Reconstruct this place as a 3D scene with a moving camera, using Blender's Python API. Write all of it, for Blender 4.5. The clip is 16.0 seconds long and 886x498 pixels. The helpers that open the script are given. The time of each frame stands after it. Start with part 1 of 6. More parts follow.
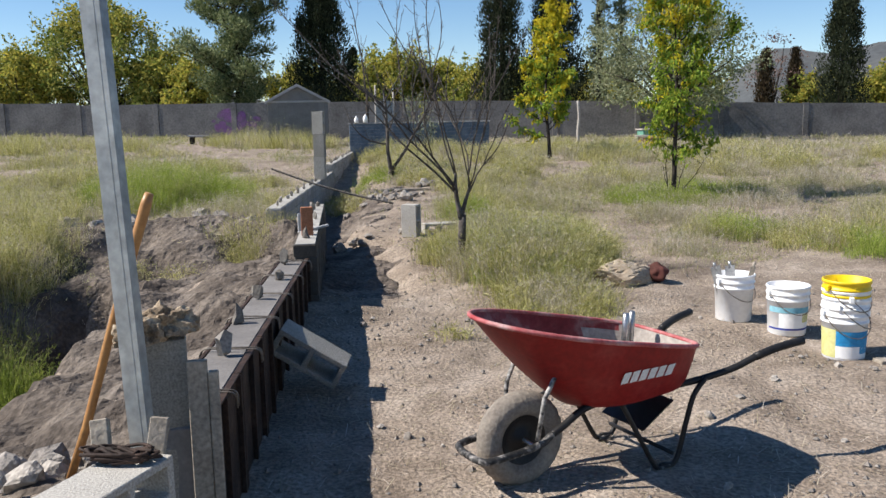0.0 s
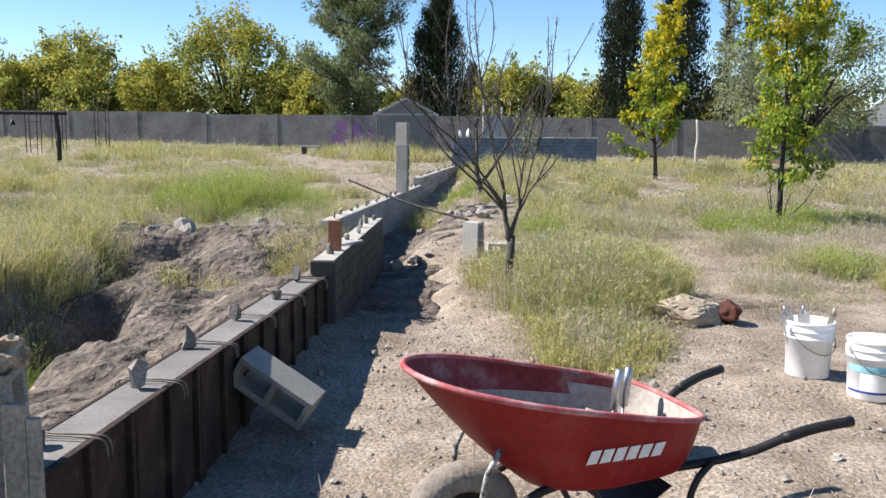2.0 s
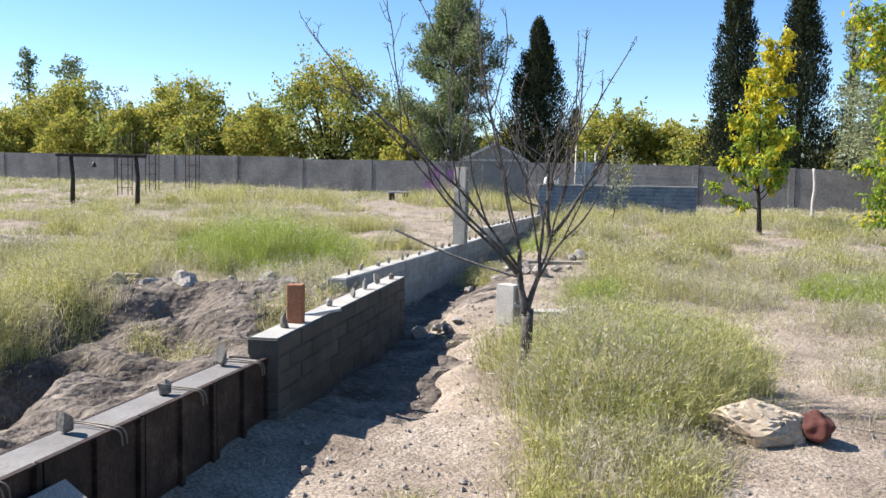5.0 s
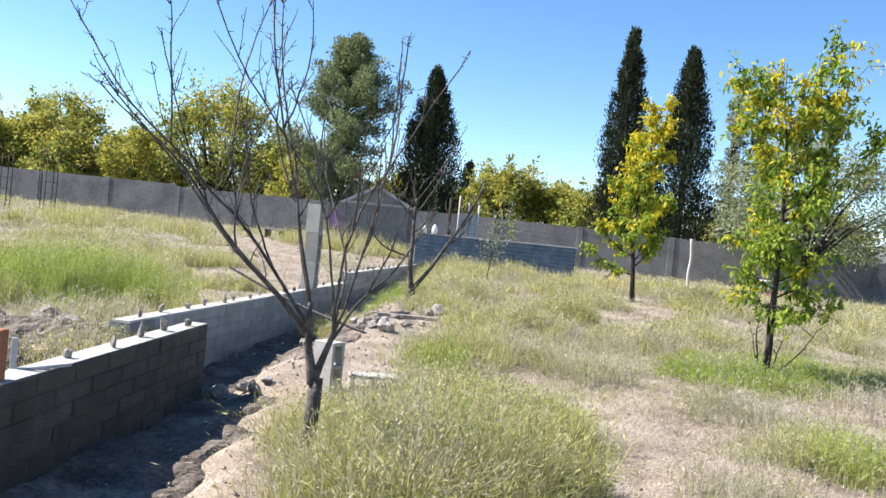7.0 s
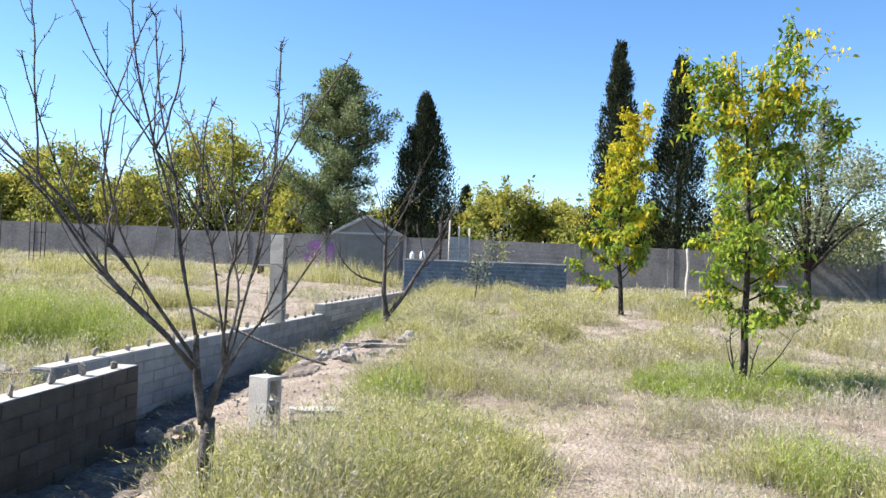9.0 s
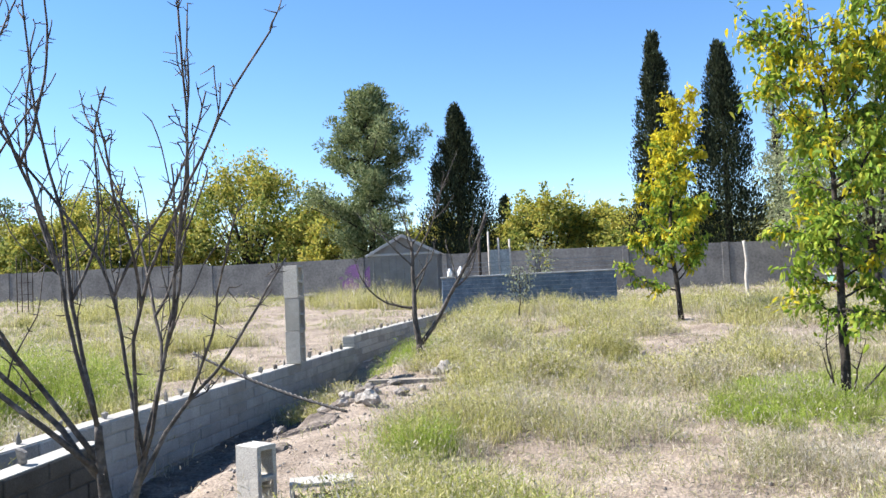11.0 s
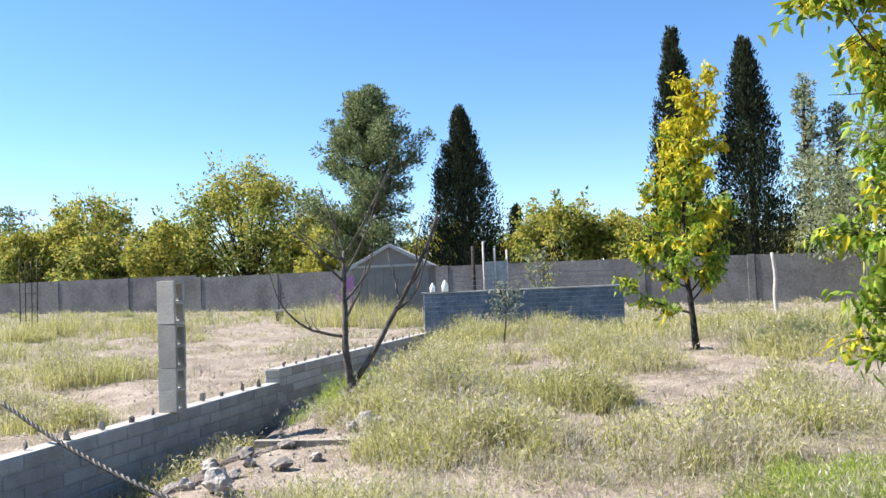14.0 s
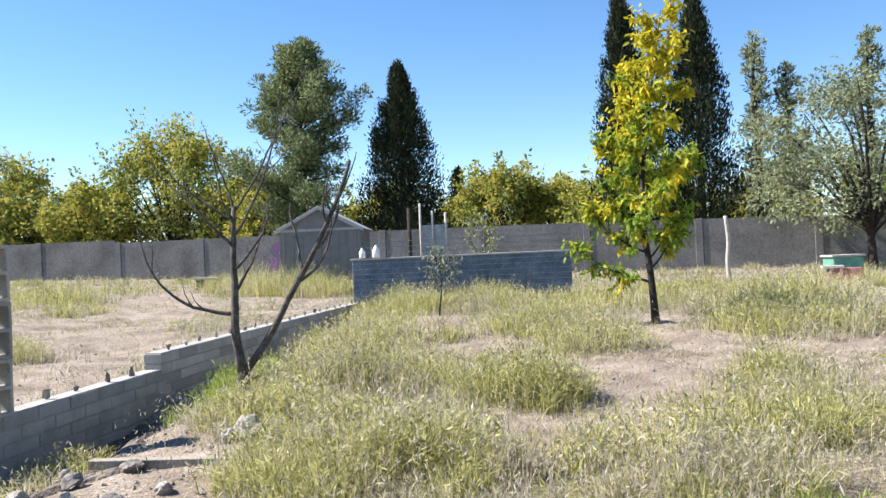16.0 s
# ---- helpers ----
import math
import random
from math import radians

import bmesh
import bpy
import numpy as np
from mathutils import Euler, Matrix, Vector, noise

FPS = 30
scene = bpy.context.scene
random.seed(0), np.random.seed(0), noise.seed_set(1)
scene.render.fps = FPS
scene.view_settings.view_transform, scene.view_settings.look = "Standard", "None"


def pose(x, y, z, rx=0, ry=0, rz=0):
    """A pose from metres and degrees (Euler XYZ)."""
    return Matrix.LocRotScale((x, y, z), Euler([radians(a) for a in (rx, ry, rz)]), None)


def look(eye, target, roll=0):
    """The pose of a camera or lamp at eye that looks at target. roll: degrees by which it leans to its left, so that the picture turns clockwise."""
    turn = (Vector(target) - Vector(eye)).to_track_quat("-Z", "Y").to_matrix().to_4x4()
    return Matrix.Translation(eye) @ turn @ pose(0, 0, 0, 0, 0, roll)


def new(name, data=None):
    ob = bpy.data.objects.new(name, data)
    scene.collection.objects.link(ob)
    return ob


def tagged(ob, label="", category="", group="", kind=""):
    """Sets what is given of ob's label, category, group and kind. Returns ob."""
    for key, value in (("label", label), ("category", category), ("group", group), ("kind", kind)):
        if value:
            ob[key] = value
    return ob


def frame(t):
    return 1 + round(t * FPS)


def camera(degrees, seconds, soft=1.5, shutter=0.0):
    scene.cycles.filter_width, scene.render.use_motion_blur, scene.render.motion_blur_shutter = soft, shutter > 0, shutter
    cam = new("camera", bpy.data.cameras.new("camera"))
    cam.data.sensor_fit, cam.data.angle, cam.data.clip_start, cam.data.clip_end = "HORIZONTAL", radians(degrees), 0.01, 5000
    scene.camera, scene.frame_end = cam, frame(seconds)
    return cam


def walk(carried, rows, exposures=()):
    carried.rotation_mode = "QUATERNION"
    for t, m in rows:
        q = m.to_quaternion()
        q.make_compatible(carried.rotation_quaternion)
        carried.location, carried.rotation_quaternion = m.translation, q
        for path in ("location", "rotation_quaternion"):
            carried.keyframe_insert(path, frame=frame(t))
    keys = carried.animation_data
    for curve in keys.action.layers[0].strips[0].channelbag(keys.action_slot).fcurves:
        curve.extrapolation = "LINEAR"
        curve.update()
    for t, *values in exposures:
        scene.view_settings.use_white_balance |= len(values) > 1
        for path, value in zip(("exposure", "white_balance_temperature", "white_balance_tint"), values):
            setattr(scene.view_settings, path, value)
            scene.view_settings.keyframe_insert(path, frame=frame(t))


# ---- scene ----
cam = camera(56.1, 16.0)
PATH = [
    (0, (1.573, 2.88, 1.647), (1.667, 4.856, 1.35), -1.1),
    (0.5, (1.668, 3.009, 1.668), (1.643, 4.989, 1.383), -3.2),
    (1, (1.901, 3.132, 1.622), (1.568, 5.086, 1.353), 1.2),
    (1.5, (2.172, 3.32, 1.627), (1.913, 5.283, 1.346), -0.7),
    (2, (2.278, 3.602, 1.59), (2.079, 5.574, 1.334), 0.4),
    (2.5, (2.534, 3.856, 1.565), (2.023, 5.772, 1.302), -2.2),
    (3, (2.687, 4.107, 1.559), (2.071, 5.991, 1.29), -4.6),
    (3.5, (2.685, 4.458, 1.582), (2.383, 6.419, 1.326), -2.1),
    (4, (2.681, 4.701, 1.59), (2.315, 6.659, 1.399), -0.8),
    (4.2, (2.708, 4.822, 1.583), (2.291, 6.77, 1.416), -0.3),
    (6.3, (3.242, 6.013, 1.609), (2.766, 7.951, 1.484), 1.6),
    (6.5, (3.293, 6.18, 1.597), (2.909, 8.14, 1.506), 1.3),
    (7, (3.237, 6.478, 1.584), (3.017, 8.465, 1.563), 5.7),
    (7.5, (3.352, 6.695, 1.522), (2.915, 8.646, 1.577), 1.6),
    (8, (3.637, 6.795, 1.561), (3.188, 8.744, 1.592), 4.4),
    (8.5, (3.7, 6.837, 1.605), (3.475, 8.824, 1.6), 2.0),
    (9, (3.767, 6.899, 1.565), (3.519, 8.883, 1.607), 2.1),
    (9.2, (3.829, 6.939, 1.544), (3.561, 8.92, 1.565), 2.9),
    (11.3, (3.737, 8.481, 1.627), (3.409, 10.451, 1.733), -3.9),
    (11.5, (3.66, 8.665, 1.606), (3.456, 10.65, 1.752), -2.6),
    (12, (3.666, 9.102, 1.617), (3.656, 11.097, 1.744), -3.4),
    (12.5, (3.928, 9.528, 1.672), (3.841, 11.522, 1.797), -5.0),
    (13, (4.026, 10.007, 1.636), (3.874, 11.988, 1.862), 1.0),
    (13.5, (4.031, 10.5, 1.62), (3.743, 12.462, 1.881), -1.3),
    (14, (4.182, 10.938, 1.68), (3.776, 12.893, 1.789), -2.4),
    (14.5, (4.136, 11.334, 1.666), (3.767, 13.3, 1.687), -0.4),
    (15, (4.054, 11.813, 1.663), (3.539, 13.743, 1.766), -1.1),
    (15.5, (4.122, 12.233, 1.702), (3.692, 14.187, 1.709), -0.4),
    (16, (4.073, 12.657, 1.683), (3.797, 14.638, 1.704), -2.5),
]
walk(cam, [(t, look(eye, target, roll)) for t, eye, target, roll in PATH],
     exposures=[(0, 0.68, 6450, 12), (0.5, 0.94, 6450, 13), (1.5, 1.10, 6420, 12), (3.5, 1.12, 6400, 12), (4.2, 1.19, 6380, 12), (6.5, 1.42, 6320, 12), (9, 1.46, 6290, 12), (12.5, 1.48, 6230, 12), (16, 1.36, 6340, 12)])
# ---------- world, sun, exposure ----------
SUN_ELEV = radians(45)
sky_world = bpy.data.worlds.new("sky")
scene.world = sky_world
sky_world.use_nodes = True
wn = sky_world.node_tree
wn.nodes.clear()
sky = wn.nodes.new("ShaderNodeTexSky")
sky.sky_type = "NISHITA"
sky.sun_disc = False
sky.sun_elevation = SUN_ELEV
sky.sun_rotation = radians(-90)
sky.altitude = 1800
sky.air_density = 1.0
sky.dust_density = 0.0
sky.ozone_density = 0.9
bg = wn.nodes.new("ShaderNodeBackground")
bg.inputs["Strength"].default_value = 0.085
wo = wn.nodes.new("ShaderNodeOutputWorld")
hue = wn.nodes.new("ShaderNodeHueSaturation")
hue.inputs["Saturation"].default_value = 1.22
wn.links.new(sky.outputs[0], hue.inputs["Color"])
wn.links.new(hue.outputs[0], bg.inputs[0])
wn.links.new(bg.outputs[0], wo.inputs[0])

sun_data = bpy.data.lights.new("sun", "SUN")
sun_data.energy = 5.0
sun_data.angle = radians(0.53)
sun_data.color = (1.0, 0.94, 0.85)
sun = new("sun", sun_data)
sun.matrix_world = look((-40 * math.cos(SUN_ELEV), 10, 40 * math.sin(SUN_ELEV)), (0, 10, 0))


# ---------- materials ----------
def material(name, colors, rough=0.9, scale=6.0, fine=60.0, fine_amount=0.25, bump=0.3, bump_scale=None, metal=0.0,
             island=0.0, piece=0.0, translucent=0.0, stops=(0.3, 0.7), spec=0.3, distance=0.01):
    """Surface with a broad mottling between colours, a fine grain and a fine relief."""
    m = bpy.data.materials.new(name)
    m.use_nodes = True
    nt = m.node_tree
    nt.nodes.clear()
    N, L = nt.nodes.new, nt.links.new
    out = N("ShaderNodeOutputMaterial")
    bsdf = N("ShaderNodeBsdfPrincipled")
    bsdf.inputs["Roughness"].default_value = rough
    bsdf.inputs["Metallic"].default_value = metal
    bsdf.inputs["Specular IOR Level"].default_value = spec
    geo = N("ShaderNodeNewGeometry")
    n1 = N("ShaderNodeTexNoise")
    n1.inputs["Scale"].default_value = scale
    n1.inputs["Detail"].default_value = 5
    n1.inputs["Roughness"].default_value = 0.6
    L(geo.outputs["Position"], n1.inputs["Vector"])
    ramp = N("ShaderNodeValToRGB")
    el = ramp.color_ramp.elements
    lo, hi = stops
    for i, c in enumerate(colors):
        p = lo + (hi - lo) * i / max(1, len(colors) - 1)
        if i < 2:
            el[i].position, el[i].color = p, (*c, 1)
        else:
            e = el.new(p)
            e.color = (*c, 1)
    fac = n1.outputs["Fac"]
    if island or piece:
        mix = N("ShaderNodeMix")
        mix.inputs["Factor"].default_value = island or piece
        L(fac, mix.inputs["A"])
        if island:
            L(geo.outputs["Random Per Island"], mix.inputs["B"])
        else:
            info = N("ShaderNodeObjectInfo")
            L(info.outputs["Random"], mix.inputs["B"])
        fac = mix.outputs["Result"]
    L(fac, ramp.inputs["Fac"])
    col = ramp.outputs["Color"]
    if fine_amount:
        n2 = N("ShaderNodeTexNoise")
        n2.inputs["Scale"].default_value = fine
        n2.inputs["Detail"].default_value = 3
        L(geo.outputs["Position"], n2.inputs["Vector"])
        r2 = N("ShaderNodeMapRange")
        r2.inputs["From Min"].default_value, r2.inputs["From Max"].default_value = 0.3, 0.7
        r2.inputs["To Min"].default_value, r2.inputs["To Max"].default_value = 1 - fine_amount, 1 + fine_amount
        L(n2.outputs["Fac"], r2.inputs["Value"])
        mul = N("ShaderNodeMix")
        mul.data_type = "RGBA"
        mul.blend_type = "MULTIPLY"
        mul.inputs["Factor"].default_value = 1
        L(col, mul.inputs["A"])
        L(r2.outputs["Result"], mul.inputs["B"])
        col = mul.outputs["Result"]
        if bump:
            n3 = n2
            if bump_scale:
                n3 = N("ShaderNodeTexNoise")
                n3.inputs["Scale"].default_value = bump_scale
                n3.inputs["Detail"].default_value = 6
                L(geo.outputs["Position"], n3.inputs["Vector"])
            b = N("ShaderNodeBump")
            b.inputs["Strength"].default_value = bump
            b.inputs["Distance"].default_value = distance
            L(n3.outputs["Fac"], b.inputs["Height"])
            L(b.outputs["Normal"], bsdf.inputs["Normal"])
    L(col, bsdf.inputs["Base Color"])
    if translucent:
        tr = N("ShaderNodeBsdfTranslucent")
        L(col, tr.inputs["Color"])
        ms = N("ShaderNodeMixShader")
        ms.inputs[0].default_value = translucent
        L(bsdf.outputs[0], ms.inputs[1])
        L(tr.outputs[0], ms.inputs[2])
        L(ms.outputs[0], out.inputs[0])
    else:
        L(bsdf.outputs[0], out.inputs[0])
    return m


M_DIRT = material("dirt", [(0.147, 0.115, 0.0873), (0.241, 0.196, 0.154), (0.337, 0.285, 0.233)], 1.0, 2.3, 48, 0.42, 0.9, 45, distance=0.02)
M_BLOCK = material("concrete_block", [(0.254, 0.244, 0.218), (0.341, 0.326, 0.293), (0.407, 0.388, 0.35)], 0.95, 5, 130, 0.3, 0.7, piece=0.5, distance=0.006)
# Brown-grey block colour, taken darker still to stand for the wall's shaded side.
M_DARKBLOCK = material("shaded_brown_grey_block", [(0.0491, 0.043, 0.0351), (0.0673, 0.0596, 0.0502), (0.0877, 0.079, 0.0685)], 0.95, 5, 130, 0.3, 0.7, piece=0.22, distance=0.006)
M_PALEBLOCK = material("whitened_block", [(0.224, 0.218, 0.203), (0.284, 0.278, 0.265), (0.346, 0.339, 0.325)], 0.95, 5, 130, 0.25, 0.7, piece=0.22, distance=0.006)
M_SOIL = material("dug_soil", [(0.0585, 0.0468, 0.0378), (0.122, 0.101, 0.0828), (0.216, 0.184, 0.153)], 1.0, 2.2, 30, 0.35, 1.0, 12, distance=0.06)
M_TRENCH = material("turned_soil", [(0.063, 0.0504, 0.0405), (0.131, 0.108, 0.09), (0.243, 0.207, 0.171)], 1.0, 2.6, 34, 0.35, 1.0, 16, distance=0.05)
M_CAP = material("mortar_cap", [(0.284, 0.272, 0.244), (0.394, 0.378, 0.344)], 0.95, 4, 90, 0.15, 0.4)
M_FRESH = material("fresh_concrete", [(0.134, 0.126, 0.119), (0.212, 0.201, 0.189)], 0.8, 3, 60, 0.12, 0.3)
M_FORM = material("formwork_steel", [(0.0145, 0.00918, 0.00723), (0.0394, 0.0223, 0.0158), (0.0854, 0.0559, 0.0394)], 0.75, 5, 50, 0.4, 0.4, stops=(0.35, 0.75))
M_BAR = material("dark_steel_bar", [(0.0276, 0.0268, 0.0268), (0.067, 0.0631, 0.0599), (0.119, 0.11, 0.103)], 0.6, 14, 60, 0.25, 0.2, metal=0.4)
M_WIRE = material("wire", [(0.126, 0.11, 0.0945), (0.221, 0.196, 0.166)], 0.6, 30, 90, 0.2, 0.1, metal=0.5)
M_GALV = material("galvanised_steel", [(0.22, 0.239, 0.246), (0.31, 0.329, 0.328), (0.388, 0.402, 0.392)], 0.5, 5, 26, 0.2, 0.1, metal=0.45)
M_LUMP = material("dark_stone", [(0.134, 0.119, 0.103), (0.212, 0.194, 0.169), (0.284, 0.26, 0.237)], 0.95, 9, 60, 0.3, 0.7, piece=0.5, distance=0.01)
M_STONE = material("stone", [(0.189, 0.169, 0.15), (0.284, 0.26, 0.232), (0.378, 0.347, 0.308)], 0.95, 6, 45, 0.3, 0.7, piece=0.4, distance=0.02)
M_WOOD_OLD = material("old_wood", [(0.237, 0.205, 0.166), (0.331, 0.292, 0.237)], 0.9, 8, 60, 0.3, 0.4)
M_WOOD_RED = material("red_brick", [(0.237, 0.0945, 0.0473), (0.315, 0.141, 0.0788)], 0.9, 12, 70, 0.2, 0.4)
M_HANDLE = material("varnished_handle", [(0.284, 0.126, 0.0394), (0.434, 0.229, 0.0788)], 0.45, 6, 40, 0.15, 0.1, spec=0.5)
M_GLOVE = material("glove_cloth", [(0.09, 0.065, 0.042), (0.27, 0.21, 0.145), (0.46, 0.385, 0.285)], 1.0, 18, 120, 0.25, 0.5)
M_RED = material("red_paint", [(0.19, 0.006, 0.006), (0.23, 0.009, 0.008), (0.26, 0.03, 0.026)], 0.5, 5, 40, 0.12, 0.08, spec=0.3)
M_RIM = material("worn_red_rim", [(0.284, 0.0237, 0.0276), (0.378, 0.11, 0.11), (0.457, 0.284, 0.268)], 0.6, 9, 50, 0.2, 0.2)
M_TRAY = material("dusty_tray", [(0.243, 0.18, 0.162), (0.306, 0.27, 0.243), (0.351, 0.324, 0.293)], 0.85, 3.2, 40, 0.2, 0.3, stops=(0.27, 0.52))
M_TRAYRED = material("worn_red_inside", [(0.18, 0.0162, 0.018), (0.225, 0.036, 0.0378), (0.297, 0.18, 0.162)], 0.7, 6, 40, 0.2, 0.2, stops=(0.4, 0.72))
M_BLACK = material("black_paint", [(0.00788, 0.00788, 0.00854), (0.023, 0.0223, 0.0223)], 0.5, 12, 60, 0.2, 0.1)
M_WORN = material("worn_black_tube", [(0.0131, 0.0131, 0.0131), (0.0394, 0.0394, 0.0394), (0.237, 0.223, 0.211)], 0.6, 30, 90, 0.2, 0.1, stops=(0.4, 0.65))
M_STRUT = material("worn_strut", [(0.027, 0.027, 0.027), (0.198, 0.189, 0.18), (0.36, 0.351, 0.333)], 0.6, 40, 90, 0.2, 0.1, stops=(0.38, 0.6))
M_RUBBER = material("dusty_rubber", [(0.158, 0.137, 0.118), (0.266, 0.237, 0.197)], 0.95, 12, 70, 0.2, 0.4)
M_WHITE = material("white_print", [(0.648, 0.648, 0.639), (0.72, 0.72, 0.711)], 0.6, 20, 80, 0.1, 0)
M_PLASTIC = material("white_plastic", [(0.782, 0.792, 0.801), (0.84, 0.84, 0.83)], 0.5, 6, 30, 0.06, 0.05, spec=0.5)
M_YELLOW = material("yellow_plastic", [(0.72, 0.495, 0.0045), (0.774, 0.558, 0.009)], 0.45, 6, 30, 0.06, 0.05, spec=0.5)
M_PALEYELLOW = material("pale_yellow_label", [(0.52, 0.504, 0.174), (0.583, 0.568, 0.284)], 0.6, 9, 50, 0.1, 0.05)
M_BLUE = material("blue_label", [(0.0158, 0.196, 0.434), (0.0394, 0.284, 0.52)], 0.5, 9, 50, 0.15, 0.05)
M_CYAN = material("cyan_label", [(0.126, 0.394, 0.52), (0.284, 0.504, 0.568)], 0.5, 7, 50, 0.15, 0.05)
M_NAVY = material("navy_label", [(0.0237, 0.0394, 0.237), (0.0473, 0.0709, 0.315)], 0.5, 9, 50, 0.15, 0.05)
M_STEEL = material("tool_steel", [(0.331, 0.339, 0.347), (0.49, 0.49, 0.49)], 0.35, 20, 80, 0.15, 0.1, metal=0.8)
M_PAPER = material("kraft_paper", [(0.264, 0.198, 0.137), (0.396, 0.32, 0.234), (0.5, 0.426, 0.33)], 0.95, 9, 70, 0.15, 0.3)
M_PAPER_RED = material("red_print_paper", [(0.046, 0.0184, 0.0131), (0.099, 0.0328, 0.0263)], 0.9, 9, 70, 0.15, 0.2)
M_BARK = material("dark_bark", [(0.0164, 0.0131, 0.0112), (0.0381, 0.0309, 0.0257), (0.0723, 0.0611, 0.0526)], 1.0, 14, 70, 0.35, 0.6)
M_BARK_TREE = material("thorn_bark", [(0.035, 0.029, 0.025), (0.075, 0.064, 0.055), (0.15, 0.13, 0.115)], 0.85, 14, 70, 0.35, 0.6)
M_PALEBARK = material("pale_bark", [(0.331, 0.299, 0.26), (0.457, 0.426, 0.378)], 1.0, 9, 60, 0.2, 0.4)
M_PWALL = material("perimeter_wall", [(0.11, 0.106, 0.103), (0.162, 0.158, 0.153), (0.212, 0.205, 0.196)], 0.95, 0.9, 12, 0.22, 0.3)
M_PURPLE = material("faded_purple_paint", [(0.141, 0.13, 0.141), (0.174, 0.103, 0.205), (0.212, 0.0945, 0.253)], 0.95, 2.5, 16, 0.2, 0.1)
M_SHED = material("painted_sheet_metal", [(0.158, 0.153, 0.15), (0.212, 0.209, 0.205)], 0.6, 3, 30, 0.1, 0.05)
M_SHEDROOF = material("shed_trim_metal", [(0.315, 0.315, 0.315), (0.394, 0.394, 0.394)], 0.5, 3, 30, 0.1, 0.05)
M_TANK = material("tank_plaster", [(0.0639, 0.0905, 0.128), (0.112, 0.149, 0.197), (0.181, 0.213, 0.255)], 0.9, 3.2, 25, 0.25, 0.4)
M_TANKCAP = material("tank_cap", [(0.284, 0.284, 0.284), (0.394, 0.394, 0.387)], 0.9, 4, 40, 0.15, 0.2)
M_TANKLINE = material("tank_joint", [(0.13, 0.15, 0.18), (0.27, 0.29, 0.32)], 0.9, 2.2, 25, 0.3, 0.3)
M_GREENBOX = material("green_painted_box", [(0.0788, 0.237, 0.174), (0.158, 0.331, 0.253)], 0.8, 6, 40, 0.2, 0.1)
M_REDBOX = material("faded_red_box", [(0.268, 0.0945, 0.0945), (0.378, 0.189, 0.182)], 0.8, 6, 40, 0.2, 0.1)
M_HILL = material("far_hills", [(0.067, 0.0749, 0.0788), (0.103, 0.106, 0.103)], 1.0, 0.02, 0.2, 0.2, 0)

LEAF = dict(rough=0.75, fine=9, fine_amount=0.15, bump=0, island=0.75, translucent=0.42, spec=0.25)
G_STRAW = material("straw_grass", [(0.275, 0.244, 0.152), (0.41, 0.366, 0.251), (0.506, 0.452, 0.351), (0.574, 0.52, 0.449)], scale=0.35, stops=(0.2, 0.8), **LEAF)
G_GREEN = material("green_grass", [(0.177, 0.201, 0.0559), (0.292, 0.306, 0.103), (0.391, 0.389, 0.164), (0.469, 0.448, 0.25)], scale=0.6, stops=(0.15, 0.85), **LEAF)
G_LUSH = material("lush_grass", [(0.152, 0.214, 0.0297), (0.293, 0.383, 0.0607), (0.468, 0.517, 0.135)], scale=0.6, stops=(0.15, 0.85), **LEAF)
G_BUSH = material("bush_leaves", [(0.182, 0.192, 0.0495), (0.344, 0.338, 0.106), (0.512, 0.486, 0.19), (0.649, 0.597, 0.31)], scale=0.6, stops=(0.15, 0.85), **LEAF)
L_PECAN = material("autumn_leaves", [(0.0788, 0.119, 0.0237), (0.182, 0.229, 0.0473), (0.315, 0.339, 0.0709), (0.434, 0.394, 0.0945)], scale=0.22, stops=(0.2, 0.8), **LEAF)
L_PECAN_Y = material("yellow_autumn_leaves", [(0.134, 0.166, 0.0315), (0.276, 0.299, 0.0552), (0.41, 0.387, 0.0709), (0.473, 0.394, 0.0788)], scale=0.22, stops=(0.2, 0.8), **LEAF)
L_CYPRESS = material("cypress_leaves", [(0.00952, 0.0154, 0.0068), (0.0245, 0.035, 0.015), (0.0578, 0.07, 0.0326)], scale=0.8, stops=(0.2, 0.8), **{**LEAF, "translucent": 0.1})
L_PINE = material("pine_needles", [(0.0838, 0.118, 0.0493), (0.167, 0.211, 0.0887), (0.286, 0.316, 0.153)], scale=0.5, stops=(0.2, 0.8), **{**LEAF, "translucent": 0.2})
L_GREY = material("grey_green_leaves", [(0.119, 0.15, 0.0749), (0.221, 0.253, 0.134), (0.331, 0.347, 0.212)], scale=0.5, stops=(0.2, 0.8), **LEAF)
L_TREE_G = material("green_tree_leaves", [(0.0868, 0.158, 0.0158), (0.166, 0.26, 0.0276), (0.268, 0.356, 0.0394), (0.41, 0.41, 0.0552)], scale=0.7, stops=(0.15, 0.85), **LEAF)
L_TREE_Y = material("yellow_tree_leaves", [(0.315, 0.331, 0.0237), (0.504, 0.442, 0.0237), (0.631, 0.49, 0.0237)], scale=0.7, stops=(0.2, 0.8), **LEAF)
L_PINK = material("dry_pinkish_leaves", [(0.158, 0.103, 0.0868), (0.237, 0.166, 0.141)], scale=0.7, stops=(0.2, 0.8), **LEAF)
L_RUST = material("rusty_cypress_leaves", [(0.0328, 0.0263, 0.0131), (0.0657, 0.046, 0.023)], scale=0.7, stops=(0.2, 0.8), **{**LEAF, "translucent": 0.1})
L_PALE = material("pale_sapling_leaves", [(0.205, 0.237, 0.141), (0.315, 0.339, 0.237)], scale=0.7, stops=(0.2, 0.8), **LEAF)


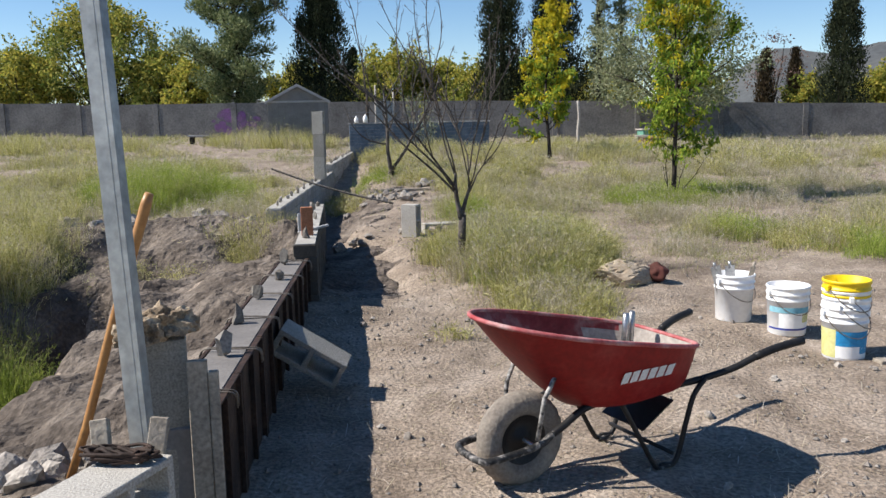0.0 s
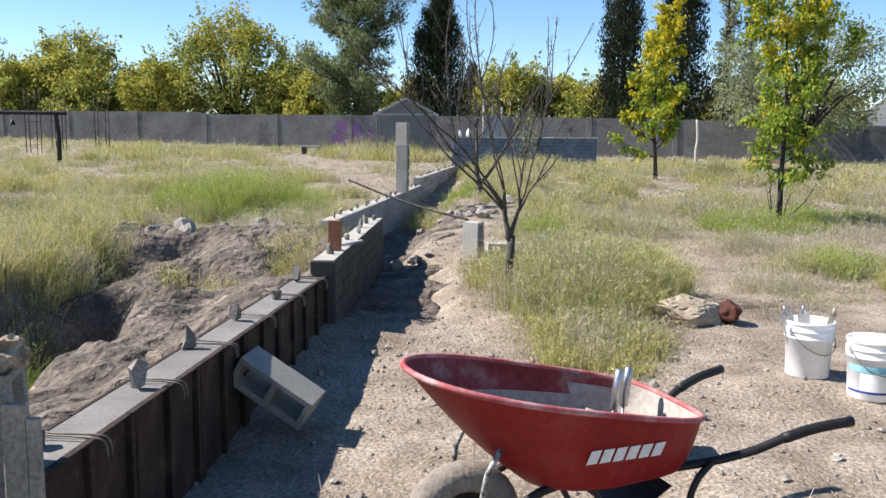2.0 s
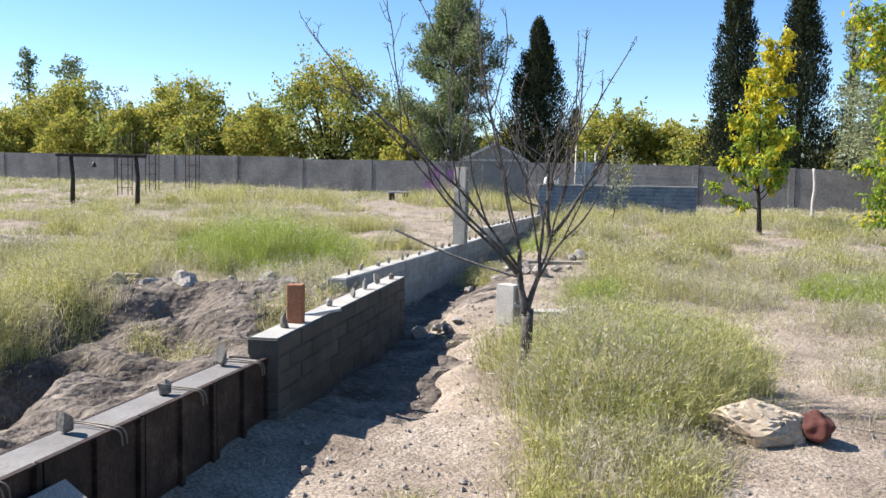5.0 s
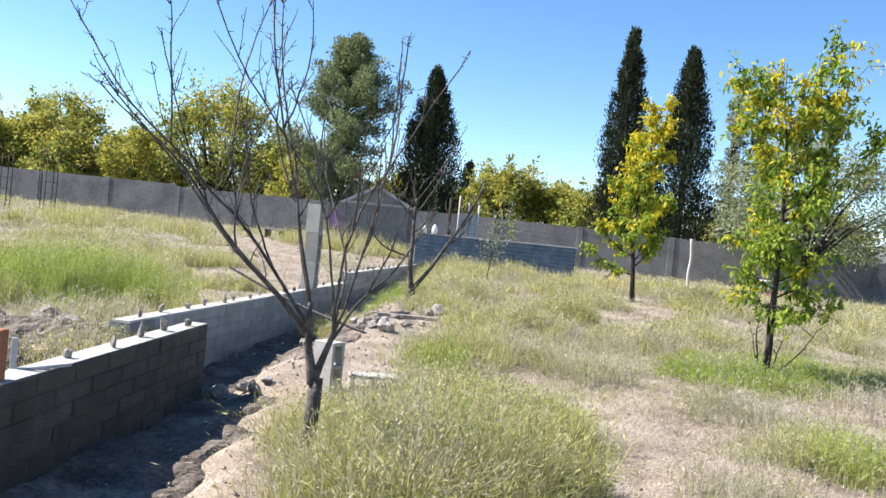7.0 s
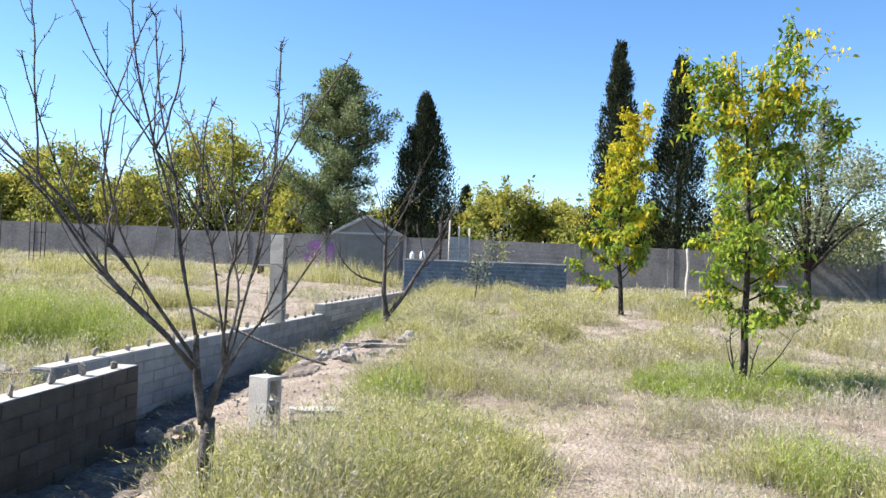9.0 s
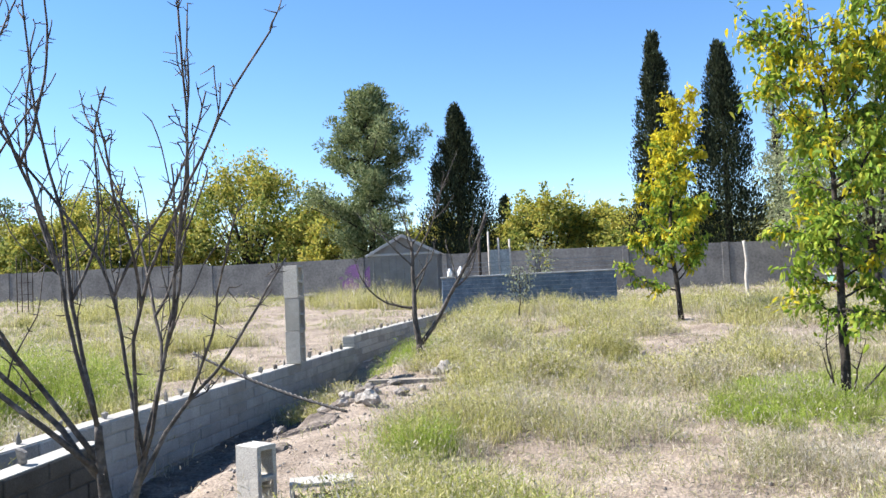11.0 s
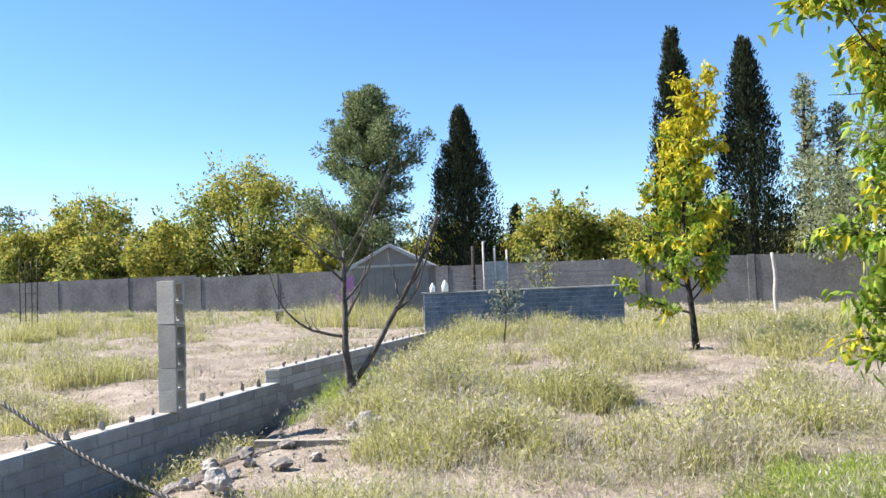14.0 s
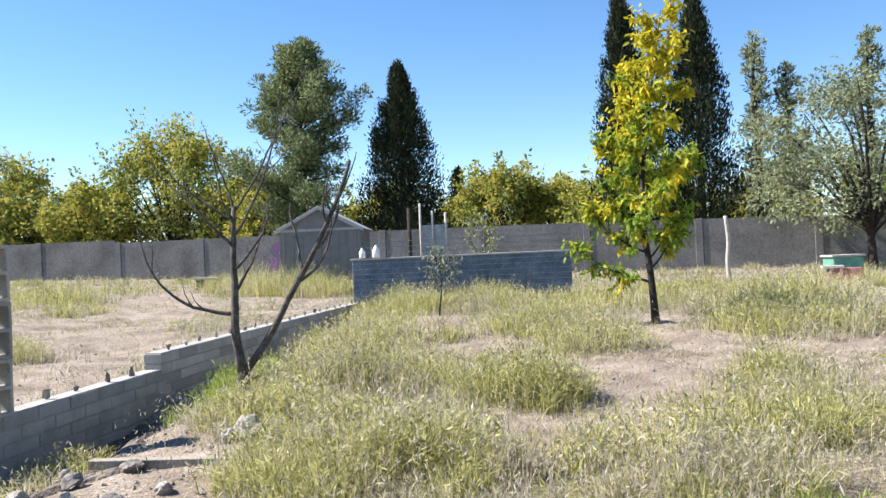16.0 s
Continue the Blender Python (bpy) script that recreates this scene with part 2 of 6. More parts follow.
# ---------- helpers of this scene ----------
def link(name, bm, mats):
    me = bpy.data.meshes.new(name)
    bm.to_mesh(me)
    bm.free()
    for m in (mats if isinstance(mats, (list, tuple)) else [mats]):
        me.materials.append(m)
    return new(name, me)


def part(name, bm, mats, parent, label=""):
    ob = link(name, bm, mats)
    ob.parent = parent
    if label:
        ob["label"] = label
    return ob


def mesh_of(name, verts, faces, mats, smooth=False):
    me = bpy.data.meshes.new(name)
    me.from_pydata(verts, [], faces)
    for m in (mats if isinstance(mats, (list, tuple)) else [mats]):
        me.materials.append(m)
    if smooth:
        me.polygons.foreach_set("use_smooth", [True] * len(me.polygons))
    return me


def part_of(name, verts, faces, mats, parent, label="", smooth=False):
    ob = new(name, mesh_of(name, verts, faces, mats, smooth))
    ob.parent = parent
    if label:
        ob["label"] = label
    return ob


def thing(name, m, label, category, group="", kind=""):
    ob = new(name)
    ob.empty_display_size = 0.05
    ob.matrix_world = m
    return tagged(ob, label, category, group, kind)


def box(sx, sy, sz, at=(0, 0, 0), bevel=0.0, turn=None, bm=None):
    """A box whose base is centred at the given place."""
    own = bmesh.new()
    m = Matrix.Translation((at[0], at[1], at[2])) @ (turn or Matrix.Identity(4)) @ Matrix.Translation((0, 0, sz / 2)) @ Matrix.Diagonal((sx, sy, sz, 1))
    bmesh.ops.create_cube(own, size=1, matrix=m)
    if bevel:
        bmesh.ops.bevel(own, geom=own.edges[:], offset=bevel, segments=1, affect="EDGES")
    if bm is None:
        return own
    tmp = bpy.data.meshes.new("t")
    own.to_mesh(tmp)
    own.free()
    bm.from_mesh(tmp)
    bpy.data.meshes.remove(tmp)
    return bm


def tube_into(verts, faces, pts, radii, n=6, cap=True):
    """Adds a tapered tube along the points to the lists."""
    pts = [Vector(p) for p in pts]
    base = len(verts)
    side = None
    for i, p in enumerate(pts):
        d = (pts[min(i + 1, len(pts) - 1)] - pts[max(i - 1, 0)])
        d = d.normalized() if d.length > 1e-9 else Vector((0, 0, 1))
        if side is None:
            side = d.orthogonal().normalized()
        side = (side - d * side.dot(d))
        side = side.normalized() if side.length > 1e-6 else d.orthogonal().normalized()
        up = d.cross(side)
        for k in range(n):
            a = 2 * math.pi * k / n
            verts.append(tuple(p + (side * math.cos(a) + up * math.sin(a)) * radii[i]))
    for i in range(len(pts) - 1):
        for k in range(n):
            a, b = base + i * n + k, base + i * n + (k + 1) % n
            faces.append((a, b, b + n, a + n))
    if cap:
        faces.append(tuple(base + k for k in reversed(range(n))))
        faces.append(tuple(base + (len(pts) - 1) * n + k for k in range(n)))


def tube_part(name, pts, radii, mat, parent, n=10, label="", smooth=True):
    if not isinstance(radii, (list, tuple)):
        radii = [radii] * len(pts)
    v, f = [], []
    tube_into(v, f, pts, radii, n)
    return part_of(name, v, f, mat, parent, label, smooth)


def curve_pts(pts, steps=8):
    """Catmull-Rom points through the given ones."""
    P = [Vector(p) for p in pts]
    P = [P[0] * 2 - P[1]] + P + [P[-1] * 2 - P[-2]]
    out = []
    for i in range(1, len(P) - 2):
        for s in range(steps):
            t = s / steps
            a, b, c, d = P[i - 1], P[i], P[i + 1], P[i + 2]
            out.append(0.5 * ((2 * b) + (c - a) * t + (2 * a - 5 * b + 4 * c - d) * t * t + (3 * b - a - 3 * c + d) * t ** 3))
    return out + [P[-2]]


def lathe(name, profile, mat, parent, n=28, label=""):
    """A turned part from (radius, height) rows."""
    v, f = [], []
    for r, z in profile:
        for k in range(n):
            a = 2 * math.pi * k / n
            v.append((r * math.cos(a), r * math.sin(a), z))
    for i in range(len(profile) - 1):
        for k in range(n):
            a, b = i * n + k, i * n + (k + 1) % n
            f.append((a, b, b + n, a + n))
    if profile[0][0] > 1e-4:
        f.append(tuple(reversed(range(n))))
    return part_of(name, v, f, mat, parent, label, True)


def rock_mesh(name, seed, sx, sy, sz, mat, rough=0.22, sub=2, flat=0.75):
    """A faceted, irregular stone resting on its flattened base."""
    rng = random.Random(seed)
    bm = bmesh.new()
    bmesh.ops.create_icosphere(bm, subdivisions=sub, radius=1)
    off = Vector((rng.random() * 50, rng.random() * 50, rng.random() * 50))
    cuts = [(Vector((rng.gauss(0, 1), rng.gauss(0, 1), rng.gauss(0, 1))).normalized(), rng.uniform(0.55, 0.85)) for _ in range(9)]
    for v in bm.verts:
        c = v.co * (1 + rough * noise.noise(v.co * 1.6 + off) * 2)
        for nrm, d in cuts:
            k = c.dot(nrm) - d
            if k > 0:
                c = c - nrm * k
        c += Vector((noise.noise(v.co * 5 + off), noise.noise(v.co * 5 - off), noise.noise(v.co * 5 + off * 2))) * 0.05
        c.z = max(c.z, -flat)
        v.co = Vector((c.x * sx, c.y * sy, (c.z + flat) * sz / (flat + 0.75)))
    me = bpy.data.meshes.new(name)
    bm.to_mesh(me)
    bm.free()
    me.materials.append(mat)
    return me


# ---------- ground ----------
def sstep(a, b, v):
    t = np.clip((np.asarray(v, float) - a) / (b - a), 0, 1)
    return t * t * (3 - 2 * t)


WAVES = [(random.Random(i).uniform(0, 6.3), random.Random(i + 99).uniform(0, 6.3), random.Random(i + 7).uniform(0.6, 1.7)) for i in range(12)]


def waves(x, y, size, seed=0):
    """Smooth irregular ups and downs, about -1 to 1."""
    x, y = np.asarray(x, float), np.asarray(y, float)
    s = 0
    for i, (ph, an, k) in enumerate(WAVES):
        a = an + seed * 1.7
        s = s + np.sin((x * np.cos(a) + y * np.sin(a)) * k * 6.28 / size + ph + seed * i)
    return s / 4.0


def ground_z(x, y):
    x, y = np.asarray(x, float), np.asarray(y, float)
    right = np.interp(y, [-20, 6, 8, 9, 10.5, 13, 15.5, 19.5, 23.5, 30, 36, 45, 60, 300], [0, 0.02, 0.07, 0.11, 0.19, 0.30, 0.46, 0.57, 0.76, 0.84, 0.90, 1.0, 1.1, 2.5])
    right = right - 0.30 * np.clip(x / 25, -1.2, 1) * sstep(20, 42, y)
    ditch = np.interp(y, [11, 13, 18, 20, 24, 28, 30], [0, 0.13, 0.28, 0.28, 0.28, 0.2, 0.0])
    right = right - ditch * np.exp(-((x - 0.3) / 0.8) ** 2)
    right = right + 0.08 * np.exp(-((x - 0.7) / 0.5) ** 2 - ((y - 9.4) / 1.4) ** 2)
    foot = np.interp(y, [9.6, 13.0, 13.2, 60], [0.85, 0.62, 0.14, 0.14])
    width = np.interp(y, [9.6, 10.6, 13.0, 13.4, 20, 21], [0.45, 0.72, 0.70, 0.75, 0.55, 0.4]) + 0.12 * waves(x, y, 1.1, 6)
    right = right - 0.13 * sstep(9.7, 10.6, y) * (1 - sstep(19.5, 20.6, y)) * (1 - sstep(0.0, 0.22, x - foot - width))
    right = right + 0.08 * np.exp(-((x - 1.4) / 0.9) ** 2 - ((y - 19.8) / 1.3) ** 2)
    bank = np.interp(y, [-5, 10.5, 13, 20, 24, 30], [0.30, 0.38, 0.50, 0.60, 0.72, 0.84])
    bank = np.where(y > 30, right, bank)
    rise = 0.012 * np.clip(-x, 0, 20) * sstep(14, 24, y)
    bank = bank + 0.05 * waves(x, y, 3.0, 3) * (1 - sstep(30, 36, y))
    pit = 0.12 + 0.16 * sstep(-0.5, 0.4, x) - 0.62 * (1 - sstep(0.72, 1.06, np.hypot((x + 1.5) / 0.8, (y - 8.5) / 2.5) + 0.10 * waves(x, y, 1.2, 15))) + 0.06 * np.exp(-((x + 0.45) / 0.6) ** 2 - ((y - 10.3) / 0.9) ** 2)
    edge = np.maximum((-1.95 - x) / 0.28, (y - 11.9 - 0.2 * x) / 0.9) + 0.3 * waves(x, y, 1.5, 5)
    s = sstep(0, 1, edge)
    left = pit * (1 - s) + bank * s
    left = left + 0.07 * waves(x, y, 0.9, 8) * (1 - sstep(12.5, 13.5, y)) * sstep(-6, -4, x)
    south = 1 - sstep(4.0, 5.4, y)
    left = left * (1 - south) + 0.02 * south
    xw = np.interp(y, [5, 9.6, 13.0, 13.05, 60], [0.66, 0.72, 0.5, 0.07, 0.07])
    k = sstep(-0.08, 0.06, x - xw)
    far = sstep(29.5, 32, y)
    z = left * (1 - k) + right * k
    z = z * (1 - far) + right * far
    near = 1 - sstep(30, 60, y)
    return z + rise + (0.018 * waves(x, y, 1.3, 1) + 0.008 * waves(x, y, 0.35, 2)) * near


def gz(x, y):
    return float(ground_z(x, y))


def spread(lo, hi, fine_lo, fine_hi, step, grow=1.25):
    v = list(np.arange(fine_lo, fine_hi + 1e-6, step))
    s = step
    while v[-1] < hi:
        s *= grow
        v.append(v[-1] + s)
    s = step
    while v[0] > lo:
        s *= grow
        v.insert(0, v[0] - s)
    return np.array(v)


gx = spread(-1500, 1500, -6, 9, 0.11, 1.12)
gy = spread(-300, 3000, 2.5, 23, 0.11, 1.1)
GX, GY = np.meshgrid(gx, gy)
GZ = ground_z(GX, GY)
GZ = np.where(GY > 60, np.minimum(GZ, 1.3), GZ)
nx = len(gx)
gverts = np.stack([GX.ravel(), GY.ravel(), GZ.ravel()], 1)
ii = (np.arange(len(gy) - 1)[:, None] * nx + np.arange(nx - 1)[None, :]).ravel()
gfaces = np.stack([ii, ii + 1, ii + nx + 1, ii + nx], 1)
ground = new("ground", mesh_of("ground", gverts.tolist(), gfaces.tolist(), M_DIRT, True))
tagged(ground, "dry pale brown dirt field with straw litter", "ground", kind="structure")

# ---------- perimeter wall and far setting ----------
def wall_y(x):
    return 43.0 - 0.11 * (x - 10)


WALL_TOPS = [(-75, 3.35), (-38, 3.2), (-26, 3.12), (-14.4, 3.02), (-14.39, 2.9), (-6, 2.86), (3, 2.78), (11, 2.62), (21, 2.3), (40, 2.0), (75, 1.8)]


def wall_top(x):
    return float(np.interp(x, [p[0] for p in WALL_TOPS], [p[1] for p in WALL_TOPS]))


wall_north = new("wall_north")
tagged(wall_north, "long weathered grey concrete block perimeter wall", "wall", kind="structure")
bay_edges = [-75 + 4.05 * i for i in range(15)] + [-14.39] + [-14.39 + 3.9 * i for i in range(1, 24)]
turn_wall = Matrix.Rotation(math.atan(-0.11), 4, "Z")
for a, b in zip(bay_edges[:-1], bay_edges[1:]):
    if b - a < 0.2:
        continue
    mid = (a + b) / 2
    bm = bmesh.new()
    tops = [wall_top(a + 0.02), wall_top(b - 0.02)]
    for xs, zt in ((a + 0.14, tops[0]), (b - 0.14, tops[1])):
        for dy in (-0.075, 0.075):
            for z in (-0.3, zt):
                bm.verts.new((xs, wall_y(xs) + dy, z))
    v = list(bm.verts)
    for f in ((0, 1, 5, 4), (2, 6, 7, 3), (1, 3, 7, 5), (0, 2, 3, 1), (4, 5, 7, 6), (0, 4, 6, 2)):
        bm.faces.new([v[i] for i in f])
    bmesh.ops.recalc_face_normals(bm, faces=bm.faces)
    part("wall_panel", bm, M_PWALL, wall_north)
    part("pilaster", box(0.26, 0.2, tops[0] + 0.32, (a, wall_y(a), -0.3), 0.01, turn_wall), M_PWALL, wall_north)
    bm = bmesh.new()
    for k in range(12):
        z = tops[0] - 0.21 * (k + 1) + random.uniform(-0.01, 0.01)
        if z > 0.5:
            box(b - a - 0.3, 0.1516, 0.012, (mid, wall_y(mid), z + 0.5 * (tops[1] - tops[0])), 0, turn_wall, bm)
    part("mortar_line", bm, M_PWALL, wall_north)

# faded paint patch on the wall
pv, pf = [], []
rng = random.Random(5)
for k in range(26):
    cx, cz, r = -6.7 + rng.gauss(0, 0.55), 1.95 + rng.gauss(0, 0.28), rng.uniform(0.12, 0.34)
    b0 = len(pv)
    for j in range(9):
        a = 6.283 * j / 9
        x = cx + r * math.cos(a) * rng.uniform(0.7, 1.2)
        pv.append((x, wall_y(x) - 0.082 - 0.0004 * k, cz + 0.8 * r * math.sin(a) * rng.uniform(0.7, 1.2)))
    pf.append(tuple(range(b0, b0 + 9)))
tagged(new("paint_patch", mesh_of("paint_patch", pv, pf, M_PURPLE)), "faded purple paint patch on the grey wall", "paint", kind="structure")


# distant hills
hv, hf = [], []
for i in range(161):
    a = radians(-75 + 150 * i / 160)
    h = 26 + 16 * math.sin(i * 0.11 + 1.0) + 9 * math.sin(i * 0.31) + 4 * math.sin(i * 0.83 + 2)
    h *= 0.75 + 0.35 * math.sin(i * 0.045 + 2.2)
    for r, z in ((560, -2), (760, max(6, h) * 1.5), (900, -2)):
        hv.append((r * math.sin(a), r * math.cos(a), z))
for i in range(160):
    for k in range(2):
        hf.append((i * 3 + k, i * 3 + 3 + k, i * 3 + 4 + k, i * 3 + 1 + k))
tagged(new("backdrop", mesh_of("backdrop", hv, hf, M_HILL, True)), "low blue-grey hills on the horizon", "hills", kind="structure")


# ---------- block walls ----------
def block_mesh(name, l, w, h, mat, bevel=0.006):
    bm = box(l, w, h, (0, 0, 0), bevel)
    me = bpy.data.meshes.new(name)
    bm.to_mesh(me)
    bm.free()
    me.materials.append(mat)
    return me


COURSE, BLOCK, JOINT, THICK = 0.105, 0.41, 0.010, 0.19
BLOCKS = {m.name: (block_mesh("block", BLOCK - JOINT, THICK, COURSE - JOINT, m), block_mesh("half_block", BLOCK / 2 - JOINT, THICK, COURSE - JOINT, m)) for m in (M_DARKBLOCK, M_PALEBLOCK, M_BLOCK)}


def block_wall(name, x0, y0, x1, y1, top, courses, label, mat):
    """A low wall of solid concrete blocks between two points of its middle line."""
    d = Vector((x1 - x0, y1 - y0, 0))
    length = d.length
    m = Matrix.Translation((x0, y0, 0)) @ Matrix.Rotation(math.atan2(d.y, d.x), 4, "Z")
    w = thing(name, m, label, "wall", kind="structure")
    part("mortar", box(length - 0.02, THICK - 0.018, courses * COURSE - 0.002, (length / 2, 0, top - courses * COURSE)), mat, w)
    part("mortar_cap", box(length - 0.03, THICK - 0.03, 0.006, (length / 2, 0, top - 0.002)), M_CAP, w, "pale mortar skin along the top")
    rng = random.Random(int(length * 100))
    for c in range(courses):
        z = top - (c + 1) * COURSE
        s = 0.0
        first = c % 2 == 1
        while s < length - 0.05:
            l = BLOCK / 2 if (first or length - s < BLOCK * 0.75) else BLOCK
            first = False
            ob = new("block", BLOCKS[mat.name][0 if l == BLOCK else 1])
            ob.parent = w
            ob.matrix_basis = Matrix.Translation((s + l / 2, rng.uniform(-0.004, 0.004), z + JOINT * 0.6)) @ Matrix.Rotation(rng.uniform(-0.006, 0.006), 4, "Z")
            s += l
    return w


block_wall("garden_wall_near", 0.77, 9.62, 0.525, 13.12, 0.70, 7, "low wall of brown-grey solid concrete blocks, darkened for shade, with bare top", M_DARKBLOCK)
block_wall("garden_wall_middle", 0.05, 12.70, 0.05, 20.40, 0.70, 6, "long low wall of pale concrete blocks beside the dirt", M_PALEBLOCK)
block_wall("garden_wall_far", 0.05, 20.40, 0.02, 28.9, 0.86, 7, "low wall of grey blocks running to the tank", M_BLOCK)


def wall1_x(y):
    return 0.77 + (0.525 - 0.77) * (y - 9.62) / 3.5


# small stones and lumps standing along the tops
LUMPS = [rock_mesh("lump", 40 + i, 0.040, 0.033, h, M_LUMP, 0.55, 1, 0.5) for i, h in enumerate((0.075, 0.09, 0.06, 0.10))]
rng = random.Random(11)


def lump(x, y, z, k, s=1.0):
    ob = new("stone", LUMPS[k % 4])
    ob.matrix_world = Matrix.Translation((x, y, z)) @ Matrix.Rotation(rng.uniform(0, 6), 4, "Z") @ Matrix.Diagonal((s, s, s, 1))
    tagged(ob, "small upright grey stone standing on the wall top", "stone", "stones along the wall")


for k, y in enumerate((9.98, 10.22, 10.95, 11.45, 12.0, 12.42, 12.83)):
    lump(wall1_x(y) + rng.uniform(-0.03, 0.04), y, 0.703, k, rng.uniform(0.9, 1.15))
for k in range(17):
    y = 13.1 + k * 0.43 + rng.uniform(-0.06, 0.06)
    if abs(y - 18.0) > 0.2:
        lump(0.05 + rng.uniform(-0.03, 0.03), y, 0.703, k, rng.uniform(0.75, 1.1))
for k in range(19):
    lump(0.045 + rng.uniform(-0.03, 0.03), 20.7 + k * 0.43, 0.863, k + 1, rng.uniform(0.6, 1.0))


# ---------- hollow blocks ----------
def hollow_block(l=0.40, h=0.20, t=0.15):
    """A two-hole block: length along x, holes run along y (its height), thickness along z; base at z = 0."""
    w, lx = 0.028, l / 2
    xs = [-lx, -lx + w, -w / 2, w / 2, lx - w, lx]
    zs = [0, w, t - w, t]
    bm = bmesh.new()
    vs = {}
    for s, y in ((0, -h / 2), (1, h / 2)):
        for i, x in enumerate(xs):
            for k, z in enumerate(zs):
                vs[s, i, k] = bm.verts.new((x, y, z))
    for i in range(5):
        for k in range(3):
            if k == 1 and i in (1, 3):
                for a, b in (((i, 1), (i + 1, 1)), ((i + 1, 1), (i + 1, 2)), ((i + 1, 2), (i, 2)), ((i, 2), (i, 1))):
                    bm.faces.new((vs[0, a[0], a[1]], vs[0, b[0], b[1]], vs[1, b[0], b[1]], vs[1, a[0], a[1]]))
                continue
            bm.faces.new((vs[0, i, k], vs[0, i + 1, k], vs[0, i + 1, k + 1], vs[0, i, k + 1]))
            bm.faces.new((vs[1, i, k + 1], vs[1, i + 1, k + 1], vs[1, i + 1, k], vs[1, i, k]))
    for i in range(5):
        for k in (0, 3):
            bm.faces.new((vs[0, i, k], vs[1, i, k], vs[1, i + 1, k], vs[0, i + 1, k]))
    for k in range(3):
        for i in (0, 5):
            bm.faces.new((vs[0, i, k], vs[0, i, k + 1], vs[1, i, k + 1], vs[1, i, k]))
    bmesh.ops.recalc_face_normals(bm, faces=bm.faces)
    rim = [e for e in bm.edges if e.calc_face_angle(0) > 1.0]
    bmesh.ops.bevel(bm, geom=rim, offset=0.004, segments=1, affect="EDGES")
    rngb = random.Random(3)
    for v in bm.verts:
        v.co += Vector((rngb.uniform(-1, 1), rngb.uniform(-1, 1), rngb.uniform(-1, 1))) * 0.0012
    me = bpy.data.meshes.new("hollow_block")
    bm.to_mesh(me)
    bm.free()
    me.materials.append(M_BLOCK)
    return me


HOLLOW = hollow_block()


def place_block(m, label, name="concrete_block", group=""):
    ob = new(name, HOLLOW)
    ob.matrix_world = m
    return tagged(ob, label, "concrete block", group)


# three blocks on end stacked as a column: holes open towards +x
R_END = Matrix(((0, 1, 0, 0), (0, 0, 1, 0), (1, 0, 0, 0), (0, 0, 0, 1)))
for k in range(3):
    place_block(Matrix.Translation((0.095 + 0.006 * (k % 2), 17.93, 0.906 + 0.402 * k)) @ Matrix.Rotation(-0.15 + 0.03 * (1 - k), 4, "Z") @ R_END,
                "hollow grey concrete block stacked on end on the wall", group="column of blocks")
# upright block beside the bare tree, with a slab behind
place_block(Matrix.Translation((1.64, 12.98, gz(1.64, 13.0) + 0.205)) @ Matrix.Rotation(-0.45, 4, "Z") @ R_END, "pale hollow concrete block standing upright on the dirt")  # clear of the grass
place_block(Matrix.Translation((2.02, 13.25, gz(2.02, 13.25) - 0.04)) @ Matrix.Rotation(0.35, 4, "Z"), "pale hollow concrete block lying in the grass")
# block leaning against the formwork
lx_ = Vector((0.846, -0.03, -0.53)).normalized()
lz_ = lx_.cross(Vector((0.0, 0.996, 0.09))).normalized()
ly_ = lz_.cross(lx_)
lean = Matrix.Translation(Vector((1.055, 7.79, 0.395)) - ly_ * 0.11 - lz_ * 0.165) @ Matrix((lx_, ly_, lz_)).transposed().to_4x4() @ Matrix.Diagonal((1.1, 1.1, 1.1, 1))
place_block(lean, "grey hollow concrete block leaning against the formwork")


# ---------- formwork and poured beam ----------
FY0, FY1 = 5.80, 9.64


def form_x(y):
    return 0.845 + (0.79 - 0.845) * (y - FY0) / (FY1 - FY0)


form_turn = Matrix.Rotation(math.atan2(-(form_x(FY1) - form_x(FY0)), FY1 - FY0), 4, "Z")
bm = box(0.185, FY1 - FY0 - 0.02, 0.555, (0, 0, 0), 0.006)
beam = link("concrete_beam", bm, M_FRESH)
beam.matrix_world = Matrix.Translation((form_x((FY0 + FY1) / 2) - 0.125, (FY0 + FY1) / 2, 0.02)) @ form_turn
tagged(beam, "freshly poured grey concrete beam inside the steel formwork", "concrete beam")

form = thing("formwork", Matrix.Translation((form_x((FY0 + FY1) / 2), (FY0 + FY1) / 2, 0.0)) @ form_turn,
             "dark rusty steel formwork panels along a poured beam", "formwork")
half = (FY1 - FY0) / 2
n_panels = 6
pl = 2 * half / n_panels
for i in range(n_panels):
    y = -half + pl * (i + 0.5)
    part("panel", box(0.006, pl - 0.012, 0.575, (-0.014, y, 0.01)), M_FORM, form)
    part("top_flange", box(0.03, pl - 0.012, 0.008, (-0.008, y, 0.580), 0.002), M_FORM, form)
    for k in range(3):
        yr = y - pl / 2 + 0.02 + k * (pl - 0.04) / 2
        bm = box(0.020, 0.006, 0.56, (0.0, yr, 0.02), 0.001)
        box(0.005, 0.03, 0.56, (0.010, yr + 0.012, 0.02), 0.001, None, bm)
        part("rib", bm, M_FORM, form)
    part("inner_panel", box(0.02, pl - 0.02, 0.53, (-0.235, y, 0.04), 0.002), M_FORM, form)
part("end_plate", box(0.25, 0.012, 0.57, (-0.115, half + 0.0, 0.012), 0.002), M_FORM, form)

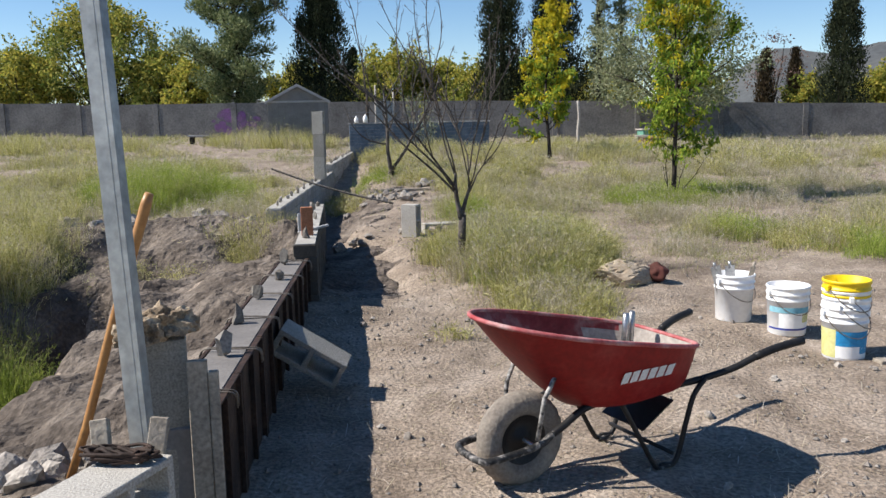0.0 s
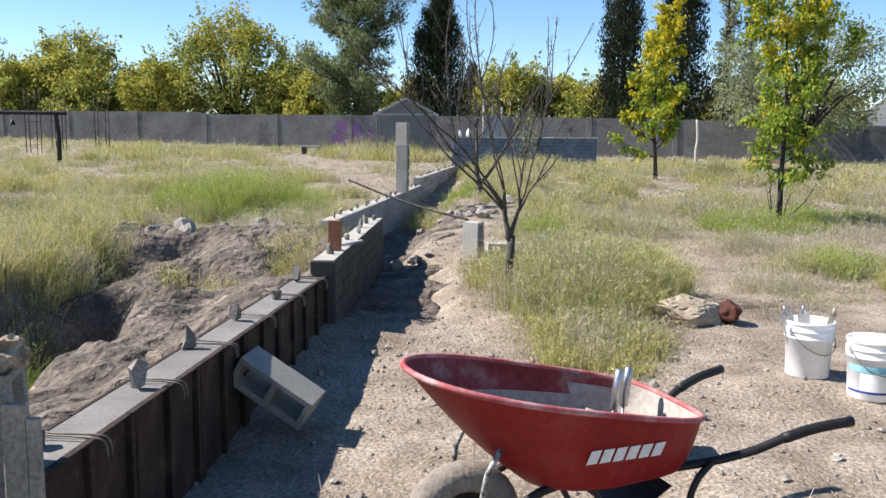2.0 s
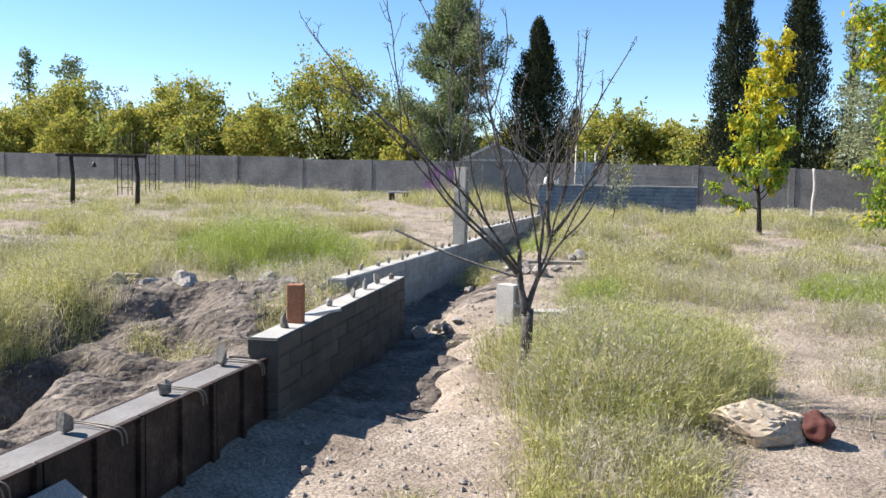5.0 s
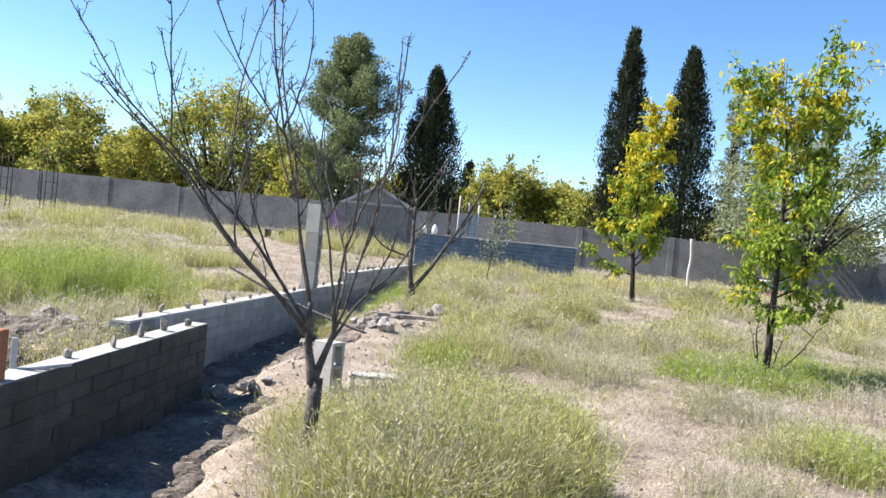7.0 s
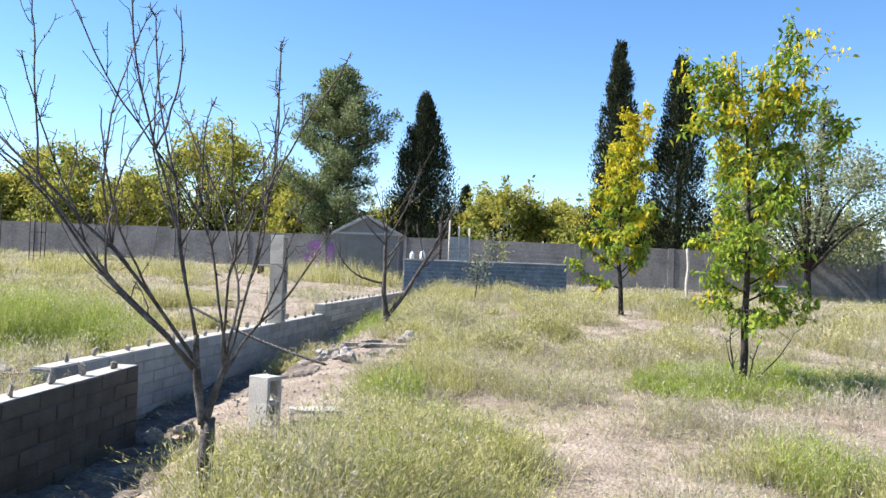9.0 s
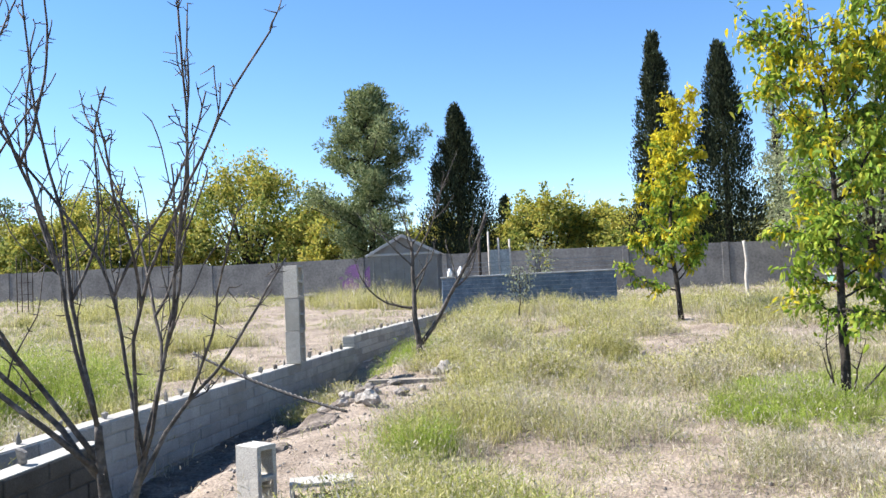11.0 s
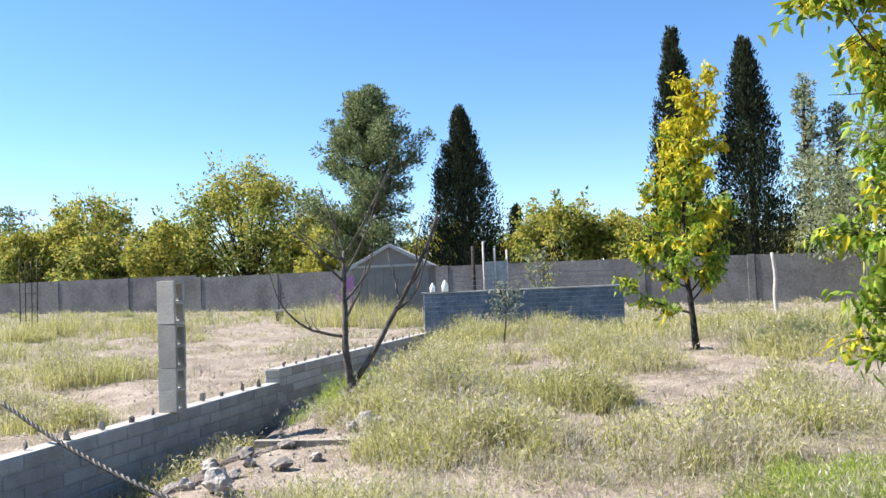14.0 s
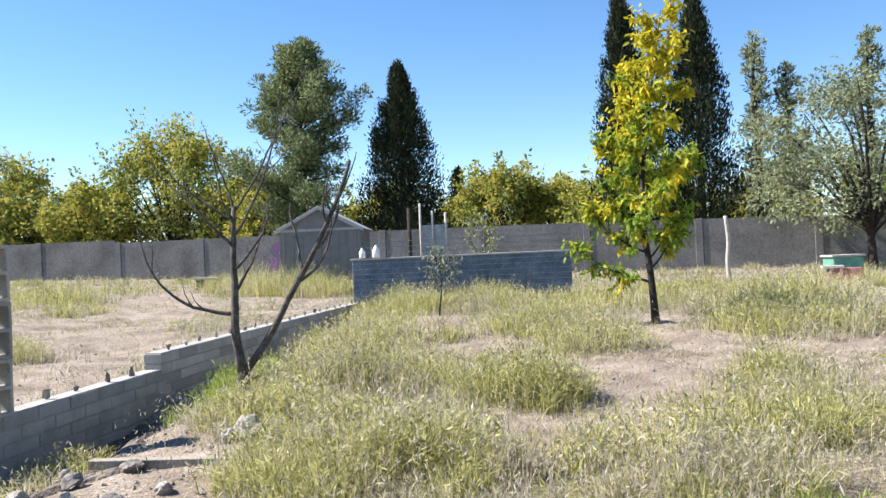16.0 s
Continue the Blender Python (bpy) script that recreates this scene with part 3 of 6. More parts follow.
rng = random.Random(21)
for k in range(6):
    y = 6.05 + k * 0.66
    x = form_x(y)
    lump(x - 0.15 + rng.uniform(-0.03, 0.04), y + 0.05, 0.575, k + 2, rng.uniform(1.0, 1.5))
    w = thing("wire_tie", Matrix.Translation((x, y + 0.12, 0.575)), "bent steel wire tie across the wet concrete", "wire", "wire ties on the formwork")
    for s in (0, 0.03):
        tube_part("wire", curve_pts([(-0.27, s, -0.05), (-0.24, s, 0.015), (-0.15, s + rng.uniform(-0.02, 0.02), 0.018), (-0.02, s, 0.015), (0.03, s + 0.01, 0.0), (0.035, s + 0.02, -0.06)], 4), 0.004, M_WIRE, w, 6)

# red brick, lump and spirit level on the near wall
br = thing("brick", Matrix.Translation((wall1_x(10.18), 10.18, 0.704)) @ Matrix.Rotation(0.1, 4, "Z"), "orange-red clay brick standing on end on the wall", "brick")
part("brick_body", box(0.105, 0.06, 0.25, (0, 0, 0), 0.005), M_WOOD_RED, br)
lv = thing("square_tool", Matrix.Translation((wall1_x(10.55) + 0.02, 10.55, 0.704)) @ Matrix.Rotation(0.5, 4, "Z"), "pale metal angle tool resting on the wall top", "tool")
part("long_arm", box(0.30, 0.035, 0.02, (0.02, 0, 0.0), 0.003, Matrix.Rotation(-0.15, 4, "Y")), M_SHEDROOF, lv)
part("short_arm", box(0.03, 0.02, 0.16, (-0.11, 0.01, 0.0), 0.003), M_SHEDROOF, lv)


# ---------- end of the formwork: block stack, post, handle ----------
st = Matrix.Rotation(radians(14), 4, "Z")
place_block(Matrix.Translation((0.685, 5.80, 0.705)) @ st @ Matrix.Rotation(radians(3), 4, "X") @ R_END, "rough grey concrete block on end with gloves on it")
place_block(Matrix.Translation((0.685, 5.80, 0.30)) @ st @ R_END, "rough grey concrete block on end at the base")
for px_, w_, top_ in ((0.832, 0.07, 0.84), (0.888, 0.035, 0.80)):
    pz_ = gz(px_, 5.76)
    pk = thing("plank", Matrix.Translation((px_, 5.765, pz_)) @ Matrix.Rotation(0.12, 4, "Z"), "weathered grey board standing against the block", "plank", "boards by the post")
    part("board", box(w_, 0.026, top_ - pz_, (0, 0, 0), 0.003), M_WOOD_OLD, pk)
for k in range(4):
    place_block(Matrix.Translation((0.635 + 0.01 * (k % 2), 5.33, 0.005 + 0.151 * k)) @ Matrix.Rotation(radians(80 - 4 * k), 4, "Z"),
                ("grey concrete block at the foot of a pile", "grey concrete block in a pile", "grey concrete block in a pile", "pale concrete block on top of a pile by the post")[k], group="block pile")

post = thing("steel_post", Matrix.Translation((0.70, 5.565, 0.02)) @ Matrix.Rotation(radians(-3.4), 4, "Y") @ Matrix.Rotation(radians(-4), 4, "X") @ Matrix.Rotation(radians(-14), 4, "Z"),
             "galvanised steel channel post standing upright in the masonry", "post")
bm = box(0.072, 0.003, 3.3, (0, 0, 0))
box(0.003, 0.042, 3.3, (-0.0345, 0.0225, 0), 0, None, bm)
box(0.003, 0.042, 3.3, (0.0345, 0.0225, 0), 0, None, bm)
box(0.018, 0.003, 3.3, (-0.024, 0.042, 0), 0, None, bm)
box(0.018, 0.003, 3.3, (0.024, 0.042, 0), 0, None, bm)
for gx_ in (0.014,):
    box(0.003, 0.0012, 3.3, (gx_, -0.0018, 0), 0, None, bm)
part("channel", bm, M_GALV, post)
for s_ in (-1, 1):
    ws = thing("wood_wedge", Matrix.Translation((0.665 + 0.085 * s_, 5.50, 0.608)) @ Matrix.Rotation(0.12 * s_, 4, "Y") @ Matrix.Rotation(-0.3, 4, "X"), "short weathered wood offcut beside the steel post", "wood offcut", "wood wedges")
    part("wedge", box(0.058, 0.03, 0.115, (0, 0, 0), 0.003), M_WOOD_OLD, ws)
rag = thing("rusty_wire_bundle", Matrix.Translation((0.66, 5.435, 0.608)), "tangle of rusty wire round the post foot", "wire")
rng = random.Random(8)
for k in range(14):
    a = rng.uniform(0, 6)
    pts = [(0.12 * math.cos(a + j * 1.1) * rng.uniform(0.3, 1.2), 0.045 * math.sin(a + j * 0.9), 0.010 + 0.035 * rng.random()) for j in range(6)]
    tube_part("strand", curve_pts(pts, 4), rng.uniform(0.004, 0.008), M_FORM, rag, 6)

hd = thing("tool_handle", Matrix.Translation((0.235, 6.03, gz(0.235, 6.03))), "varnished orange wooden tool handle leaning on the blocks", "tool handle")
hz0 = gz(0.235, 6.03)
tube_part("shaft", [(0.0, 0, 0.0), (0.10, -0.02, 0.25), (0.225, -0.04, 0.89 - hz0), (0.41, -0.10, 1.38 - hz0), (0.425, -0.10, 1.42 - hz0)], [0.016, 0.017, 0.017, 0.02, 0.016], M_HANDLE, hd, 12)

# pair of gloves lying on the block
gl = thing("work_gloves", Matrix.Translation((0.685, 5.80, 0.908)) @ Matrix.Rotation(0.4, 4, "Z"), "crumpled dirty tan work gloves lying on a block", "gloves")
for gi in range(2):
    bm = bmesh.new()
    bmesh.ops.create_icosphere(bm, subdivisions=4, radius=1)
    for v in bm.verts:
        c = v.co.copy()
        w1 = noise.noise(Vector((c.x * 2 + gi * 7, c.y * 2, c.z * 2)))
        w2 = noise.noise(Vector((c.x * 3.6 + gi * 7, c.y * 2.6, c.z * 3.2)))
        c *= 1 + 0.5 * w1 + 0.5 * abs(w2) - 0.2
        v.co = Vector((c.x * 0.095 + (gi - 0.5) * 0.09, c.y * 0.066 + (gi - 0.5) * 0.03, max(-0.03, c.z * 0.075) + 0.03 + 0.016 * gi))
    part("glove", bm, M_GLOVE, gl)
    for fi in range(4):
        bx, by = (gi - 0.5) * 0.12 + (fi - 1.5) * 0.018, 0.035 * (1 if gi else -1)
        tube_part("finger", curve_pts([(bx, by, 0.035), (bx + 0.03 * (gi * 2 - 1), by * 1.7, 0.05 + 0.008 * fi), (bx + 0.05 * (gi * 2 - 1), by * 2.1, 0.03)], 5), [0.014] * 10 + [0.010], M_GLOVE, gl, 8)

# rubble heap by the stack
RUB = [rock_mesh("rubble", 70 + i, 0.09, 0.075, 0.11, M_STONE, 0.3, 2) for i in range(5)]
rng = random.Random(31)
for k in range(26):
    x, y = 0.06 + rng.gauss(0, 0.14), 6.12 + rng.gauss(0, 0.17)
    if x > 0.20:
        x = 0.20 - rng.random() * 0.15
    ob = new("rubble_stone", RUB[k % 5])
    s = rng.uniform(0.5, 1.1)
    ob.matrix_world = Matrix.Translation((x, y, gz(x, y) + (0.05 if k % 3 == 0 else 0.0))) @ Matrix.Rotation(rng.uniform(0, 6), 4, "Z") @ Matrix.Diagonal((s, s, s, 1))
    tagged(ob, "pale broken rubble stone in a heap", "stone", "rubble heap")


# ---------- wheelbarrow ----------
WB = Matrix.Translation((2.07, 6.42, gz(2.07, 6.42) - 0.003)) @ Matrix.Rotation(radians(25.3), 4, "Z")
wb = thing("wheelbarrow", WB, "dusty red steel wheelbarrow with black tube frame", "wheelbarrow")


def tray_ring(u0, u1, w0, w1, z0, z1, r0, n=40):
    """A rounded outline: u0 and w0 at the nose, u1 and w1 at the rear."""
    out = []
    for k in range(n):
        a = 2 * math.pi * k / n
        ca, sa = math.cos(a), math.sin(a)
        e = 2.6 if ca > 0 else 1.75
        cx = math.copysign(abs(ca) ** (2 / 4.5 if ca > 0 else 2 / 2.1), ca)
        sx = math.copysign(abs(sa) ** (2 / 4.5 if ca > 0 else 2 / 2.1), sa)
        u = (u0 + u1) / 2 + (u1 - u0) / 2 * cx
        f = (u - u0) / (u1 - u0)
        out.append((u, (w0 + (w1 - w0) * f) * sx, z0 + (z1 - z0) * f))
    return out


outer_top = tray_ring(-0.21, 0.865, 0.36, 0.31, 0.77, 0.555, 0)
outer_bot = tray_ring(0.22, 0.80, 0.235, 0.25, 0.330, 0.378, 0)


def loft(rings, close_last=True):
    n = len(rings[0])
    v = [p for r in rings for p in r]
    f = []
    for i in range(len(rings) - 1):
        for k in range(n):
            a, b = i * n + k, i * n + (k + 1) % n
            f.append((a, b, b + n, a + n))
    if close_last:
        f.append(tuple((len(rings) - 1) * n + k for k in range(n)))
    return v, f


def mixed(a, b, t, bulge=0.0):
    return [tuple(p + (q - p) * t + (0, 0, -bulge)[i] for i, (p, q) in enumerate(zip(x, y))) for x, y in zip(a, b)]


rings = [mixed(outer_top, outer_bot, t, 0.03 * math.sin(t * math.pi)) for t in (0, 0.15, 0.3, 0.5, 0.7, 0.85, 0.95, 1.0)]
v, f = loft(rings)
body = part_of("tray", v, [tuple(reversed(q)) for q in f], M_RED, wb, "glossy red tray outside with scuffs", True)
inner = [[(u + (0.27 - u) * 0.012, w * 0.985, z + 0.004) for u, w, z in r] for r in rings]
v, f = loft(inner)
lining = part_of("tray_lining", v, f, [M_TRAY, M_TRAYRED], wb, "worn red and cement-dusted inside of the tray", True)
lining.data.polygons.foreach_set("material_index", [1 if i < 2 * len(outer_top) and math.cos(2 * math.pi * (i % len(outer_top)) / len(outer_top)) < (0.75, 0.30)[i // len(outer_top)] else 0 for i in range(len(lining.data.polygons))])
v, f = [], []
tube_into(v, f, outer_top + outer_top[:1], [0.011] * 41, 8, False)
part_of("rim", v, f, M_RIM, wb, "worn rolled red rim", True)

# white maker's mark as plain slanted shapes
nside = len(outer_top)
for k in range(6):
    u0 = 0.33 + k * 0.050
    mk_v = []
    for du, z in ((0, 0.468), (0.040, 0.470), (0.050, 0.523), (0.010, 0.521)):
        u = u0 + du
        t = (0.625 - z) / 0.265
        w = 0.322 * (1 - t) + 0.238 * t
        mk_v.append((u, -w - 0.016, z))
    part_of("maker_mark", mk_v, [(0, 1, 2, 3)], M_WHITE, wb, "worn white printed mark")

wheel = part_of("wheel", *(lambda vf: (vf[0], vf[1]))(([(0, -0.02, 0.2), (0.01, -0.02, 0.2), (0, -0.02, 0.21)], [(0, 1, 2)])), M_BLACK, wb)
tv, tf = [], []
R, rt = 0.162, 0.058
nu, nv = 48, 14
for i in range(nu):
    a = 2 * math.pi * i / nu
    for j in range(nv):
        b = 2 * math.pi * j / nv
        groove = 0.005 if (abs(math.cos(b)) > 0.3 and math.cos(b) > 0 and (i + j) % 2 == 0) else 0
        rr = R + (rt - groove) * math.cos(b)
        tv.append((rr * math.cos(a), rt * 1.05 * math.sin(b), 0.2 + rr * math.sin(a)))
for i in range(nu):
    for j in range(nv):
        tf.append((i * nv + j, ((i + 1) % nu) * nv + j, ((i + 1) % nu) * nv + (j + 1) % nv, i * nv + (j + 1) % nv))
tyre = part_of("tyre", tv, tf, M_RUBBER, wheel, "dusty grey rubber tyre", True)
rv, rf = [], []
for s in (-1, 1):
    b0 = len(rv)
    prof = [(0.118, 0.032), (0.108, 0.034), (0.098, 0.02), (0.045, 0.012), (0.035, 0.03), (0.0001, 0.03)]
    for r, o in prof:
        for k in range(32):
            a = 2 * math.pi * k / 32
            rv.append((r * math.cos(a), s * o, 0.2 + r * math.sin(a)))
    for i in range(len(prof) - 1):
        for k in range(32):
            a, b = b0 + i * 32 + k, b0 + i * 32 + (k + 1) % 32
            rf.append((a, b, b + 32, a + 32))
part_of("rim_disc", rv, rf, M_BLACK, wheel, "black pressed wheel rim", True)
tube_part("axle", [(0, -0.13, 0.2), (0, 0.13, 0.2)], 0.009, M_STEEL, wheel, 8)

# frame: one bent tube from grip to grip round the wheel
for s in (-1, 1):
    tube_part("wheel_guard", curve_pts([(-0.27, 0, 0.175), (-0.265, s * 0.08, 0.177), (-0.22, s * 0.125, 0.18), (0.0, s * 0.135, 0.205), (0.08, s * 0.138, 0.245)], 6), 0.0165, M_WORN, wb, 10, "black tube worn to pale metal")
    pts = curve_pts([(0.08, s * 0.138, 0.245), (0.14, s * 0.14, 0.275), (0.28, s * 0.14, 0.338), (0.55, s * 0.16, 0.362),
                     (0.80, s * 0.22, 0.385), (1.0, s * 0.28, 0.43), (1.13, s * 0.32, 0.485), (1.24, s * 0.345, 0.515)], 6)
    tube_part("frame_tube", pts, 0.0165, M_BLACK, wb, 10, "black tube frame and handle")
    tube_part("grip", curve_pts([(1.12, s * 0.318, 0.482), (1.24, s * 0.345, 0.516), (1.38, s * 0.37, 0.535)], 5), 0.020, M_BLACK, wb, 10, "black rubber grip")
    tube_part("nose_brace", [(0.0, s * 0.14, 0.235), (0.03, s * 0.15, 0.42), (0.09, s * 0.16, 0.53)], 0.0105, M_STRUT, wb, 8, "worn pale strut")
    tube_part("front_leg", curve_pts([(0.40, s * 0.205, 0.36), (0.50, s * 0.215, 0.18), (0.60, s * 0.22, 0.015), (0.64, s * 0.22, 0.012)], 5), 0.0125, M_BLACK, wb, 8)
    tube_part("rear_leg", curve_pts([(0.86, s * 0.26, 0.405), (0.80, s * 0.25, 0.33), (0.77, s * 0.235, 0.2), (0.72, s * 0.225, 0.02), (0.64, s * 0.22, 0.012)], 5), 0.0125, M_BLACK, wb, 8)
    part("foot", box(0.07, 0.04, 0.012, (0.645, s * 0.22, 0.0), 0.002), M_WORN, wb)
tube_part("cross_bar", [(0.70, -0.225, 0.06), (0.70, 0.225, 0.06)], 0.010, M_BLACK, wb, 8)
part("back_plate", box(0.22, 0.30, 0.006, (0.68, 0, 0.22), 0.001, Matrix.Rotation(radians(-32), 4, "Y")), M_BLACK, wb, "black steel shield plate")
part("bed_bracket", box(0.36, 0.40, 0.012, (0.52, 0, 0.362), 0.002), M_BLACK, wb)

# shovels or trowels standing in the tray, and a crumpled bag
for k, (du, dv) in enumerate(((0.0, 0.0), (0.055, 0.02))):
    tl = thing("hand_tool", WB @ Matrix.Translation((0.60 + du, 0.02 + dv, 0.405)) @ Matrix.Rotation(radians(17), 4, "Y") @ Matrix.Rotation(radians(-14), 4, "X"), "steel-handled hand tool standing in the barrow", "tool", "tools in the barrow")
    tube_part("tool_grip", [(0, 0, 0.13), (0, 0, 0.27), (0, 0, 0.285)], [0.016, 0.017, 0.012], M_STEEL, tl, 10)
    tube_part("tang", [(0, 0, 0.02), (0, 0, 0.14)], 0.006, M_STEEL, tl, 8)
    part("blade", box(0.07, 0.004, 0.10, (0, 0, -0.02), 0.001), M_STEEL, tl)
cb = rock_mesh("crumpled_bag", 5, 0.11, 0.10, 0.13, M_PAPER, 0.45, 3)
ob = new("crumpled_bag", cb)
ob.matrix_world = WB @ Matrix.Translation((0.52, -0.03, 0.392))
tagged(ob, "crumpled grey paper scrap lying in the barrow", "paper")


# ---------- buckets ----------
def bucket(x, y, label, bands=(), stack=0, turn=0.0, colour=None, group="buckets", floor=0.0):
    z = gz(x, y) + floor
    b = thing("bucket", Matrix.Translation((x, y, z)) @ Matrix.Rotation(turn, 4, "Z"), label, "bucket", group)
    col = colour or M_PLASTIC
    lathe("shell", [(0.125, 0.0), (0.130, 0.006), (0.141, 0.245), (0.148, 0.247), (0.148, 0.262), (0.142, 0.264), (0.143, 0.29), (0.150, 0.292), (0.150, 0.304), (0.144, 0.306),
                    (0.146, 0.335), (0.152, 0.338), (0.152, 0.350), (0.148, 0.357), (0.141, 0.355), (0.125, 0.02), (0.001, 0.02)], col, b, 40)
    for z0, z1, mat, a0, a1 in bands:
        n = 22
        v, f = [], []
        for i in range(n + 1):
            a = radians(a0 + (a1 - a0) * i / n)
            for zz in (z0, z1):
                r = 0.130 + (zz - 0.006) / 0.239 * 0.011 + 0.0012
                v.append((r * math.cos(a), r * math.sin(a), zz))
        for i in range(n):
            f.append((2 * i, 2 * i + 2, 2 * i + 3, 2 * i + 1))
        part_of("label_band", v, f, mat, b)
    pts = [(0.155 * math.cos(a), -0.155 * math.sin(a) * 0.35 - 0.10 * math.sin(a), 0.31 - 0.15 * math.sin(a)) for a in [math.pi * k / 14 for k in range(15)]]
    tube_part("bail_handle", pts, 0.003, M_WIRE, b, 6)
    for s in (-1, 1):
        part("ear", box(0.03, 0.03, 0.04, (0.155 * s, 0, 0.285), 0.004), col, b)
    return b


bucket(4.08, 8.99, "white plastic bucket holding trowels on the dirt", [], turn=0.4)
bucket(4.34, 8.65, "white plastic bucket with cyan and navy label bands", [(0.17, 0.21, M_CYAN, -185, -40), (0.06, 0.165, M_PLASTIC, -150, -10), (0.045, 0.058, M_NAVY, -190, 10), (0.10, 0.165, M_PALEYELLOW, -80, -20)], turn=0.2)
bucket(4.49, 8.14, "white plastic bucket with blue and yellow label under others", [(0.02, 0.21, M_PALEYELLOW, -215, -145), (0.10, 0.20, M_BLUE, -145, -30), (0.02, 0.10, M_PLASTIC, -145, -30), (0.05, 0.10, M_BLUE, -80, -30)], turn=0.1)
bucket(4.495, 8.145, "white plastic bucket nested in a stack", [], turn=0.8, floor=0.055)
bucket(4.49, 8.142, "white plastic bucket nested in a stack", [], turn=1.3, floor=0.11)
bucket(4.49, 8.14, "bright yellow plastic bucket on top of the stack", [], turn=0.3, colour=M_YELLOW, floor=0.175)
for k in range(3):
    tr = thing("trowel", Matrix.Translation((4.03 + 0.05 * k, 8.97 + 0.02 * k, gz(4.08, 8.99) + 0.03)) @ Matrix.Rotation(radians((-16, -8, 10)[k]), 4, "Y") @ Matrix.Rotation(radians(6 * k), 4, "X"), "cement-stained trowel standing in a bucket", "trowel", "trowels")
    part("trowel_blade", box(0.075 if k < 2 else 0.04, 0.006, 0.34, (0, 0, 0.06), 0.002), M_STEEL if k < 2 else M_WOOD_OLD, tr)
    tube_part("trowel_handle", [(0, 0.0, 0.38), (0, 0, 0.43)], 0.012, M_WOOD_OLD if k == 2 else M_STEEL, tr, 8)

bd = thing("board", Matrix.Translation((4.78, 7.98, gz(4.66, 7.86))) @ Matrix.Rotation(0.18, 4, "Z"), "weathered short plank lying on the dirt", "plank")
part("plank", box(0.5, 0.09, 0.025, (0.08, 0, 0), 0.003), M_WOOD_OLD, bd)

# rock behind the barrow
ob = new("rock", rock_mesh("rock", 3, 0.13, 0.12, 0.30, M_STONE, 0.25, 3))
ob.matrix_world = Matrix.Translation((2.90, 7.62, gz(2.90, 7.62) - 0.02))
tagged(ob, "pale angular rock standing on the dirt", "rock")

# cement bag in the grass edge
bag = thing("cement_bag", Matrix.Translation((3.58, 10.25, gz(3.58, 10.25))) @ Matrix.Rotation(radians(8), 4, "Z"), "crumpled tan paper cement bag lying on the dirt", "paper bag")
rngb = random.Random(23)
cuts = [(Vector((rngb.gauss(0, 1), rngb.gauss(0, 1), rngb.gauss(0.3, 0.8))).normalized(), rngb.uniform(0.55, 0.88)) for _ in range(34)]
bm = bmesh.new()
bmesh.ops.create_icosphere(bm, subdivisions=5, radius=1)
for v in bm.verts:
    c = Vector([math.copysign(abs(q) ** 0.8, q) for q in v.co])
    for nrm, dd in cuts:
        k = c.dot(nrm) - dd
        if k > 0:
            c -= nrm * k
    fold = abs(noise.noise(Vector((c.x * 4.2 + 9, c.y * 2.5, c.z * 5.0))))
    c *= 1.0 - 0.13 * max(0, 0.12 - fold) * 8
    v.co = Vector((c.x * 0.38, c.y * 0.25, max(0.0, 0.10 + c.z * (0.18 - 0.04 * c.x))))
part("bag_body", bm, M_PAPER, bag)
bm = bmesh.new()
bmesh.ops.create_icosphere(bm, subdivisions=4, radius=1)
for v in bm.verts:
    c = v.co.copy()
    c *= 1 + 0.3 * noise.noise(c * 1.5 + Vector((5, 5, 5)))
    v.co = Vector((0.30 + c.x * 0.09, c.y * 0.12 - 0.02, max(0.0, 0.09 + c.z * 0.09)))
part("bag_end", bm, M_PAPER_RED, bag, "dark red printed end of the bag")

# stones at the foot of the wall end, and near the twisted bar
ROCKS = [rock_mesh("rock", 90 + i, 0.11, 0.085, 0.13, M_STONE, 0.25, 3) for i in range(5)]


def rock(x, y, s, k, label="pale loose stone lying on the dirt", group="loose stones", sink=0.02):
    ob = new("rock", ROCKS[k % 5])
    ob.matrix_world = Matrix.Translation((x, y, gz(x, y) - sink * s)) @ Matrix.Rotation(k * 1.3, 4, "Z") @ Matrix.Diagonal((s, s, s, 1))
    tagged(ob, label, "rock", group)


for k, (x, y, s) in enumerate(((0.78, 13.12, 0.9), (0.93, 13.2, 0.6), (1.05, 13.14, 0.7), (0.9, 13.05, 0.5), (1.13, 13.2, 0.55), (0.98, 13.28, 0.45), (1.58, 13.3, 0.9), (1.62, 15.9, 1.1), (1.40, 16.3, 0.75), (0.95, 16.5, 0.8), (1.05, 16.9, 0.7), (0.8, 17.3, 0.6), (1.12, 17.25, 0.7), (1.3, 17.0, 0.7), (1.5, 17.3, 0.7), (0.7, 15.9, 0.8), (1.0, 15.4, 0.6), (1.28, 16.1, 0.6), (1.52, 16.35, 0.5), (1.75, 16.6, 0.8), (1.2, 16.6, 0.7), (1.9, 16.9, 0.55), (1.46, 16.7, 0.5),
                               (1.98, 17.95, 1.1), (2.12, 18.03, 0.9), (1.86, 17.9, 0.6))):
    rock(x, y, s, k)
for k, (x, y, s) in enumerate(((-2.35, 12.75, 2.0), (-2.05, 12.85, 1.9), (-1.72, 13.0, 2.6), (-0.95, 13.3, 2.0), (-0.72, 13.3, 1.9), (-2.6, 11.7, 1.7), (-0.28, 13.1, 1.5), (-1.3, 13.2, 1.4), (-2.9, 12.6, 1.5))):
    rock(x, y, s * 0.72, k, "large weathered rock on the edge of the dug bank", "rocks on the bank", 0.07)
rng = random.Random(77)
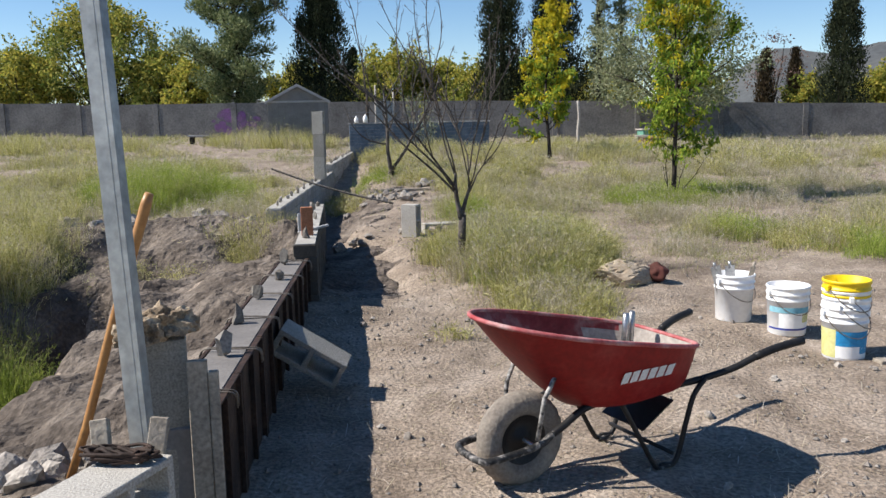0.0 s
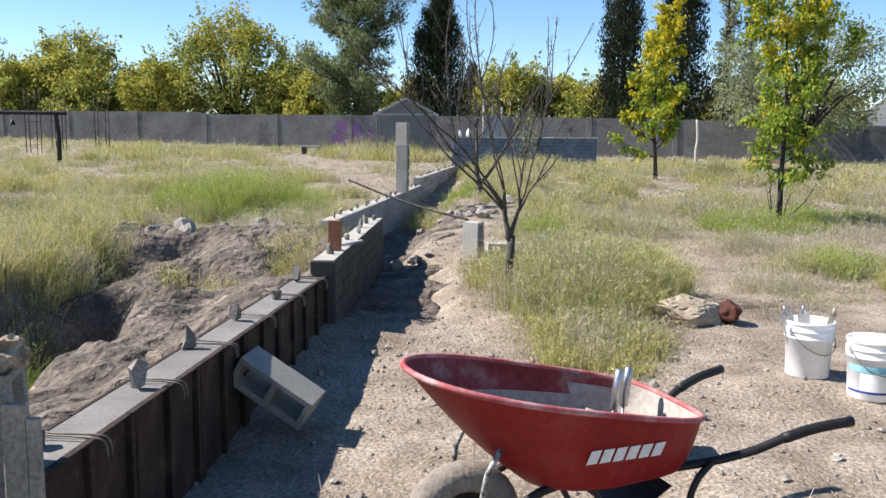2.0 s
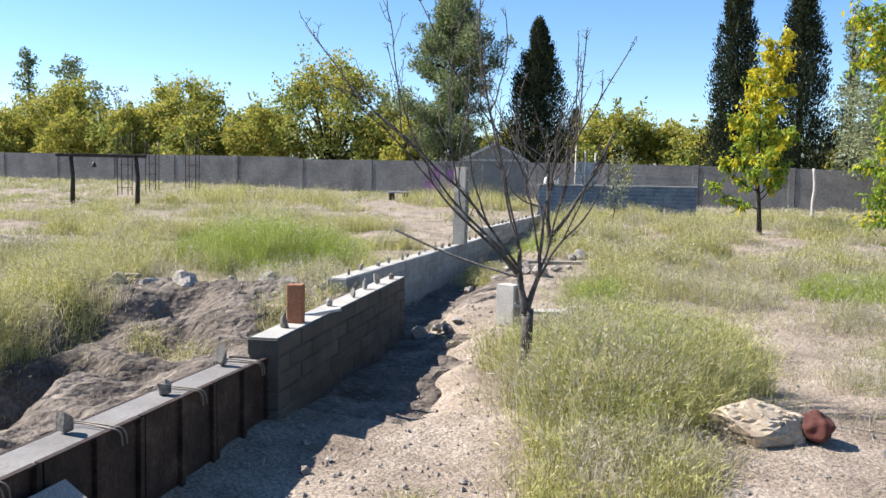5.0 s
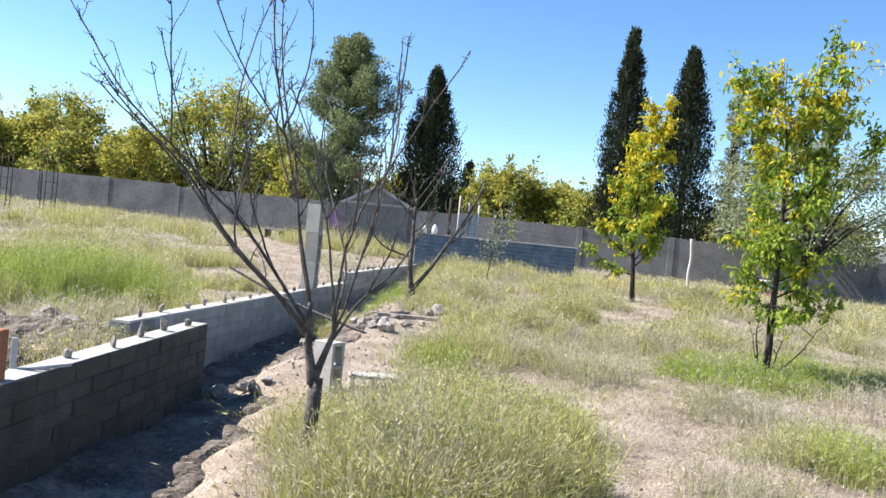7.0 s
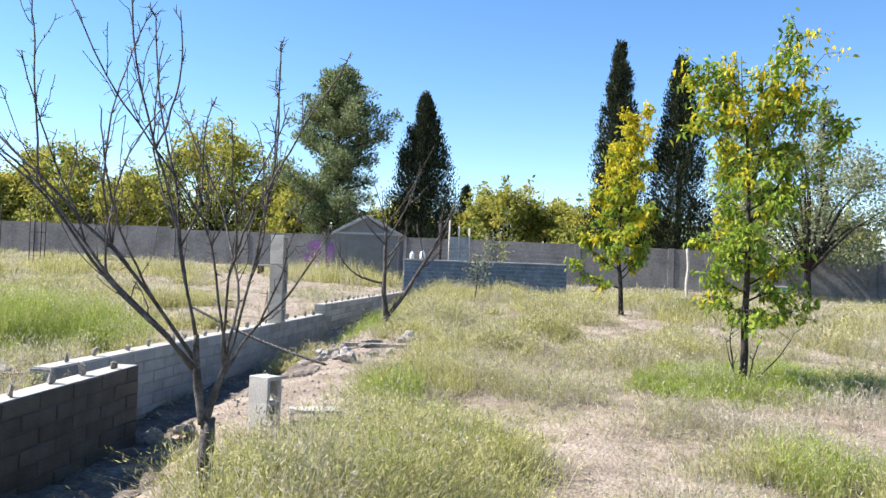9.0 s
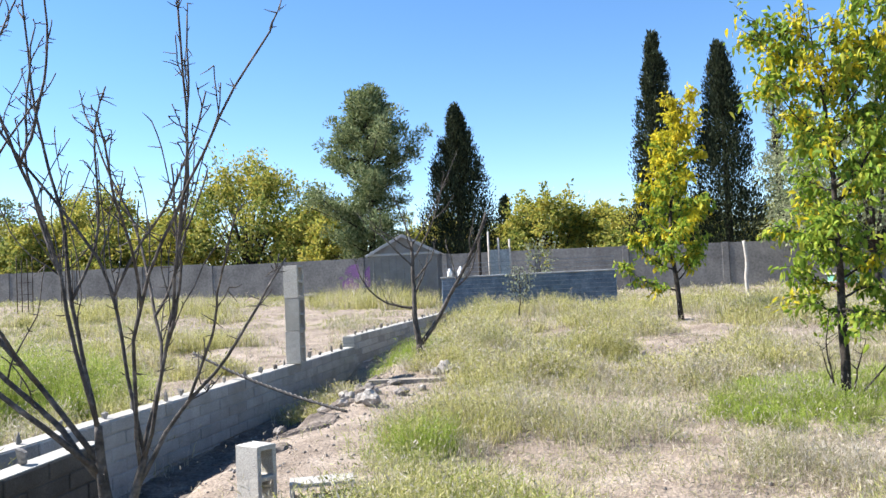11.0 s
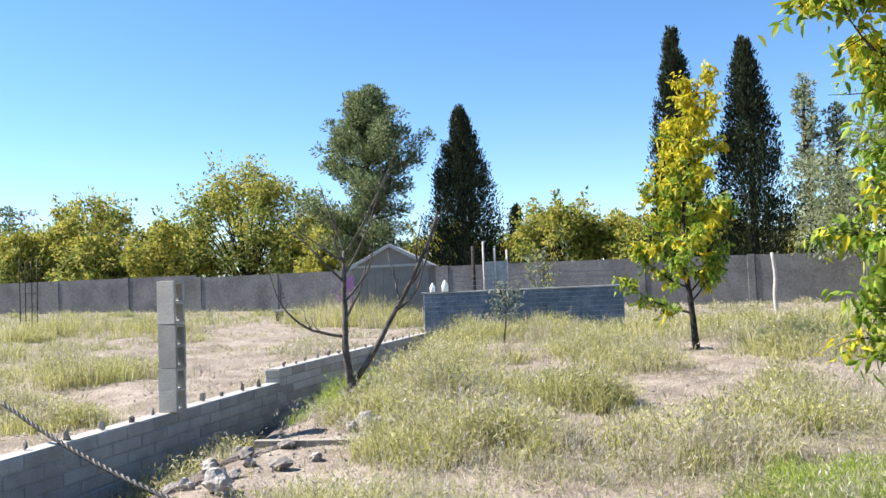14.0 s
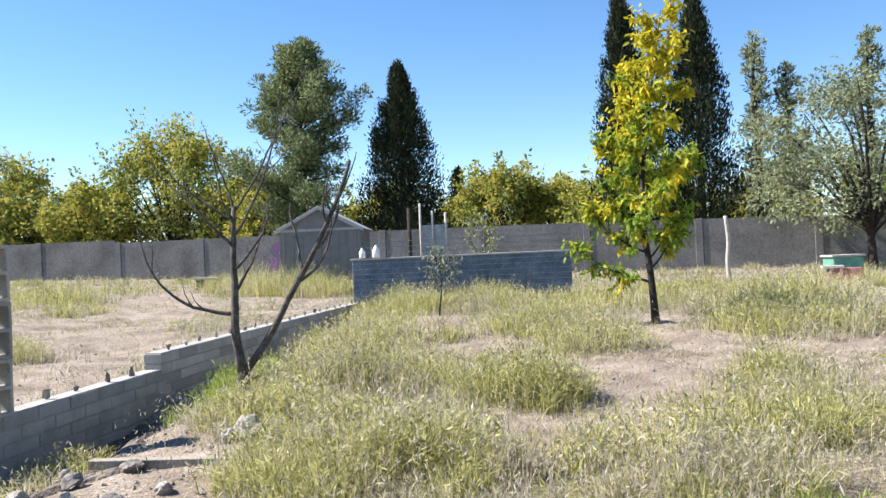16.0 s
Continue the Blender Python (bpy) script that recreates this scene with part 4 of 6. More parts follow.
for k in range(60):
    x, y = rng.uniform(0.9, 5.5), rng.uniform(5.5, 9.8)
    rock(x, y, rng.uniform(0.12, 0.32), k, "small pale pebble on the dirt", "pebbles on the dirt", 0.03)
for k in range(40):
    x, y = rng.uniform(-3.5, -0.3), rng.uniform(17, 26)
    rock(x, y, rng.uniform(0.08, 0.24), k, "small pale stone on the bare path", "stones on the path", 0.03)
bp = thing("plank", Matrix.Translation((-2.75, 13.05, gz(-2.75, 13.05))) @ Matrix.Rotation(0.25, 4, "Z"), "grey weathered plank lying on the bank", "plank")
part("board", box(0.8, 0.1, 0.04, (0, 0, 0), 0.004), M_WOOD_OLD, bp)
sp = thing("plank", Matrix.Translation((1.62, 17.4, gz(1.62, 17.4))) @ Matrix.Rotation(0.05, 4, "Z"), "thin weathered board lying in the grass", "plank")
part("board", box(0.85, 0.08, 0.055, (0, 0, 0), 0.003), M_WOOD_OLD, sp)

# twisted bar leaning over the wall
tb = thing("twisted_steel_bar", Matrix.Translation((0, 0, 0)), "long dark twisted steel bar leaning over the wall", "steel bar")
a, b = Vector((-0.55, 16.62, 0.98)), Vector((1.42, 15.75, gz(1.42, 15.75) + 0.015))
axis = (b - a).normalized()
s1 = axis.orthogonal().normalized()
s2 = axis.cross(s1)
for ph in (0, math.pi):
    pts = []
    for k in range(121):
        t = k / 120
        an = ph + t * 100
        pts.append(a.lerp(b, t) + (s1 * math.cos(an) + s2 * math.sin(an)) * 0.010 + Vector((0, 0, -0.05 * math.sin(t * math.pi))))
    tube_part("strand", pts, 0.010, M_BAR, tb, 6)


# ---------- tank, gate, shed, frame, hives ----------
tank = thing("water_tank", Matrix.Translation((2.15, 29.95, gz(2.2, 29.8) - 0.2)), "long blue-grey block water tank with pale rim", "water tank")
TZ = 1.70 - (gz(2.2, 29.8) - 0.2)
part("tank_wall", box(4.3, 0.2, TZ, (0, -1.1, 0), 0.01), M_TANK, tank)
part("tank_wall", box(4.3, 0.2, TZ, (0, 1.1, 0), 0.01), M_TANK, tank)
for s in (-1, 1):
    part("tank_wall", box(0.2, 2.0, TZ, (2.05 * s, 0, 0), 0.01), M_TANK, tank)
part("rim", box(4.36, 0.26, 0.035, (0, -1.1, TZ), 0.006), M_TANKCAP, tank, "pale cement rim")
part("rim", box(4.36, 0.26, 0.035, (0, 1.1, TZ), 0.006), M_TANKCAP, tank, "pale cement rim")
for k in range(13):
    part("course_line", box(4.26, 0.01, 0.012, (0, -1.203, 0.16 + 0.105 * k)), M_TANKLINE, tank)
for k, (x, s) in enumerate(((0.22, 1.0), (0.5, 1.25))):
    jg = thing("jug", Matrix.Translation((x, 28.72, 1.737)), "white plastic jug standing on the tank rim", "jug", "jugs on the tank")
    lathe("jug_body", [(0.05 * s, 0), (0.06 * s, 0.01), (0.06 * s, 0.12 * s), (0.03 * s, 0.17 * s), (0.018 * s, 0.18 * s), (0.018 * s, 0.2 * s), (0.001, 0.2 * s)], M_PLASTIC, jg, 16)
gt = thing("metal_gate", Matrix.Translation((0.95, 33.0, gz(0.95, 33.0))), "pale metal sheet gate panel between posts behind the tank", "gate")
for x, h in ((-0.25, 2.2), (0.05, 2.0), (0.38, 1.95)):
    tube_part("gate_post", [(x, 0, 0), (x, 0, h)], 0.03, M_PALEBARK, gt, 8)
part("gate_sheet", box(0.60, 0.02, 1.45, (0.08, 0.04, 0.2), 0.003), M_GALV, gt)
tube_part("dark_post", [(-0.55, 0.1, 0), (-0.55, 0.1, 2.1)], 0.05, M_BARK, gt, 8)

shed = thing("metal_shed", Matrix.Translation((-2.28, 35.0, gz(-2.28, 35.0) - 0.05)) @ Matrix.Rotation(radians(6), 4, "Z"), "grey ribbed sheet metal garden shed with gable roof", "shed")
sz0 = gz(-2.28, 35.0) - 0.05
EV, PK, HW, DP = 2.58 - sz0, 3.15 - sz0, 1.08, 1.0
for name, dy in (("gable_wall", -DP), ("gable_wall", DP)):
    bm = bmesh.new()
    loop = [(-HW, 0), (HW, 0), (HW, EV), (0, PK - 0.02), (-HW, EV)]
    vs = [[bm.verts.new((x, dy + o, z)) for x, z in loop] for o in (-0.015, 0.015)]
    bm.faces.new(vs[0])
    bm.faces.new(list(reversed(vs[1])))
    for i in range(5):
        bm.faces.new((vs[0][i], vs[1][i], vs[1][(i + 1) % 5], vs[0][(i + 1) % 5]))
    bmesh.ops.recalc_face_normals(bm, faces=bm.faces)
    part(name, bm, M_SHED, shed)
for s in (-1, 1):
    part("side_wall", box(0.03, 2 * DP - 0.04, EV, (s * (HW - 0.015), 0, 0)), M_SHED, shed)
    for k in range(6):
        part("wall_rib", box(0.02, 0.05, EV - 0.05, (s * (HW + 0.008), -DP + 0.2 + k * 0.33, 0.02), 0.004), M_SHED, shed)
    ang = math.atan2(PK - EV, HW)
    ln = HW / math.cos(ang) + 0.12
    part("roof_sheet", box(ln, 2 * DP + 0.25, 0.03, (s * HW * 0.5 + s * 0.03, 0, (EV + PK) / 2 - 0.01), 0.003, Matrix.Rotation(s * ang, 4, "Y")), M_SHEDROOF, shed)
    part("barge_trim", box(ln, 0.02, 0.09, (s * HW * 0.5 + s * 0.03, -DP - 0.14, (EV + PK) / 2 - 0.07), 0.003, Matrix.Rotation(s * ang, 4, "Y")), M_SHEDROOF, shed)
for k in range(9):
    part("wall_rib", box(0.05, 0.02, EV - 0.1, (-HW + 0.13 + k * (2 * HW - 0.26) / 8, -DP - 0.024, 0.02), 0.004), M_SHED, shed)
part("eave_trim", box(2 * HW, 0.03, 0.07, (0, -DP - 0.03, EV - 0.05), 0.004), M_SHEDROOF, shed)

fr = thing("timber_frame", Matrix.Translation((-10.65, 25.5, gz(-10.6, 25.3))) @ Matrix.Rotation(radians(12), 4, "Z"), "weathered post and beam timber frame standing in the grass", "timber frame")
for x, y in ((0.05, 0), (-1.75, 0)):
    tube_part("frame_post", [(x, y, 0), (x + 0.02, y, 0.8), (x - 0.03, y, 1.37)], [0.07, 0.06, 0.055], M_BARK, fr, 8)
part("beam", box(2.5, 0.09, 0.09, (-0.95, 0, 1.37), 0.01), M_BARK, fr)
lamp = thing("bell", Matrix.Translation((-11.65, 25.1, gz(-10.6, 25.3) + 1.09)), "small dark hanging bell under the beam", "bell")
lathe("bell_body", [(0.075, 0.0), (0.07, 0.02), (0.05, 0.09), (0.03, 0.13), (0.006, 0.14), (0.006, 0.29), (0.001, 0.29)], M_BLACK, lamp, 14)
for bx, by, h in ((-13.4, 33.2, 2.2), (-14.6, 30.8, 2.2), (-15.2, 33.4, 2.0)):
    rb = thing("rebar_cage", Matrix.Translation((bx, by, gz(bx, by))), "bundle of upright rusty reinforcing bars in the grass", "rebar", "rebar cages")
    for i, (dx, dy) in enumerate(((-0.2, -0.12), (0.2, -0.12), (0.2, 0.12), (-0.2, 0.12))):
        tube_part("bar", [(dx, dy, 0), (dx * 1.05, dy, 1.2), (dx, dy * 1.1, h - 0.1 * (i % 2))], 0.014, M_FORM, rb, 6)
    for zz in (0.3, 0.7, 1.1):
        tube_part("stirrup", [(-0.21, -0.13, zz), (0.21, -0.13, zz), (0.21, 0.13, zz), (-0.21, 0.13, zz), (-0.21, -0.13, zz)], 0.006, M_FORM, rb, 5)

fp = thing("fence_post", Matrix.Translation((8.2, 34.0, gz(8.2, 34.0))), "thin pale crooked wooden post in the field", "post")
tube_part("pole", curve_pts([(0.02, 0, -0.1), (-0.01, 0, 0.5), (0.03, 0, 1.0), (-0.02, 0, 1.62)], 5), [0.06 - 0.001 * k for k in range(16)], M_PALEBARK, fp, 8)
HX, HY = 10.6, 33.6
hz = gz(HX, HY)
h1 = thing("hive_box", Matrix.Translation((HX + 0.35, HY + 0.6, hz)) @ Matrix.Rotation(0.2, 4, "Z"), "faded green wooden box standing in the grass", "box")
part("box_body", box(0.75, 0.5, 0.32, (0, 0, 0.16), 0.01), M_GREENBOX, h1)
part("lid", box(0.85, 0.58, 0.05, (0, 0, 0.48), 0.006), M_PALEBARK, h1)
for dx in (-0.3, 0.3):
    for dy in (-0.18, 0.18):
        part("leg", box(0.05, 0.05, 0.17, (dx, dy, 0)), M_WOOD_OLD, h1)
h2 = thing("hive_box", Matrix.Translation((HX - 0.2, HY - 1.2, hz - 0.02)) @ Matrix.Rotation(-0.2, 4, "Z"), "faded red wooden box lying in the grass", "box")
part("box_body", box(0.7, 0.45, 0.25, (0, 0, 0.03), 0.01), M_REDBOX, h2)
part("lid", box(0.45, 0.5, 0.06, (-0.25, 0, 0.28), 0.006), M_PALEBARK, h2)
ob = new("rock", ROCKS[1])
ob.matrix_world = Matrix.Translation((9.2, 32.9, gz(9.2, 32.9))) @ Matrix.Diagonal((1.6, 1.3, 1.2, 1))
tagged(ob, "pale stone half hidden in the grass", "rock")
sk = thing("stake", Matrix.Translation((-4.3, 35.5, gz(-4.3, 35.5))), "short white painted stake in the ground", "stake")
part("peg", box(0.06, 0.06, 0.5, (0, 0, 0), 0.005), M_PLASTIC, sk)
bn = thing("low_bench", Matrix.Translation((-6.4, 36.5, gz(-6.4, 36.5))), "low pale slab bench on dark supports", "bench")
part("slab", box(0.8, 0.35, 0.07, (0, 0, 0.28), 0.01), M_TANKCAP, bn)
for s in (-1, 1):
    part("support", box(0.15, 0.3, 0.28, (0.27 * s, 0, 0), 0.01), M_BARK, bn)


# dug, cloddy soil in the pit beside the formwork, and turned soil along the foot of the walls
def soil_sheet(xs, ys, fade_of, rough_amp, clod_amp, mat, label):
    SX, SY = np.meshgrid(xs, ys)
    fade = fade_of(SX, SY)
    rough = np.array([noise.fractal(Vector((a * 3.2, b * 3.2, 1.0)), 0.9, 2.0, 5) for a, b in zip(SX.ravel(), SY.ravel())]).reshape(SX.shape)
    clod = np.array([abs(noise.noise(Vector((a * 7, b * 7, 5.0)))) for a, b in zip(SX.ravel(), SY.ravel())]).reshape(SX.shape)
    SZ = ground_z(SX, SY) + (rough_amp * rough + clod_amp * clod) * fade - 0.06 * (1 - fade) - 0.004 + 0.03 * fade
    n_ = len(xs)
    jj = (np.arange(len(ys) - 1)[:, None] * n_ + np.arange(n_ - 1)[None, :]).ravel()
    ob = new("dug_soil", mesh_of("dug_soil", np.stack([SX.ravel(), SY.ravel(), SZ.ravel()], 1).tolist(), np.stack([jj, jj + 1, jj + n_ + 1, jj + n_], 1).tolist(), mat, False))
    return tagged(ob, label, "soil", kind="structure")


def pit_fade(x, y):
    return np.clip(np.minimum((x + 3.3) / 0.5, (0.53 - x) / 0.08), 0, 1) * np.clip(np.minimum((y - 5.7) / 0.3, (13.55 - y) / 0.5), 0, 1)


def trench_fade(x, y):
    foot = np.interp(y, [9.6, 13.0, 13.2, 60], [0.85, 0.62, 0.14, 0.14])
    reach = np.interp(y, [9.6, 10.6, 13.0, 15.5, 17.0, 20, 21], [0.55, 0.85, 0.85, 1.15, 1.25, 0.7, 0.4]) + 0.22 * waves(x, y, 1.1, 6)
    return np.clip((foot + reach - x) / 0.16, 0, 1) * np.clip((x - foot + 0.05) / 0.05, 0, 1) * np.clip(np.minimum((y - 9.75) / 0.5, (20.4 - y) / 0.5), 0, 1)


soil_sheet(np.arange(-3.3, 0.53, 0.045), np.arange(5.7, 13.6, 0.045), pit_fade, 0.05, 0.035, M_SOIL, "rough dark brown dug soil with clods")
soil_sheet(np.arange(0.1, 2.0, 0.045), np.arange(9.7, 20.5, 0.045), trench_fade, 0.03, 0.022, M_TRENCH, "turned brown soil along the foot of the wall")

# gravel and small clods strewn over bare dirt
nrg = np.random.RandomState(61)
gx_, gy_ = np.concatenate([nrg.uniform(0.8, 6.5, 3600), nrg.uniform(0.2, 2.2, 2600), nrg.uniform(-4.5, 0, 1200), nrg.uniform(0.5, 6.5, 1500)]), np.concatenate([nrg.uniform(5.2, 9.8, 3600), nrg.uniform(9.8, 20, 2600), nrg.uniform(15, 28, 1200), nrg.uniform(10, 22, 1500)])
ok = ~((np.abs(gx_ - 0.7) < 0.3) & (gy_ < 13.1) & (gy_ > 9.6)) & (np.abs(gx_ - 0.05) > 0.12)
gx_, gy_ = gx_[ok], gy_[ok]
gs_ = 0.003 + 0.016 * nrg.uniform(0, 1, len(gx_)) ** 4
octa = np.array([(1, 0, 0), (0, 1, 0), (-1, 0, 0), (0, -1, 0), (0, 0, 0.8), (0, 0, -0.6), (0.7, 0.6, 0.4)], float)
gv_ = octa[None] * gs_[:, None, None] * nrg.uniform(0.6, 1.35, (len(gx_), 7, 3)) + np.stack([gx_, gy_, ground_z(gx_, gy_) + gs_ * 0.3 + 0.02 * trench_fade(gx_, gy_)], 1)[:, None, :]
oct_f = np.array([(0, 6, 4), (6, 1, 4), (0, 1, 6), (1, 2, 4), (2, 3, 4), (3, 0, 4), (1, 0, 5), (2, 1, 5), (3, 2, 5), (0, 3, 5)])
gf_ = (oct_f[None] + (np.arange(len(gx_)) * 7)[:, None, None]).reshape(-1, 3)
tagged(new("gravel", mesh_of("gravel", gv_.reshape(-1, 3).tolist(), gf_.tolist(), M_STONE, False)), "loose gravel and clods strewn over the dirt", "gravel", kind="stuff")


# ---------- trees ----------
def leaves(centres, dirs, length, width, rng, droop=0.3, jitter=0.5):
    """Folded leaf shapes at the centres: vertex and face arrays."""
    n = len(centres)
    c = np.asarray(centres, float)
    d = np.asarray(dirs, float) + rng.normal(0, jitter, (n, 3))
    d[:, 2] -= droop
    d /= np.linalg.norm(d, axis=1, keepdims=True) + 1e-9
    r = rng.normal(0, 1, (n, 3))
    s = np.cross(d, r)
    s /= np.linalg.norm(s, axis=1, keepdims=True) + 1e-9
    nn = np.cross(d, s)
    k = rng.uniform(0.65, 1.3, (n, 1))
    L, W = length * k, width * k
    v = np.stack([c, c + d * L * 0.45 + s * W * 0.5 + nn * W * 0.18, c + d * L, c + d * L * 0.45 - s * W * 0.5 + nn * W * 0.18], 1).reshape(-1, 3)
    b = np.arange(n)[:, None] * 4
    f = np.concatenate([b + np.array([[0, 1, 2]]), b + np.array([[0, 2, 3]])], 1).reshape(-1, 3)
    return v, f


def curled_leaves(centres, dirs, length, width, rng, droop=0.55, jitter=0.3):
    """Pointed leaves that fold along the midrib and curl down to the tip."""
    n = len(centres)
    c = np.asarray(centres, float)
    d = np.asarray(dirs, float) + rng.normal(0, jitter, (n, 3))
    d[:, 2] -= droop
    d /= np.linalg.norm(d, axis=1, keepdims=True) + 1e-9
    s = np.cross(d, rng.normal(0, 1, (n, 3)))
    s /= np.linalg.norm(s, axis=1, keepdims=True) + 1e-9
    nn = np.cross(d, s)
    k = rng.uniform(0.6, 1.3, (n, 1))
    L, W = length * k, width * k
    down = np.array([[0, 0, -1.0]]) * L
    rows = [c, c + d * L * 0.30 + s * W * 0.46 + nn * W * 0.2, c + d * L * 0.30 - s * W * 0.46 + nn * W * 0.2,
            c + d * L * 0.66 + s * W * 0.40 + nn * W * 0.16 + down * 0.06, c + d * L * 0.66 - s * W * 0.40 + nn * W * 0.16 + down * 0.06, c + d * L + down * 0.22,
            c + d * L * 0.30, c + d * L * 0.66 + down * 0.06]
    v = np.stack(rows, 1).reshape(-1, 3)
    tri = np.array([(0, 6, 1), (0, 2, 6), (1, 6, 3), (6, 7, 3), (6, 2, 7), (2, 4, 7), (3, 7, 5), (7, 4, 5)])
    f = (tri[None] + (np.arange(n) * 8)[:, None, None]).reshape(-1, 3)
    return v, f


def fast_mesh(name, v, f, mat):
    me = bpy.data.meshes.new(name)
    me.vertices.add(len(v))
    me.vertices.foreach_set("co", np.asarray(v, np.float32).ravel())
    me.loops.add(f.size)
    me.loops.foreach_set("vertex_index", np.asarray(f, np.int32).ravel())
    me.polygons.add(len(f))
    me.polygons.foreach_set("loop_start", np.arange(0, f.size, f.shape[1], dtype=np.int32))
    me.update(calc_edges=True)
    me.materials.append(mat)
    return me


def crown_part(name, v, f, mat, parent, label=""):
    ob = new(name, fast_mesh(name, v, f, mat))
    ob.parent = parent
    if label:
        ob["label"] = label
    return ob


def limb_path(rng, start, d, length, steps, wander, lift):
    p, out = Vector(start), [Vector(start)]
    d = Vector(d).normalized()
    for _ in range(steps):
        d = (d + Vector((rng.gauss(0, wander), rng.gauss(0, wander), rng.gauss(0, wander) + lift))).normalized()
        p = p + d * (length / steps)
        out.append(p.copy())
    return out


def broad_tree(x, y, height, radius, mat, seed, label, clumps=34, per=150, leaf=0.16, trunk=0.12, base=0.25, name="pecan_tree", mat2=None, squash=0.9, z=None, lump_r=0.24, taper=0.35, sprays=0):
    """A spreading tree: trunk, limbs, an uneven crown of leaf clumps and loose sprays that stand out of it."""
    rng, nr = random.Random(seed), np.random.RandomState(seed)
    z0 = gz(x, y) - 0.05 if z is None else z
    t = thing(name, Matrix.Translation((x, y, z0)), label, "tree")
    v, f = [], []
    fork = height * base
    tube_into(v, f, limb_path(rng, (0, 0, 0), (rng.gauss(0, 0.04), rng.gauss(0, 0.04), 1), fork, 4, 0.04, 0.1), [trunk * (1.15 - 0.1 * k) for k in range(5)], 8)
    part_of("trunk", v, f, M_BARK, t, smooth=True)
    lv, lf = [], []
    pts = []
    mid = height * (0.5 + base * 0.35)
    for k in range(clumps):
        while True:
            q = Vector((rng.uniform(-1, 1), rng.uniform(-1, 1), rng.uniform(-1, 1)))
            if 0.25 < q.length < 1:
                break
        w = 1.0 - taper * max(-0.4, q.z)
        c = Vector((q.x * radius * w, q.y * radius * w, mid + q.z * (height - mid) * squash + rng.gauss(0, 0.12) + 0.05 * height * max(0, rng.gauss(0, 0.6))))
        c.z = max(c.z, fork * 0.9)
        pts.append(c)
        if k % 3 == 0:
            s = Vector((0, 0, fork * rng.uniform(0.75, 1.0)))
            m = s.lerp(c, 0.55) + Vector((rng.gauss(0, 0.1), rng.gauss(0, 0.1), 0.12 * height * rng.random()))
            tube_into(lv, lf, [s, s.lerp(m, 0.5), m, c], [trunk * 0.5, trunk * 0.4, trunk * 0.28, trunk * 0.1], 5)
    tagged(part_of("branchwork", lv, lf, M_BARK, t, smooth=True), kind="stuff")
    for mi, mt in enumerate([mat, mat2] if mat2 else [mat]):
        C, D = [], []
        for k, c in enumerate(pts):
            if mat2 and (c.z > height * 0.72 or k % 5 == 0) != (mi == 1):
                continue
            n = int(per * rng.uniform(0.5, 1.4))
            r = radius * lump_r * rng.uniform(0.7, 1.3)
            o = nr.normal(0, 1, (n, 3))
            o /= np.linalg.norm(o, axis=1, keepdims=True)
            rad = nr.uniform(0, 1, (n, 1)) ** 0.5
            C.append(np.array(c) + o * rad * r * np.array([1, 1, 0.75]))
            D.append(o)
        for k in range(sprays):
            c = pts[rng.randrange(len(pts))]
            if c.z < mid * 0.95:
                continue
            d = np.array([c.x / radius, c.y / radius, 1.1]) + nr.normal(0, 0.35, 3)
            d /= np.linalg.norm(d)
            q = np.linspace(0.3, 1.0, 18)[:, None] * (0.26 * radius + 0.5) * rng.uniform(0.7, 1.2)
            C.append(np.array(c) + d * q + nr.normal(0, 0.09, (18, 3)))
            D.append(np.tile(d, (18, 1)) + nr.normal(0, 0.5, (18, 3)))
        if C:
            lvv, lff = leaves(np.concatenate(C), np.concatenate(D), leaf, leaf * 0.55, nr)
            crown_part("crown", lvv, lff, mt, t)
    return t


def cypress(x, y, height, radius, mat, seed, label, count=9000, power=0.75, z=None, low=0.03, name="cypress_tree", leaf=0.15):
    """A dense, narrow evergreen: trunk and thousands of upright sprays in uneven tufts."""
    count = int(count * 2.4)
    rng, nr = random.Random(seed), np.random.RandomState(seed)
    z0 = gz(x, y) - 0.05 if z is None else z
    t = thing(name, Matrix.Translation((x, y, z0)), label, "tree")
    v, f = [], []
    tube_into(v, f, [(0, 0, 0), (0.02, 0, height * 0.5), (0, 0, height * 0.96)], [0.2, 0.12, 0.02], 8)
    part_of("trunk", v, f, M_BARK, t, smooth=True)
    tufts = 340
    h = nr.uniform(low, 1, tufts) ** 0.85
    ang = nr.uniform(0, 6.283, tufts)
    prof = np.minimum(1, (h - low + 0.02) * 9) * np.clip(1 - h, 0, 1) ** power
    rr = radius * prof * nr.uniform(0.5, 1.28, tufts) + 0.05
    per = count // tufts
    C = np.repeat(np.stack([rr * np.cos(ang), rr * np.sin(ang), h * height], 1), per, 0)
    out = np.repeat(np.stack([np.cos(ang), np.sin(ang), np.full(tufts, 1.9)], 1), per, 0)
    C = C + nr.normal(0, 1, C.shape) * np.array([0.17, 0.17, 0.30]) * (0.6 + radius * 0.35) * np.repeat(0.3 + 0.8 * np.clip(prof, 0, 1), per)[:, None]
    inner = count // 3
    hi = nr.uniform(low, 0.97, inner)
    pi = np.minimum(1, (hi - low + 0.02) * 9) * np.clip(1 - hi, 0, 1) ** power * radius * nr.uniform(0.2, 0.8, inner)
    ai = nr.uniform(0, 6.283, inner)
    C = np.concatenate([C, np.stack([pi * np.cos(ai), pi * np.sin(ai), hi * height], 1)])
    out = np.concatenate([out, np.stack([np.cos(ai), np.sin(ai), np.full(inner, 0.8)], 1)])
    lv, lf = leaves(C, out, leaf, leaf * 0.36, nr, -0.3, 0.5)
    crown_part("crown", lv, lf, mat, t)
    return t


